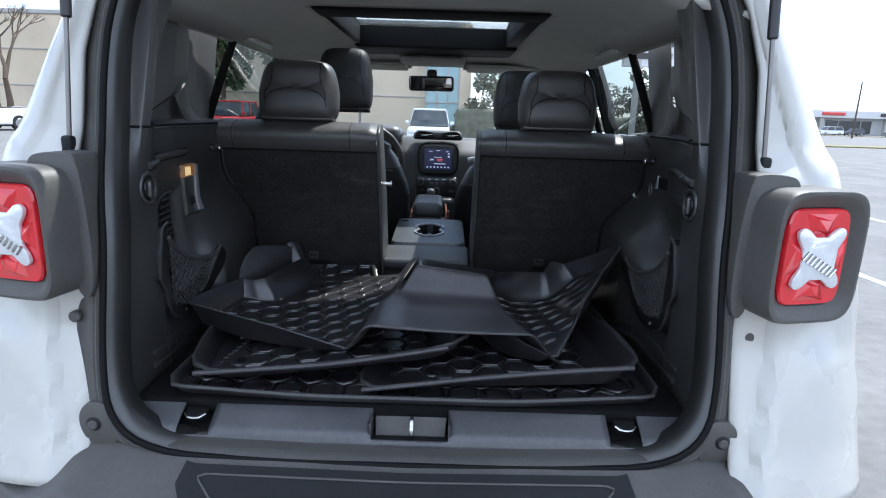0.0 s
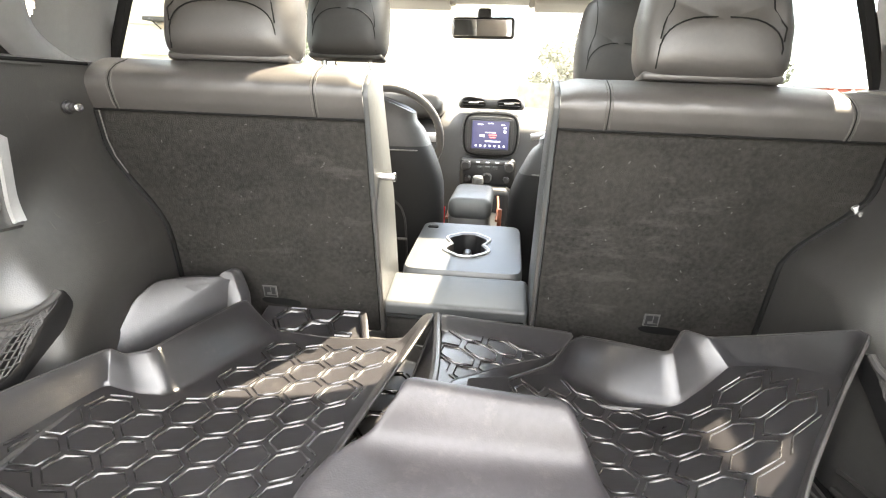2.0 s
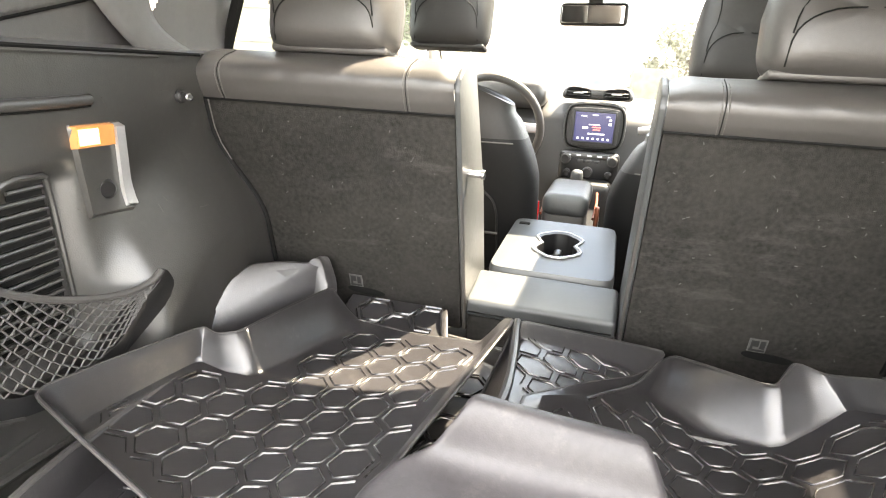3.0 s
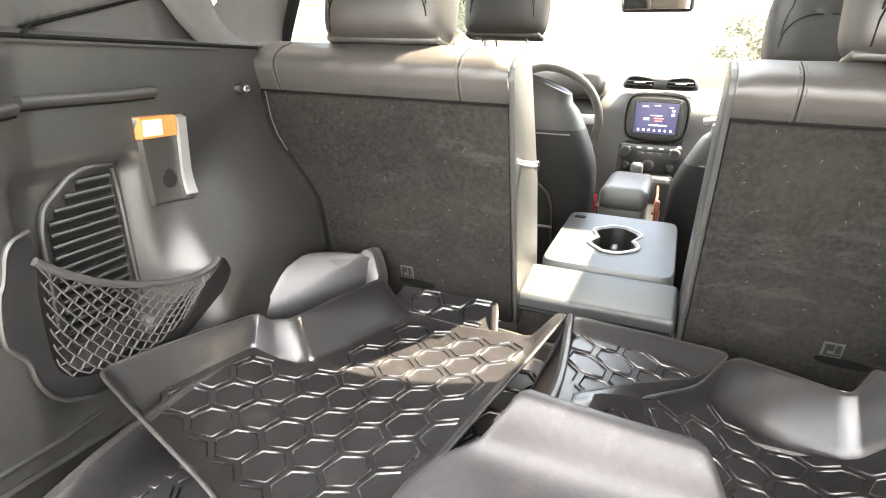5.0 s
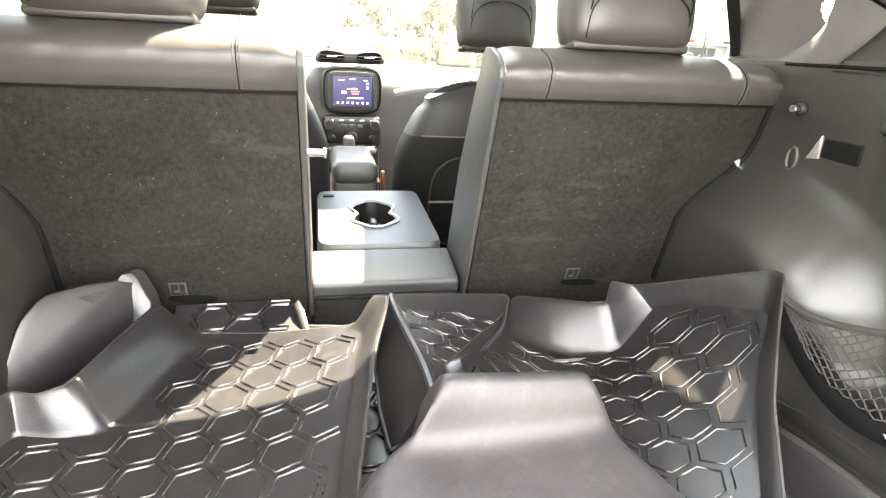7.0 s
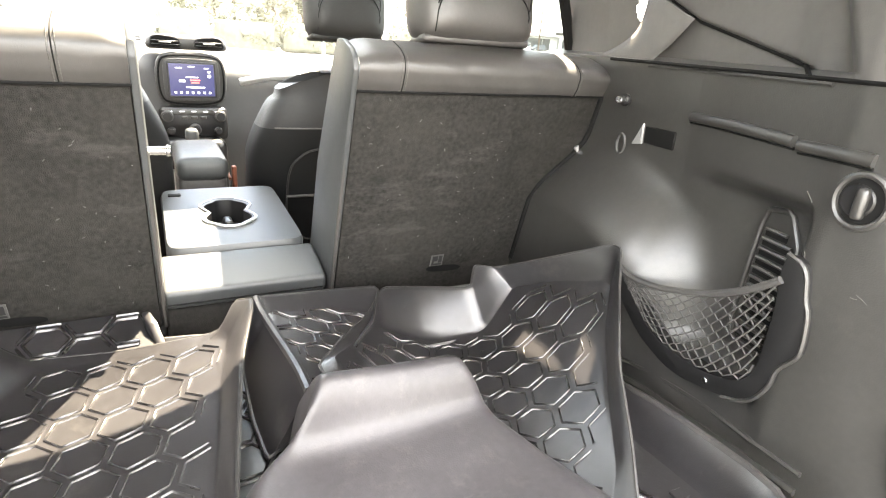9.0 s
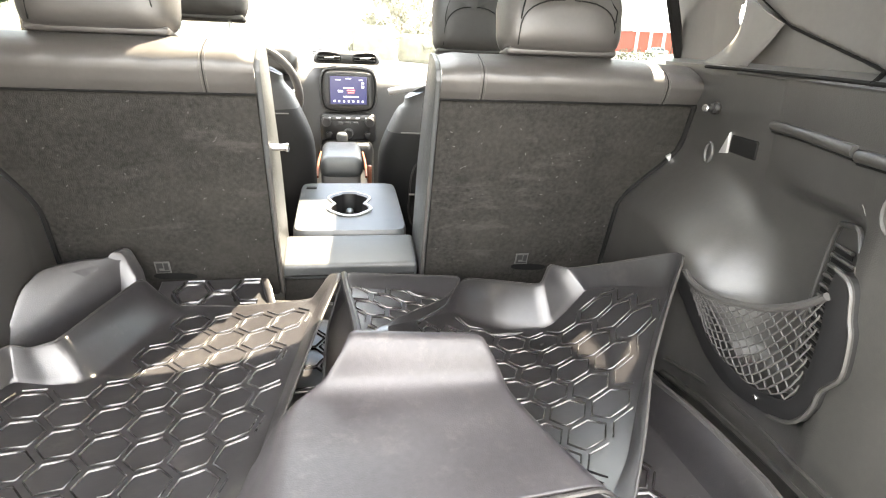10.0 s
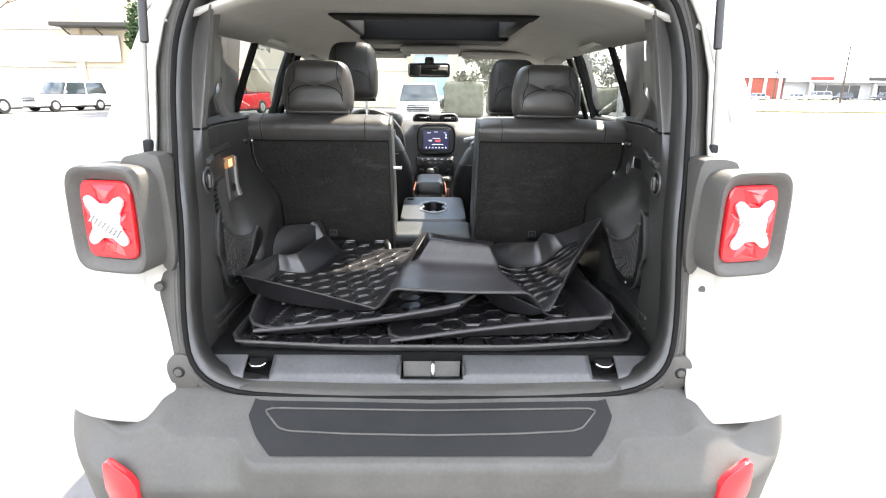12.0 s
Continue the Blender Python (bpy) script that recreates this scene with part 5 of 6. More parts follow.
scr = part("screen", rbox((0.150, 0.004, 0.112), (CX, 2.1645, CZ), 0.001, 1), "screen", sc, "dim blue touch screen")
for k in range(7):
    part("icon", rbox((0.0075, 0.001, 0.0075), (CX - 0.058 + k * 0.0193, 2.162, CZ - 0.044), 0), "icon", scr, smooth=False)
for x, z, w, h, m in ((0.0, 0.012, 0.05, 0.004, "icon"), (0.0, 0.056, 0.026, 0.004, "icon"), (-0.05, 0.050, 0.026, 0.004, "icon"), (0.012, 0.000, 0.040, 0.0055, "icon_red"), (0.012, -0.011, 0.032, 0.0055, "icon_red"), (-0.040, -0.004, 0.024, 0.010, "icon"), (0.060, 0.050, 0.018, 0.004, "icon"), (0.070, 0.018, 0.012, 0.012, "icon"), (0.070, 0.036, 0.012, 0.008, "icon"), (0.012, -0.030, 0.075, 0.006, "icon")):
    part("text_bar", rbox((0.84 * w, 0.001, 0.84 * h), (CX + 0.84 * x, 2.162, CZ + 0.84 * z), 0), m, scr, smooth=False)
hv = part("climate_panel", rbox((0.235, 0.04, 0.125), (0.008, 2.172, 1.015), 0.020, 3), "gloss", dash, "climate control panel")
part("panel_strip", rbox((0.215, 0.006, 0.020), (0.008, 2.151, 1.060), 0.004), "trim", hv, "row of small keys")
for k in range(5):
    part("key_mark", rbox((0.016, 0.001, 0.004), (0.008 + (k - 2) * 0.040, 2.1475, 1.062), 0), "icon", hv, smooth=False)
for x, z, r in ((-0.082, 1.046, 0.021), (0.098, 1.046, 0.021), (0.008, 0.998, 0.021), (-0.072, 0.992, 0.014), (0.088, 0.992, 0.014)):
    kn = part("knob", cyl((x, 2.155, z), (x, 2.128, z), r, 24, bevel=0.004), "dash" if r > 0.015 else "gloss", hv)
    part("knob_face", cyl((x, 2.129, z), (x, 2.125, z), r * 0.70, 24), "gloss", kn)
for x in (-0.024, 0.008, 0.040):
    part("button", rbox((0.022, 0.008, 0.012), (x, 2.149, 1.040), 0.003), "trim", hv)
part("console_tower", rbox((0.22, 0.20, 0.50), (0, 2.16, 0.72), 0.03), "gloss", dash)
# instrument hood and steering wheel
part("instrument_hood", rbox((0.34, 0.20, 0.12), (-0.36, 2.26, 1.285), 0.05, 4), "trim", dash)
wheel = part("steering_wheel", tube([(-0.36 + 0.185 * math.cos(a), 1.99 - 0.06 * math.sin(a), 1.165 + 0.178 * math.sin(a)) for a in [2 * math.pi * k / 40 for k in range(40)]], 0.0155, 10, closed=True), "leather", dash, "black leather steering wheel")
part("wheel_hub", rbox((0.16, 0.05, 0.13), (-0.36, 2.01, 1.16), 0.03, 4), "gloss", wheel)
for dx, dz in ((-0.13, 0), (0.13, 0), (0, -0.11)):
    part("spoke", rbox((0.10 if dx else 0.035, 0.02, 0.035 if dx else 0.11), (-0.36 + dx, 2.005, 1.165 + dz), 0.008), "silver", wheel)
part("column", cyl((-0.36, 2.02, 1.15), (-0.36, 2.26, 1.10), 0.05, 20), "gloss", wheel)
# round side air vent seen by the passenger seat
part("grab_bar", tube(round_outline([(0.18, 2.17, 1.17), (0.30, 2.13, 1.20), (0.48, 2.13, 1.20), (0.60, 2.18, 1.17)], 2, False), 0.014, 8), "silver", dash)

cons = thing("centre_console", "black centre console with a padded armrest lid and gear lever", "console")
part("console_body", rbox((0.20, 0.72, 0.42), (-0.022, 1.80, 0.66), 0.03), "gloss", cons)
part("lid", rbox((0.135, 0.30, 0.070), (-0.020, 1.63, 0.995), 0.026, 4), "leather2", cons, "padded grey leather lid")
for sx, m, lab in ((-1, "red", "red belt buckle button"), (1, "orange", "")):
    part("belt_buckle", rbox((0.014, 0.026, 0.070), (-0.020 + sx * 0.092, 1.60, 0.945), 0.005), m, cons, lab)
    part("console_rail", tube(round_outline([(-0.020 + sx * 0.082, 1.62, 0.935), (-0.020 + sx * 0.086, 1.80, 0.945), (-0.020 + sx * 0.080, 1.95, 0.955)], 2, False), 0.0045, 8), "orange", cons, "orange trim rail")
part("lid_box", rbox((0.125, 0.28, 0.16), (-0.022, 1.63, 0.90), 0.012), "leather", cons)
part("lever", cyl((-0.018, 1.93, 0.85), (-0.018, 1.92, 0.99), 0.011, 14), "chrome", cons)
part("lever_knob", rbox((0.042, 0.05, 0.055), (-0.018, 1.915, 1.012), 0.016, 4), "leather2", cons, "leather gear knob")

# ---------- mirror, visors ----------
mir = thing("rear_view_mirror", "black rear-view mirror on the windscreen", "mirror")
part("shell", rbox((0.225, 0.035, 0.072), (-0.028, 1.915, 1.557), 0.016, 4, turn=pose(0, 0, 0, 6, 0, -8)), "gloss", mir)
m_glass = bpy.data.materials.new("mirror_glass")
m_glass.use_nodes = True
mb = m_glass.node_tree.nodes["Principled BSDF"]
mb.inputs["Metallic"].default_value, mb.inputs["Roughness"].default_value, mb.inputs["Base Color"].default_value = 1.0, 0.02, (0.8, 0.8, 0.8, 1)
M["mirror"] = m_glass
part("mirror_glass", rbox((0.205, 0.003, 0.054), (-0.030, 1.8965, 1.556), 0.001, 1, turn=pose(0, 0, 0, 6, 0, -8)), "mirror", mir, "silvered glass")
part("stalk", rbox((0.05, 0.07, 0.05), (-0.026, 1.955, 1.60), 0.012), "gloss", mir)
for sgn in (-1, 1):
    v = part("sun_visor", rbox((0.37, 0.13, 0.018), (sgn * 0.33, 1.90, 1.632), 0.008, turn=pose(0, 0, 0, -6)), "liner", car, "cream sun visor, folded up")
    part("visor_clip", rbox((0.02, 0.025, 0.022), (sgn * 0.135, 1.90, 1.636), 0.005), "liner", v)
part("overhead_console", rbox((0.30, 0.20, 0.03), (-0.02, 1.83, 1.652), 0.012), "liner", car, "cream overhead console")


# ---------- rubber mats ----------
def inside(x, y, poly, margin=0.0):
    hit = False
    n = len(poly)
    near = 9.0
    for i in range(n):
        (x0, y0), (x1, y1) = poly[i], poly[(i + 1) % n]
        if (y0 > y) != (y1 > y) and x < (x1 - x0) * (y - y0) / (y1 - y0) + x0:
            hit = not hit
        L = (x1 - x0) ** 2 + (y1 - y0) ** 2
        t = 0 if L == 0 else min(1, max(0, ((x - x0) * (x1 - x0) + (y - y0) * (y1 - y0)) / L))
        near = min(near, math.hypot(x - x0 - t * (x1 - x0), y - y0 - t * (y1 - y0)))
    return (hit and near > margin) if margin >= 0 else (hit or near < -margin)


def hex_tread(poly, height, R=0.037, turn=0.0, origin=(0, 0), margin=0.012, rise=0.0048, width=0.0042, gap=0.0050, bm=None):
    """Honeycomb of raised ridges on a moulded floor whose height is height(x, y)."""
    bm = bm or bmesh.new()
    c, s = math.cos(radians(turn)), math.sin(radians(turn))
    xs, ys = [p[0] for p in poly], [p[1] for p in poly]
    span = max(max(xs) - min(xs), max(ys) - min(ys))
    mx, my = (max(xs) + min(xs)) / 2, (max(ys) + min(ys)) / 2
    nx = int(span / (1.5 * R)) + 2
    for i in range(-nx, nx + 1):
        for j in range(-nx, nx + 1):
            hx, hy = 1.5 * R * i + origin[0], math.sqrt(3) * R * (j + 0.5 * (i % 2)) + origin[1]
            corners = [(math.cos(math.pi / 3 * k), math.sin(math.pi / 3 * k)) for k in range(6)]
            rr = [R - gap / 2 - width * a for a in (0.0, 0.2, 0.45, 0.8, 1.1)]
            hh = [0.0, rise * 0.85, rise, rise * 0.85, 0.0]
            ok = []
            rings = []
            for r, h in zip(rr, hh):
                ring = []
                for a, b in corners:
                    lx, ly = hx + a * r, hy + b * r
                    x, y = mx + c * lx - s * ly, my + s * lx + c * ly
                    ring.append((x, y, h))
                rings.append(ring)
            ok = [inside(x, y, poly, margin) for x, y, h in rings[0]]
            if not any(ok):
                continue
            made = [[bm.verts.new((x, y, height(x, y) + h)) for x, y, h in ring] for ring in rings]
            for k in range(6):
                if ok[k] and ok[(k + 1) % 6]:
                    for a, b in zip(made, made[1:]):
                        bm.faces.new((a[k], a[(k + 1) % 6], b[(k + 1) % 6], b[k]))
    bmesh.ops.delete(bm, geom=[v for v in bm.verts if not v.link_faces], context="VERTS")
    return bm


def surface(*pts):
    """A gently warped height a + bx + cy + dxy through or near the points."""
    terms = lambda x, y: [1, x, y, x * y, x * x][:3 if len(pts) < 4 else 4 if len(pts) < 6 else 5]
    k = np.linalg.lstsq(np.array([terms(x, y) for x, y, z in pts]), np.array([p[2] for p in pts]), rcond=None)[0]
    return lambda x, y: float(sum(a * b for a, b in zip(k, terms(x, y))))


def tray(name, floor, height, rims, mat, parent, label="", rounds=2, thick=0.0035, bead=0.0026, soft=0.2):
    """A moulded tray: floor outline (x, y), its height, and for each corner the rim's (dx, dy, z)."""
    fl = round_outline([(x, y, 0) for x, y in floor], rounds, keep=soft)
    rm = round_outline([(x + dx, y + dy, z) for (x, y), (dx, dy, z) in zip(floor, rims)], rounds, keep=soft)
    n = len(fl)
    bm = bmesh.new()
    cx, cy = sum(p.x for p in fl) / n, sum(p.y for p in fl) / n
    rings = []
    for t in [0.06 * k for k in range(1, 17)]:
        rings.append([(cx + (p.x - cx) * t, cy + (p.y - cy) * t) for p in fl])
    made = [[bm.verts.new((x, y, height(x, y))) for x, y in r] for r in rings]
    for a, b in ((0.0, 0.0), (0.10, 0.05), (0.22, 0.20), (0.55, 0.60), (0.88, 0.96), (0.95, 1.0), (1.05, 1.0)):
        ring = []
        for p, q in zip(fl, rm):
            z0 = height(p.x, p.y)
            ring.append(bm.verts.new((p.x + (q.x - p.x) * a, p.y + (q.y - p.y) * a, z0 + (q.z - z0) * b)))
        made.append(ring)
    centre = bm.verts.new((cx, cy, height(cx, cy)))
    for i in range(n):
        bm.faces.new((centre, made[0][i], made[0][(i + 1) % n]))
    for a, b in zip(made, made[1:]):
        for i in range(n):
            bm.faces.new((a[i], a[(i + 1) % n], b[(i + 1) % n], b[i]))
    ob = thicken(part(name, bm, mat, parent, label, sharp=36), thick, 0.0)
    if bead:
        part("rim_bead", tube([p + Vector((0, 0, 0.001)) for p in rm], bead, 6, closed=True), "edge", ob)
    return ob


# load-bay tray, flat on the floor
cargo = thing("cargo_mat", "black rubber load-bay tray with honeycomb tread on the floor", "mat")
c_poly = [(-0.485, 0.072), (-0.20, 0.050), (0.20, 0.050), (0.495, 0.086), (0.49, 0.62), (0.50, 0.78), (-0.50, 0.78), (-0.475, 0.62)]
c_h = lambda x, y: 0.8465
tray("tray", c_poly, c_h, [(-0.012, -0.012, 0.864), (0, -0.014, 0.862), (0, -0.014, 0.862), (0.012, -0.012, 0.864), (0.012, 0, 0.862), (0.01, 0.01, 0.862), (-0.01, 0.01, 0.862), (-0.012, 0, 0.862)], "rubber", cargo, bead=0.005, soft=0.08)
part("tread", hex_tread([(-0.485, 0.072), (-0.2, 0.050), (0.2, 0.050), (0.495, 0.086), (0.49, 0.5), (-0.475, 0.5)], lambda x, y: 0.8485, R=0.0415, turn=30, origin=(0.18, -0.175), rise=0.004, width=0.0085, gap=0.007, margin=0.0005), "tread", cargo, "raised honeycomb tread", sharp=60)
for x in (-0.33, -0.295, -0.265, -0.235):
    part("moulded_mark", rbox((0.024, 0.022, 0.004), (x, 0.085, 0.850), 0.002, 1), "rubber", cargo)

# two front mats lying on it
fm1 = thing("front_floor_mat", "black rubber front floor tray lying under the rear liner", "mat", "front floor mats")
h1 = surface((-0.40, 0.09, 0.866), (0.08, 0.16, 0.905), (-0.05, 0.70, 0.868), (-0.46, 0.62, 0.860))
p1 = [(-0.425, 0.085), (-0.16, 0.118), (0.09, 0.150), (0.08, 0.45), (-0.02, 0.72), (-0.30, 0.76), (-0.46, 0.66), (-0.465, 0.30)]
tray("tray", p1, h1, [(-0.02, -0.035, 0.893), (-0.0, -0.03, 0.905), (0.035, -0.02, 0.945), (0.03, 0, 0.92), (0.02, 0.02, 0.885), (-0.03, 0.015, 0.89), (-0.02, 0.01, 0.89), (-0.025, -0.01, 0.905)], "rubber", fm1, bead=0.0048)
part("tread", hex_tread(p1, h1, R=0.0385, turn=4, margin=0.03), "tread", fm1, sharp=60)
fm2 = thing("front_floor_mat", "black rubber front floor tray with round clip eyelets", "mat", "front floor mats")
h2 = surface((-0.06, 0.12, 0.857), (0.42, 0.12, 0.868), (0.43, 0.55, 0.860), (-0.02, 0.58, 0.856))
p2 = [(-0.085, 0.105), (0.10, 0.105), (0.30, 0.112), (0.435, 0.125), (0.43, 0.32), (0.40, 0.60), (0.10, 0.62), (-0.03, 0.5), (-0.07, 0.3)]
tray("tray", p2, h2, [(-0.03, -0.045, 0.862), (0.0, -0.04, 0.892), (0.0, -0.045, 0.915), (0.03, -0.05, 0.925), (0.035, 0.02, 0.915), (0.02, 0.01, 0.875), (0, 0.01, 0.862), (-0.01, 0.01, 0.862), (-0.03, 0, 0.868)], "rubber", fm2, bead=0.0048)
part("tread", hex_tread(p2, h2, R=0.0385, turn=-3, margin=0.03), "tread", fm2, sharp=60)
for ob, x, y, h in ((fm1, -0.070, 0.185, h1), (fm2, 0.066, 0.150, h2), (fm1, -0.375, 0.165, h1)):
    z = h(x, y)
    ey = part("clip_eyelet", cyl((x, y, z), (x, y, z + 0.006), 0.026, 28, r2=0.023, bevel=0.002), "rubber", ob, "round clip eyelet")
    part("clip_hole", cyl((x, y, z + 0.004), (x, y, z + 0.0075), 0.011, 20), "seal", ey)
for ob, lip in ((fm1, [(-0.430, 0.053, 0.8935), (-0.300, 0.070, 0.899), (-0.160, 0.088, 0.906), (0.0, 0.109, 0.926), (0.070, 0.119, 0.936)]), (fm2, [(-0.100, 0.061, 0.865), (0.0, 0.063, 0.878), (0.10, 0.065, 0.892), (0.20, 0.066, 0.904), (0.30, 0.067, 0.915), (0.440, 0.074, 0.924)])):
    part("rolled_lip", tube(round_outline([(x, y, z + 0.001) for x, y, z in lip], 2, False), 0.0055, 8), "lit_dusty_rubber", ob, "dusty rolled front lip")
for k in range(8):
    part("moulded_mark", rbox((0.012, 0.016, 0.004), (-0.425 + 0.003 * k, 0.155 + 0.02 * k, h1(-0.42, 0.2) + 0.003), 0.001, 1), "rubber", fm1)
for k in range(3):
    part("moulded_mark", rbox((0.02, 0.016, 0.004), (0.37 + 0.018 * k, 0.17 + 0.012 * k, h2(0.38, 0.18) + 0.003), 0.001, 1), "rubber", fm2)

# one-piece rear liner: two trays joined over the tunnel
lin = thing("rear_floor_liner", "black rubber one-piece rear floor liner thrown over the other mats", "mat")


def liner_tray(name, corners, height, parent, mat="rubber", turn=0.0, centre=(0, 0), R=0.036, margin=0.004, label="", soft=0.12):
    """A tray whose corners are given as floor (x, y) and rim (x, y, z); honeycomb on the floor."""
    floor = [c[0] for c in corners]
    mx, my = (max(p[0] for p in floor) + min(p[0] for p in floor)) / 2, (max(p[1] for p in floor) + min(p[1] for p in floor)) / 2
    c, sn = math.cos(radians(turn)), math.sin(radians(turn))
    origin = (c * (centre[0] - mx) + sn * (centre[1] - my), -sn * (centre[0] - mx) + c * (centre[1] - my))
    rims = [(r[0] - f[0], r[1] - f[1], r[2]) for f, r in corners]
    ob = tray(name, floor, height, rims, mat, parent, label, rounds=2, soft=soft, bead=0.0022)
    tagged(part("tread", hex_tread(floor, height, R=R, turn=turn, origin=origin, margin=margin, rise=0.0042, width=0.0030, gap=0.0080), "tread", ob, "raised double-line honeycomb tread", sharp=60), kind="stuff")
    return ob


hL = surface((-0.515, 0.305, 0.902), (-0.487, 0.493, 0.905), (-0.393, 0.495, 0.896), (-0.352, 0.387, 0.888), (-0.317, 0.501, 0.892), (-0.069, 0.583, 0.934), (-0.10, 0.345, 0.922), (-0.145, 0.18, 0.899), (-0.31, 0.70, 0.892))
liner_tray("left_tray", [
    ((-0.518, 0.300), (-0.542, 0.273, 0.964)), ((-0.42, 0.268), (-0.436, 0.240, 0.952)), ((-0.30, 0.232), (-0.305, 0.202, 0.936)), ((-0.20, 0.196), (-0.206, 0.168, 0.922)),
    ((-0.150, 0.176), (-0.142, 0.146, 0.914)), ((-0.128, 0.205), (-0.108, 0.185, 0.940)), ((-0.112, 0.345), (-0.086, 0.347, 0.947)), ((-0.083, 0.545), (-0.052, 0.551, 0.958)),
    ((-0.066, 0.628), (-0.020, 0.648, 0.992)), ((-0.075, 0.645), (-0.042, 0.700, 0.968)), ((-0.092, 0.650), (-0.068, 0.672, 0.931)), ((-0.20, 0.682), (-0.20, 0.702, 0.908)),
    ((-0.295, 0.702), (-0.325, 0.734, 0.899)), ((-0.322, 0.680), (-0.352, 0.732, 0.925)), ((-0.338, 0.648), (-0.376, 0.724, 0.961)), ((-0.365, 0.570), (-0.405, 0.620, 0.957)),
    ((-0.393, 0.495), (-0.432, 0.522, 0.950)), ((-0.440, 0.490), (-0.464, 0.512, 0.945)), ((-0.487, 0.493), (-0.494, 0.518, 0.950)), ((-0.502, 0.405), (-0.520, 0.400, 0.957)),
], hL, lin, turn=13, centre=(-0.171, 0.413), R=0.0342, label="tray with a notched corner block")

hR = surface((0.187, 0.692, 0.893), (0.363, 0.604, 0.905), (0.45, 0.656, 0.934), (0.489, 0.442, 1.045), (0.412, 0.403, 0.938), (0.29, 0.19, 0.893), (0.375, 0.295, 0.925), (0.10, 0.45, 0.930))
liner_tray("right_tray", [
    ((0.285, 0.190), (0.305, 0.165, 0.896)), ((0.330, 0.232), (0.350, 0.235, 0.936)), ((0.375, 0.300), (0.396, 0.318, 0.985)), ((0.440, 0.395), (0.458, 0.398, 1.038)),
    ((0.492, 0.450), (0.522, 0.474, 1.088)), ((0.478, 0.560), (0.470, 0.582, 1.028)), ((0.450, 0.650), (0.420, 0.676, 0.976)), ((0.415, 0.632), (0.384, 0.690, 0.981)),
    ((0.363, 0.604), (0.354, 0.648, 0.956)), ((0.280, 0.640), (0.285, 0.716, 0.938)), ((0.196, 0.680), (0.234, 0.776, 0.918)), ((0.170, 0.655), (0.176, 0.690, 0.914)),
    ((0.110, 0.565), (0.100, 0.575, 0.950)), ((0.040, 0.450), (0.018, 0.442, 0.985)), ((0.100, 0.370), (0.095, 0.360, 0.955)), ((0.200, 0.260), (0.190, 0.250, 0.925)),
], hR, lin, turn=5, centre=(0.354, 0.334), R=0.0325, label="tray tilted up at its outer corner")

hB = surface((-0.01, 0.65, 0.966), (0.19, 0.72, 0.900), (0.0, 0.42, 0.975))
liner_tray("back_panel", [
    ((0.012, 0.420), (-0.046, 0.405, 0.890)), ((0.006, 0.520), (-0.050, 0.510, 0.885)), ((-0.002, 0.622), (-0.046, 0.620, 0.900)), ((0.006, 0.652), (-0.016, 0.668, 0.984)),
    ((0.060, 0.680), (0.055, 0.708, 0.962)), ((0.140, 0.712), (0.145, 0.752, 0.938)), ((0.196, 0.716), (0.226, 0.776, 0.922)), ((0.168, 0.666), (0.176, 0.660, 0.915)), ((0.095, 0.545), (0.100, 0.540, 0.945)),
], hB, lin, turn=25, centre=(0.06, 0.62), R=0.0335, margin=-0.012, label="panel between the trays")
part("panel_edge", tube(round_outline([(0.002, 0.402, 0.984), (0.004, 0.47, 0.977), (-0.004, 0.56, 0.974), (-0.013, 0.63, 0.978), (-0.016, 0.662, 0.986)], 2, False), 0.0065, 8), "rubber", lin, "rolled panel edge")


def f_hump(u, v):
    """Tunnel cover: flat plate rising to a step at its far end, sides folded down."""
    y = curve1(v, (0, 0.088), (0.50, 0.268), (0.56, 0.290), (0.70, 0.318), (0.78, 0.330), (1.0, 0.440))
    zt = curve1(v, (0, 0.986), (0.3, 0.984), (0.50, 0.993), (0.56, 1.003), (0.70, 1.045), (0.75, 1.050), (0.80, 1.046), (1.0, 0.945))
    xl = curve1(v, (0, -0.088), (0.40, -0.082), (0.50, -0.070), (0.57, -0.034), (0.70, -0.008), (1.0, -0.002))
    xr = curve1(v, (0, 0.236), (0.30, 0.208), (0.50, 0.185), (0.60, 0.174), (0.72, 0.158), (1.0, 0.145))
    w = curve1(u, (0, -0.20), (0.06, -0.13), (0.12, -0.04), (0.15, 0.0), (0.85, 1.0), (0.88, 1.03), (0.94, 1.13), (1.0, 1.24))
    x = xl + (xr - xl) * w
    drop = 0.0
    if w < 0:
        drop = (0.072 + 0.05 * v) * smooth(0, -0.20, w)
    if w > 1:
        drop = (0.070 + 0.03 * v) * smooth(1, 1.24, w)
    top = smooth(0.5, 0.7, v)
    tilt = (0.010 - 0.024 * w) * top - 0.020 * w * w * (1 - top)
    yy = y + (0.022 * w - 0.010) * top + (0.016 + 0.028 * w * w) * (1 - top) * (1 - 0.5 * v)
    yy += (0.045 * smooth(0, -0.2, w) + 0.035 * smooth(1, 1.24, w)) * (1 - v)
    sag = 0.006 * math.sin(math.pi * min(1, max(0, w))) * (1 - v)
    return Vector((x, yy, zt - drop - sag + tilt))


# same rubber as the trays, coloured paler for the light on it
part_h = thicken(part("tunnel_hump", sheet(f_hump, 60, 48), "lit_dusty_rubber", lin, "smooth tunnel cover with curled front lip", sharp=80), 0.0035, 0.0)
sm = part_h.modifiers.new("soft", "SMOOTH")
sm.iterations = 12
part_h.modifiers.move(1, 0)
part("front_lip", tube([f_hump(k / 40, 0.0) + Vector((0, -0.001, 0.0)) for k in range(41)], 0.0030, 6), "edge", part_h)

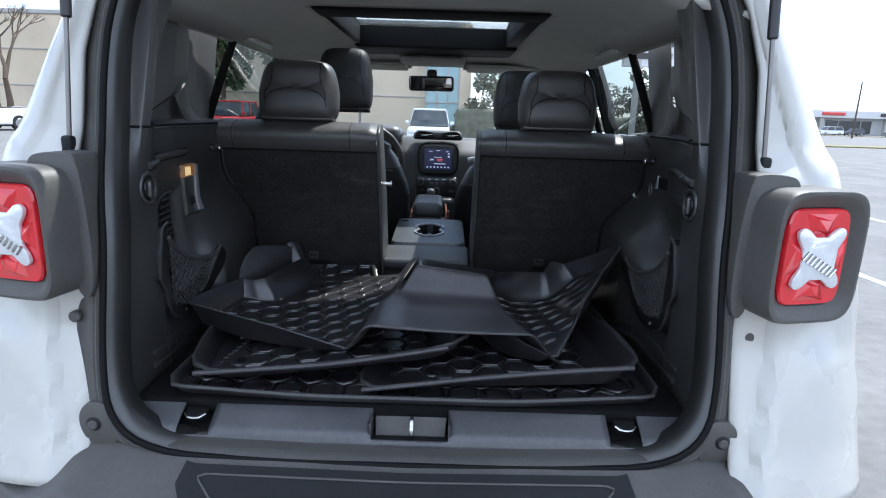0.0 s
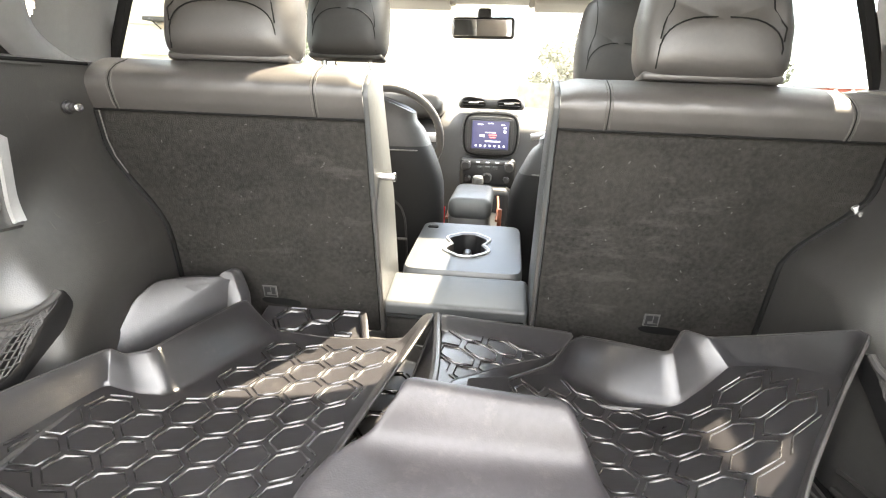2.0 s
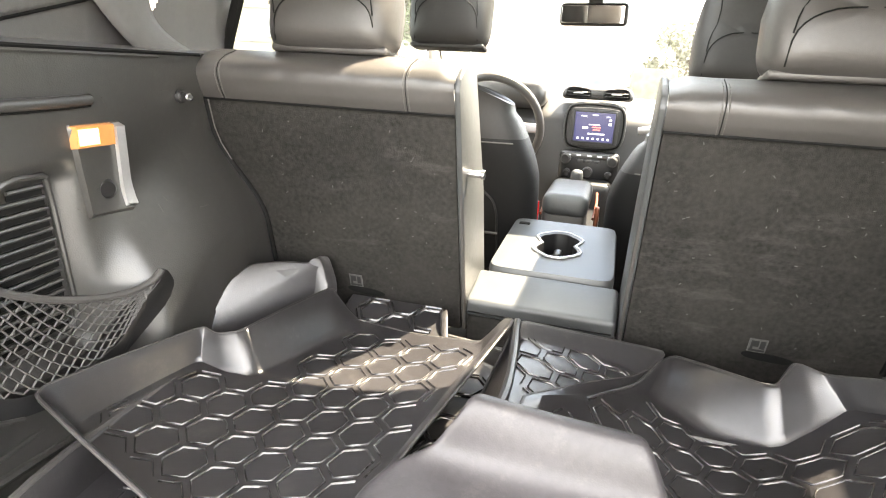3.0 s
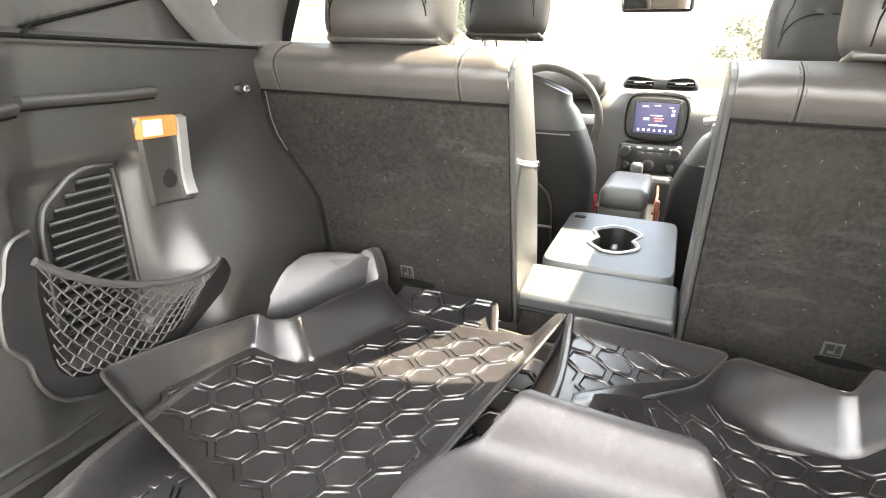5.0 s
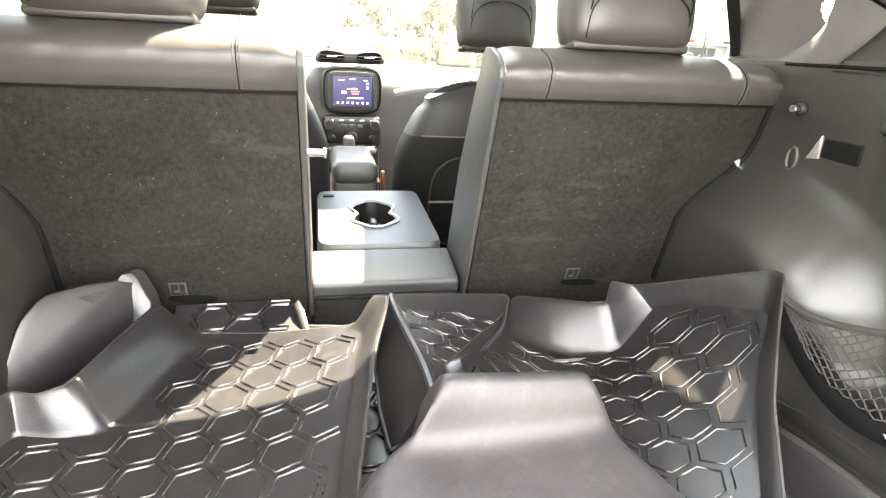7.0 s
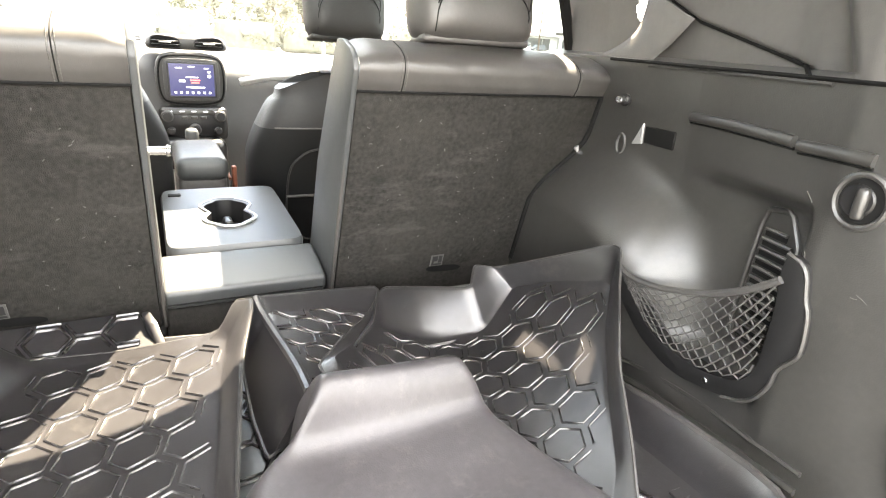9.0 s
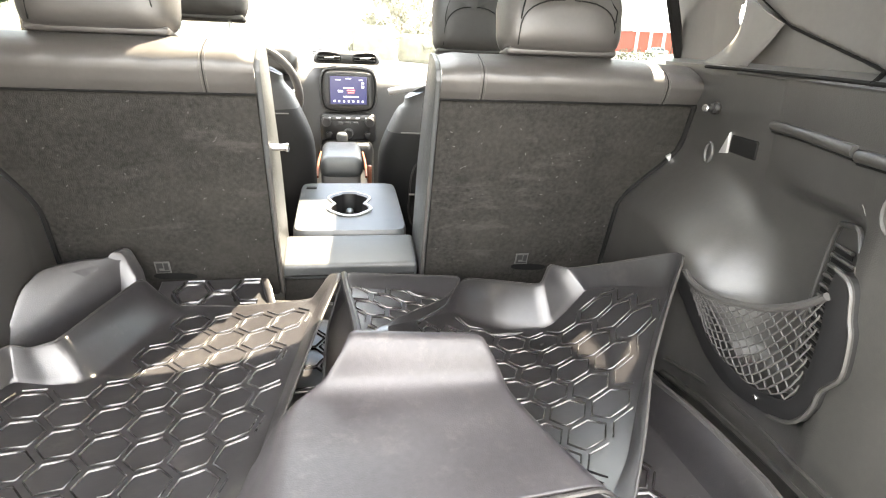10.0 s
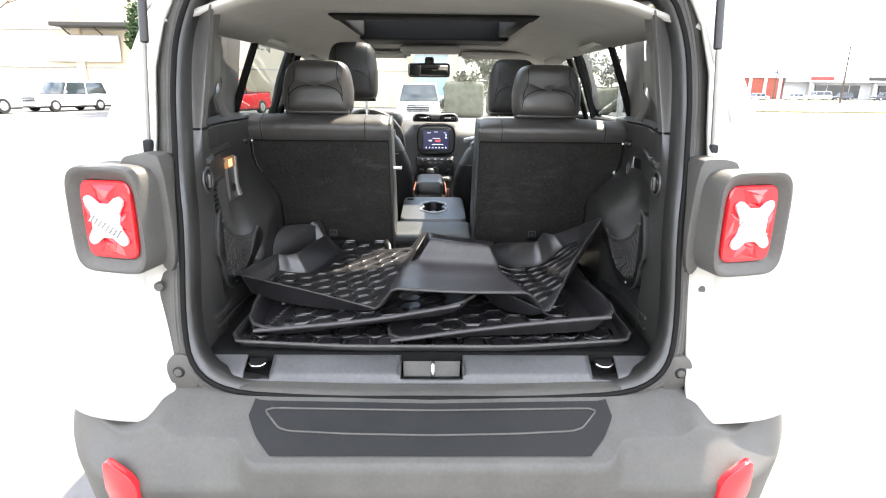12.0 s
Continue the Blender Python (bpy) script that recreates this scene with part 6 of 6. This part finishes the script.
# a second rear mat half hidden at the seats
fm3 = thing("small_rear_mat", "black rubber mat corner pushed against the seat back", "mat")
h3 = surface((-0.30, 0.70, 0.892), (-0.13, 0.70, 0.894), (-0.2, 0.808, 0.922))
p3 = [(-0.37, 0.70), (-0.150, 0.712), (-0.182, 0.806), (-0.37, 0.806)]
plate = part("panel", prism([(x, y, h3(x, y)) for x, y in p3], -0.005, Vector((0, -0.4, 0.9)), bevel=0.0015, seg=1), "rubber", fm3, "leaning honeycomb panel")
tagged(part("tread", hex_tread(p3, h3, R=0.0355, margin=0.0, origin=(0.01, -0.02)), "tread", plate, sharp=60), kind="stuff")
part("side_rim", prism([(-0.152, 0.700, 0.885), (-0.172, 0.760, 0.905), (-0.178, 0.782, 0.932), (-0.168, 0.752, 0.925)], 0.014, Vector((1, 0, 0)), bevel=0.003), "rubber", fm3)
flap = part("flap", prism(round_outline([(-0.542, 0.57, 0.875), (-0.537, 0.58, 0.925), (-0.528, 0.632, 0.985), (-0.512, 0.676, 1.006), (-0.470, 0.728, 1.000), (-0.440, 0.752, 0.992), (-0.424, 0.768, 1.004), (-0.408, 0.776, 1.002), (-0.385, 0.765, 0.955), (-0.385, 0.75, 0.88)], 2, keep=0.15), 0.006, Vector((0.8, -1, 0)).normalized(), bevel=0.002), "rubber", fm3, "upturned rubber flap")
part("flap_fold", prism(round_outline([(-0.440, 0.752, 0.975), (-0.424, 0.766, 1.003), (-0.408, 0.774, 1.001), (-0.380, 0.748, 0.955), (-0.392, 0.735, 0.93), (-0.43, 0.742, 0.93)], 1, keep=0.15), 0.016, Vector((-0.6, -1, 0)).normalized(), bevel=0.005), "rubber", flap)


# ---------- outside: ground, road, buildings, cars, trees ----------
ground = part("ground", sheet(lambda u, v: Vector((2600 * (u - 0.5), 2600 * (v - 0.5) + 300, 0.0)), 8, 8), "asphalt", None)
tagged(ground, "worn grey asphalt car park", "ground", kind="structure")
rng = random.Random(7)


def strip(name, label, a, b, w, mat, z):
    a, b = Vector((*a, 0)), Vector((*b, 0))
    d = (b - a).normalized()
    n = Vector((-d.y, d.x, 0)) * w / 2
    bm = prism([a + n + Vector((0, 0, 0.0)), b + n, b - n, a - n], z, Vector((0, 0, 1)))
    return tagged(part(name, bm, mat, None, smooth=False), label, name.replace("_", " "), kind="structure")


strip("verge", "strip of dry winter grass beside the road", (22, 46), (180, 49), 4.0, "dry_grass", 0.10)
strip("verge", "strip of dry winter grass before the shops", (62, 122), (380, 127), 4.0, "dry_grass", 0.12)
for k in range(6):
    strip("road_marking", "worn white lane dash", (22 + k * 9, 44 + 0.2 * k), (25 + k * 9, 44.05 + 0.2 * k), 0.14, "line", 0.006)
for k in range(7):
    strip("parking_line", "worn white parking line", (4.2 + 2.8 * k, 3.5), (4.2 + 2.8 * k, 8.8), 0.10, "line", 0.005)


# ----- parked cars -----
def parked(kind, label, at, turn, mat):
    """A parked vehicle: lower body, cabin, glass, wheels, lamps."""
    L, W, H, cab0, cab1, bed = dict(sedan=(4.7, 1.82, 1.45, 0.18, 0.74, 0), suv=(4.7, 1.88, 1.75, 0.02, 0.72, 0), van=(5.2, 1.95, 2.0, 0.01, 0.84, 0), truck=(5.8, 2.0, 1.92, 0.40, 0.74, 1))[kind]
    c = thing("parked_" + {"truck": "pickup"}.get(kind, kind), label, "car", "parked cars")
    belt = 0.60 * H if kind != "truck" else 0.62 * H
    part("body", rbox((W, L, belt - 0.28), (0, 0, (belt + 0.28) / 2), 0.12, 4, taper=lambda v: Vector((v.x * (1 - 0.04 * (v.z > 0)), v.y * (1 - 0.03 * (v.z > 0)), v.z - (0.12 * (v.z > 0) * (v.y > 0))))), mat, c)
    y0, y1 = -L / 2 + L * cab0, -L / 2 + L * cab1

    def cabin(z0, z1, grow):
        def tp(v):
            f = (v.z > 0)
            return Vector((v.x * (0.82 if f else 1.0), v.y * (0.80 if f else 1.0) - (0.10 if f else 0), v.z))
        return rbox((W * 0.93 + grow, y1 - y0 + grow, z1 - z0), (0, (y0 + y1) / 2, (z0 + z1) / 2), 0.07, 3, taper=tp)
    part("glasshouse", cabin(belt - 0.08, H - 0.06, 0.0), "car_glass", c, "dark glass")
    part("roof", rbox((W * 0.76, (y1 - y0) * 0.80, 0.09), (0, (y0 + y1) / 2 - 0.10, H - 0.045), 0.04, 3), mat, c)
    for sx in (-1, 1):
        for yy in (y0 + 0.12, (y0 + y1) / 2 - 0.05, y1 - 0.25):
            part("pillar", tube([(sx * W * 0.46, yy, belt - 0.05), (sx * W * 0.39, (yy - (y0 + y1) / 2) * 0.82 + (y0 + y1) / 2 - 0.10, H - 0.07)], 0.035, 6), mat, c)
        for yy in (-L / 2 + 0.19 * L, L / 2 - 0.19 * L):
            r = 0.34 if kind != "truck" else 0.40
            w = part("wheel", cyl((sx * (W / 2 - 0.22), yy, r), (sx * (W / 2 + 0.01), yy, r), r, 24, bevel=0.03), "tyre", c)
            part("rim", cyl((sx * (W / 2 - 0.02), yy, r), (sx * (W / 2 + 0.02), yy, r), r * 0.62, 20, bevel=0.02), "rim", w)
        part("headlamp", rbox((0.42, 0.10, 0.16), (sx * (W / 2 - 0.30), L / 2 - 0.07, belt - 0.30), 0.04), "clear", c)
        part("mirror", rbox((0.16, 0.12, 0.14), (sx * (W / 2 + 0.06), y1 - 0.25, belt + 0.08), 0.04), mat, c)
    part("grille", rbox((0.95, 0.06, 0.28), (0, L / 2 - 0.015, belt - 0.36), 0.03), "gloss", c)
    for k in range(3):
        part("grille_bar", rbox((0.92, 0.05, 0.025), (0, L / 2 + 0.005, belt - 0.46 + 0.09 * k), 0.008), "rim", c)
    part("bumper", rbox((W * 0.94, 0.22, 0.22), (0, L / 2 - 0.06, 0.42), 0.06, 3), "rim" if kind == "truck" else mat, c)
    part("lower_trim", rbox((W * 0.97, L * 0.98, 0.14), (0, 0, 0.30), 0.04), "gloss", c)
    if bed:
        part("load_bed", rbox((W * 0.86, L * 0.36, 0.04), (0, -L * 0.29, belt + 0.0), 0.01), "gloss", c)
        part("tail_rail", rbox((W * 0.9, 0.06, 0.10), (0, -L / 2 + 0.05, belt), 0.02), mat, c)
    c.matrix_world = pose(*at, 0, 0, turn)
    return c


parked("suv", "white parked sport utility car facing the camera", (-0.7, 25.5, 0), 180, "car_white")
parked("truck", "white parked pickup truck beside the tan building", (-24.2, 28.2, 0), 163, "car_white")
parked("suv", "white parked crossover beside the pickup", (-22.3, 34.3, 0), 160, "car_white")
parked("truck", "red parked pickup truck with a chrome bumper", (-11.4, 31.0, 0), 165, "car_red")
for kind, label, at, turn, mat in (
    ("sedan", "white parked saloon before the shops", (33.5, 53.0, 0), 92, "car_white"), ("sedan", "silver parked saloon before the shops", (36.8, 57.0, 0), 90, "car_silver"),
    ("sedan", "white parked saloon before the shops", (41.0, 55.0, 0), 88, "car_white"), ("van", "white parked van before the shops", (46.2, 56.5, 0), 90, "car_white"),
    ("suv", "dark parked sport utility car before the shops", (52.0, 58.5, 0), 90, "car_dark"), ("truck", "dark parked pickup before the shops", (58.5, 58.0, 0), 90, "car_dark"),
    ("sedan", "dark parked saloon before the shops", (64.5, 57.5, 0), 90, "car_dark"), ("sedan", "silver parked saloon before the shops", (70.0, 57.0, 0), 90, "car_silver")):
    parked(kind, label, (at[0] * 1.5 + 20, at[1] * 2.35, 0), turn, mat)


# ----- tan building ahead -----
store = thing("store_building", "tall tan stucco store with a dark canopy and joint lines", "building")
part("wall", rbox((72, 12, 8.4), (-34.4, 52.0, 4.2), 0.05, 1), "stucco", store, "tan stucco wall", smooth=False)
part("coping", rbox((72.3, 12.3, 0.35), (-34.4, 52.0, 8.5), 0.05, 1), "concrete", store, smooth=False)
for z in (2.9, 5.7):
    part("joint_band", rbox((72.1, 0.10, 0.10), (-34.4, 45.97, z), 0.02, 1), "concrete", store, smooth=False)
for x in (-64, -55, -46, -37, -28, -19, -10):
    part("pilaster", rbox((0.7, 0.25, 8.3), (x, 45.95, 4.15), 0.03, 1), "stucco", store, smooth=False)
can = part("canopy", rbox((6.2, 1.8, 0.30), (-25.9, 45.1, 5.95), 0.04, 1), "dark_metal", store, "dark canopy")
part("canopy_panel", rbox((5.8, 0.12, 2.0), (-27.6, 45.75, 4.3), 0.03, 1), "shop_white", can)
for x in (-28.4, -25.9, -23.4):
    part("canopy_rod", tube([(x, 44.4, 5.9), (x, 45.9, 5.2)], 0.05, 6), "dark_metal", can)
ent = part("entrance_bay", rbox((2.7, 1.0, 7.6), (-0.35, 45.7, 3.8), 0.05, 1), "blue_glass", store, "pale blue glazed bay", smooth=False)
for k in range(4):
    part("mullion", rbox((0.09, 0.12, 7.6), (-1.65 + 0.87 * k, 45.15, 3.8), 0.01, 1), "concrete", ent, smooth=False)
for k in range(5):
    part("transom", rbox((2.7, 0.12, 0.09), (-0.35, 45.15, 0.9 + 1.6 * k), 0.01, 1), "concrete", ent, smooth=False)
part("end_column", rbox((0.9, 1.2, 8.4), (1.45, 45.6, 4.2), 0.05, 1), "stucco", store, "tan end column", smooth=False)

# ----- shops across the road -----
mall = thing("shop_row", "long low row of shops with a white fascia and grey roof", "building")
part("wall", rbox((120, 14, 3.4), (96, 73, 1.7), 0.03, 1), "shop_white", mall, smooth=False)
part("fascia", rbox((121, 1.6, 1.3), (96, 65.6, 3.55), 0.05, 1), "shop_white", mall, "white fascia", smooth=False)
part("roof", prism([(35.5, 65, 4.2), (35.5, 80, 4.2), (35.5, 72.5, 6.4)], 121, Vector((1, 0, 0))), "roof", mall, smooth=False)
for k in range(16):
    x = 38.5 + 7.4 * k
    part("column", rbox((0.45, 0.45, 2.9), (x, 65.2, 1.45), 0.04, 1), "concrete", mall, smooth=False)
    w = part("shop_window", rbox((5.2, 0.15, 2.2), (x + 3.7, 65.95, 1.35), 0.02, 1), "shop_glass", mall, "dark shop window", smooth=False)
    for dx in (-1.3, 1.3):
        part("mullion", rbox((0.10, 0.10, 2.2), (x + 3.7 + dx, 65.85, 1.35), 0.01, 1), "concrete", w, smooth=False)
for x, w, m in ((39.5, 2.6, "chairsign"), (46.5, 3.4, "dark_metal"), (57, 3.0, "chairsign"), (66, 3.6, "dark_metal"), (80, 3.0, "chairsign")):
    part("shop_sign", rbox((w, 0.12, 0.55), (x, 64.72, 3.6), 0.04, 1), m, mall, "plain shop sign bar")
hall = thing("brick_hall", "red brick building with white pilasters beside the shops", "building")
part("wall", rbox((6.0, 9, 3.6), (32.3, 69.5, 1.8), 0.03, 1), "brick", hall, smooth=False)
part("roof", prism([(29.1, 64.8, 3.6), (29.1, 74.2, 3.6), (29.1, 69.5, 5.4)], 6.4, Vector((1, 0, 0))), "roof", hall, smooth=False)
for k in range(4):
    part("pilaster", rbox((0.35, 0.15, 3.5), (29.8 + 1.7 * k, 64.96, 1.75), 0.02, 1), "shop_white", hall, smooth=False)

for ob in (mall, hall):
    ob.matrix_world = Matrix.Translation((9.5, 0, 0)) @ Matrix.Diagonal((2.35, 2.35, 1.5, 1))


def pole(at, h, label, arms=True):
    p = thing("utility_pole", label, "pole", "poles")
    part("mast", tube([(0, 0, 0), (0, 0, h * 0.5), (0, 0, h)], [0.16, 0.13, 0.10], 10), "bark", p)
    if arms:
        part("cross_arm", rbox((2.0, 0.10, 0.12), (0, 0, h - 0.7), 0.02, 1), "bark", p)
    p.location = at


pole((67.5, 94.5, 0), 9.0, "thin brown utility pole by the road", False)
pole((150.0, 130.0, 0), 13.0, "brown utility pole with cross arm", True)
pole((84.0, 142.0, 0), 9.0, "thin dark sign pole", False)


# ----- trees -----
def leaves(n, centre, size, leaf, seed, flat=1.0):
    """Many small leaf clumps in an uneven crown."""
    r = random.Random(seed)
    bm = bmesh.new()
    lumps = [(Vector((r.gauss(0, 0.42), r.gauss(0, 0.42), r.gauss(0, 0.40))), r.uniform(0.25, 0.5)) for _ in range(14)]
    for _ in range(n):
        c, rad = r.choice(lumps)
        p = c + Vector((r.gauss(0, 1), r.gauss(0, 1), r.gauss(0, 1))).normalized() * rad * r.uniform(0.5, 1.05)
        p = Vector((p.x * size[0], p.y * size[1], p.z * size[2])) + Vector(centre)
        a, b = Vector((r.gauss(0, 1), r.gauss(0, 1), r.gauss(0, flat))).normalized(), Vector((r.gauss(0, 1), r.gauss(0, 1), r.gauss(0, 1))).normalized()
        b = (b - a * b.dot(a)).normalized()
        s = leaf * r.uniform(0.6, 1.5)
        bm.faces.new([bm.verts.new(p + a * s), bm.verts.new(p + b * s * 0.5), bm.verts.new(p - a * s), bm.verts.new(p - b * s * 0.5)])
    return bm


def tree(name, label, at, h, spread, mat, seed, n=2600, leaf=0.16, trunk=0.18):
    r = random.Random(seed)
    t = thing(name, label, "tree", "trees")
    bm = tube([(0, 0, 0), (0.05, 0.02, h * 0.3), (-0.04, 0.05, h * 0.6), (0.0, 0.0, h * 0.9)], [trunk, trunk * 0.8, trunk * 0.5, trunk * 0.15], 8)
    for k in range(9):
        a, z = r.uniform(0, 6.3), h * r.uniform(0.3, 0.75)
        L = spread * r.uniform(0.5, 0.95)
        tube([(0, 0, z), (math.cos(a) * L * 0.5, math.sin(a) * L * 0.5, z + L * 0.35), (math.cos(a) * L, math.sin(a) * L, z + L * 0.55)], [trunk * 0.35, trunk * 0.2, 0.02], 6, bm=bm)
    part("trunk", bm, "bark", t)
    if mat:
        part("crown", leaves(n, (0, 0, h * 0.62), (spread, spread, h * 0.42), leaf, seed), mat, t, smooth=False)
    t.location = at
    return t


def bare_tree(at, h, seed):
    r = random.Random(seed)
    t = thing("bare_tree", "leafless grey-brown forked winter tree", "tree", "trees")
    bm = bmesh.new()

    def grow(p, d, L, rad, depth):
        q = p + d * L * 0.5 + Vector((r.gauss(0, 0.04), r.gauss(0, 0.04), 0)) * L
        e = p + d * L
        tube([p, q, e], [rad, rad * 0.85, rad * 0.65], 7 if depth < 2 else 4, bm=bm, ends=False)
        if depth < 5:
            for _ in range(2 if depth < 3 else 3):
                nd = (d + Vector((r.gauss(0, 0.36), r.gauss(0, 0.36), r.uniform(-0.1, 0.28)))).normalized()
                grow(e, nd, L * r.uniform(0.62, 0.82), rad * 0.62, depth + 1)
    grow(Vector((0, 0, 0)), Vector((0, 0, 1)), h * 0.24, 0.26, 0)
    part("trunk", bm, "bark", t)
    t.location = at
    return t


bare_tree((-32.2, 41.5, 0), 13.0, 3)
bare_tree((-33.4, 42.2, 0), 12.0, 5)
tree("evergreen_tree", "tall dark evergreen tree by the car park", (-13.7, 34.5, 0), 10.0, 3.3, "leaf", 11, 9000, 0.20, 0.22)
tree("evergreen_tree", "dark evergreen tree by the car park", (-19.0, 40.0, 0), 8.0, 2.6, "leaf", 12, 3600, 0.2, 0.2)
tree("spring_tree", "small pale-leaved tree beyond the hedge", (4.3, 44.0, 0), 5.6, 2.2, "pale_leaf", 13, 2600, 0.16, 0.13)
tree("spring_tree", "small pale-leaved tree beyond the hedge", (9.5, 50.0, 0), 6.4, 2.6, "pale_leaf", 14, 2600, 0.18, 0.14)
tree("evergreen_tree", "dark evergreen tree beyond the road", (21.5, 62.0, 0), 6.5, 3.2, "hedge", 15, 2600, 0.22, 0.2)
tree("evergreen_tree", "dark evergreen tree beyond the road", (15.5, 66.0, 0), 6.0, 3.4, "hedge", 16, 2600, 0.22, 0.2)


def hedge(at, size, seed):
    h = thing("hedge", "clipped olive-green hedge beside the car park", "hedge", "hedges")
    part("leaves", leaves(2600, (0, 0, size[2] * 0.5), (size[0] * 0.7, size[1] * 0.7, size[2] * 0.55), 0.13, seed), "hedge", h, smooth=False)
    part("core", rbox((size[0] * 0.9, size[1] * 0.9, size[2] * 0.9), (0, 0, size[2] * 0.46), 0.25, 3), "hedge", h)
    h.location = at


hedge((1.6, 31.0, 0), (2.4, 1.6, 2.1), 21)
hedge((4.6, 33.0, 0), (3.4, 1.6, 1.7), 22)
hedge((9.2, 36.0, 0), (4.6, 1.6, 1.8), 23)
hedge((15.5, 42.0, 0), (6.5, 1.8, 1.9), 24)
sign = thing("street_sign", "roadside sign panel on two posts", "sign")
part("panel", rbox((2.4, 0.2, 1.4), (0, 0, 4.4), 0.05, 1), "shop_white", sign)
for dx in (-0.5, 0.5):
    part("post", rbox((0.22, 0.22, 4.0), (dx, 0, 2.0), 0.02, 1), "concrete", sign)
for k in range(2):
    part("text_bar", rbox((1.7, 0.04, 0.25), (0, -0.12, 4.65 - 0.5 * k), 0.01, 1), "dark_metal", sign)
sign.location = (8.6, 24.0, 0)
far = part("backdrop", sheet(lambda u, v: Vector((1100 * math.cos(math.pi * 2 * u), 1100 * math.sin(math.pi * 2 * u), -2 + v * (16 + 7 * math.sin(u * 190) * math.sin(u * 57)))), 240, 1), "hedge", None)
tagged(far, "distant line of grey-green trees on the horizon", "trees", kind="structure")
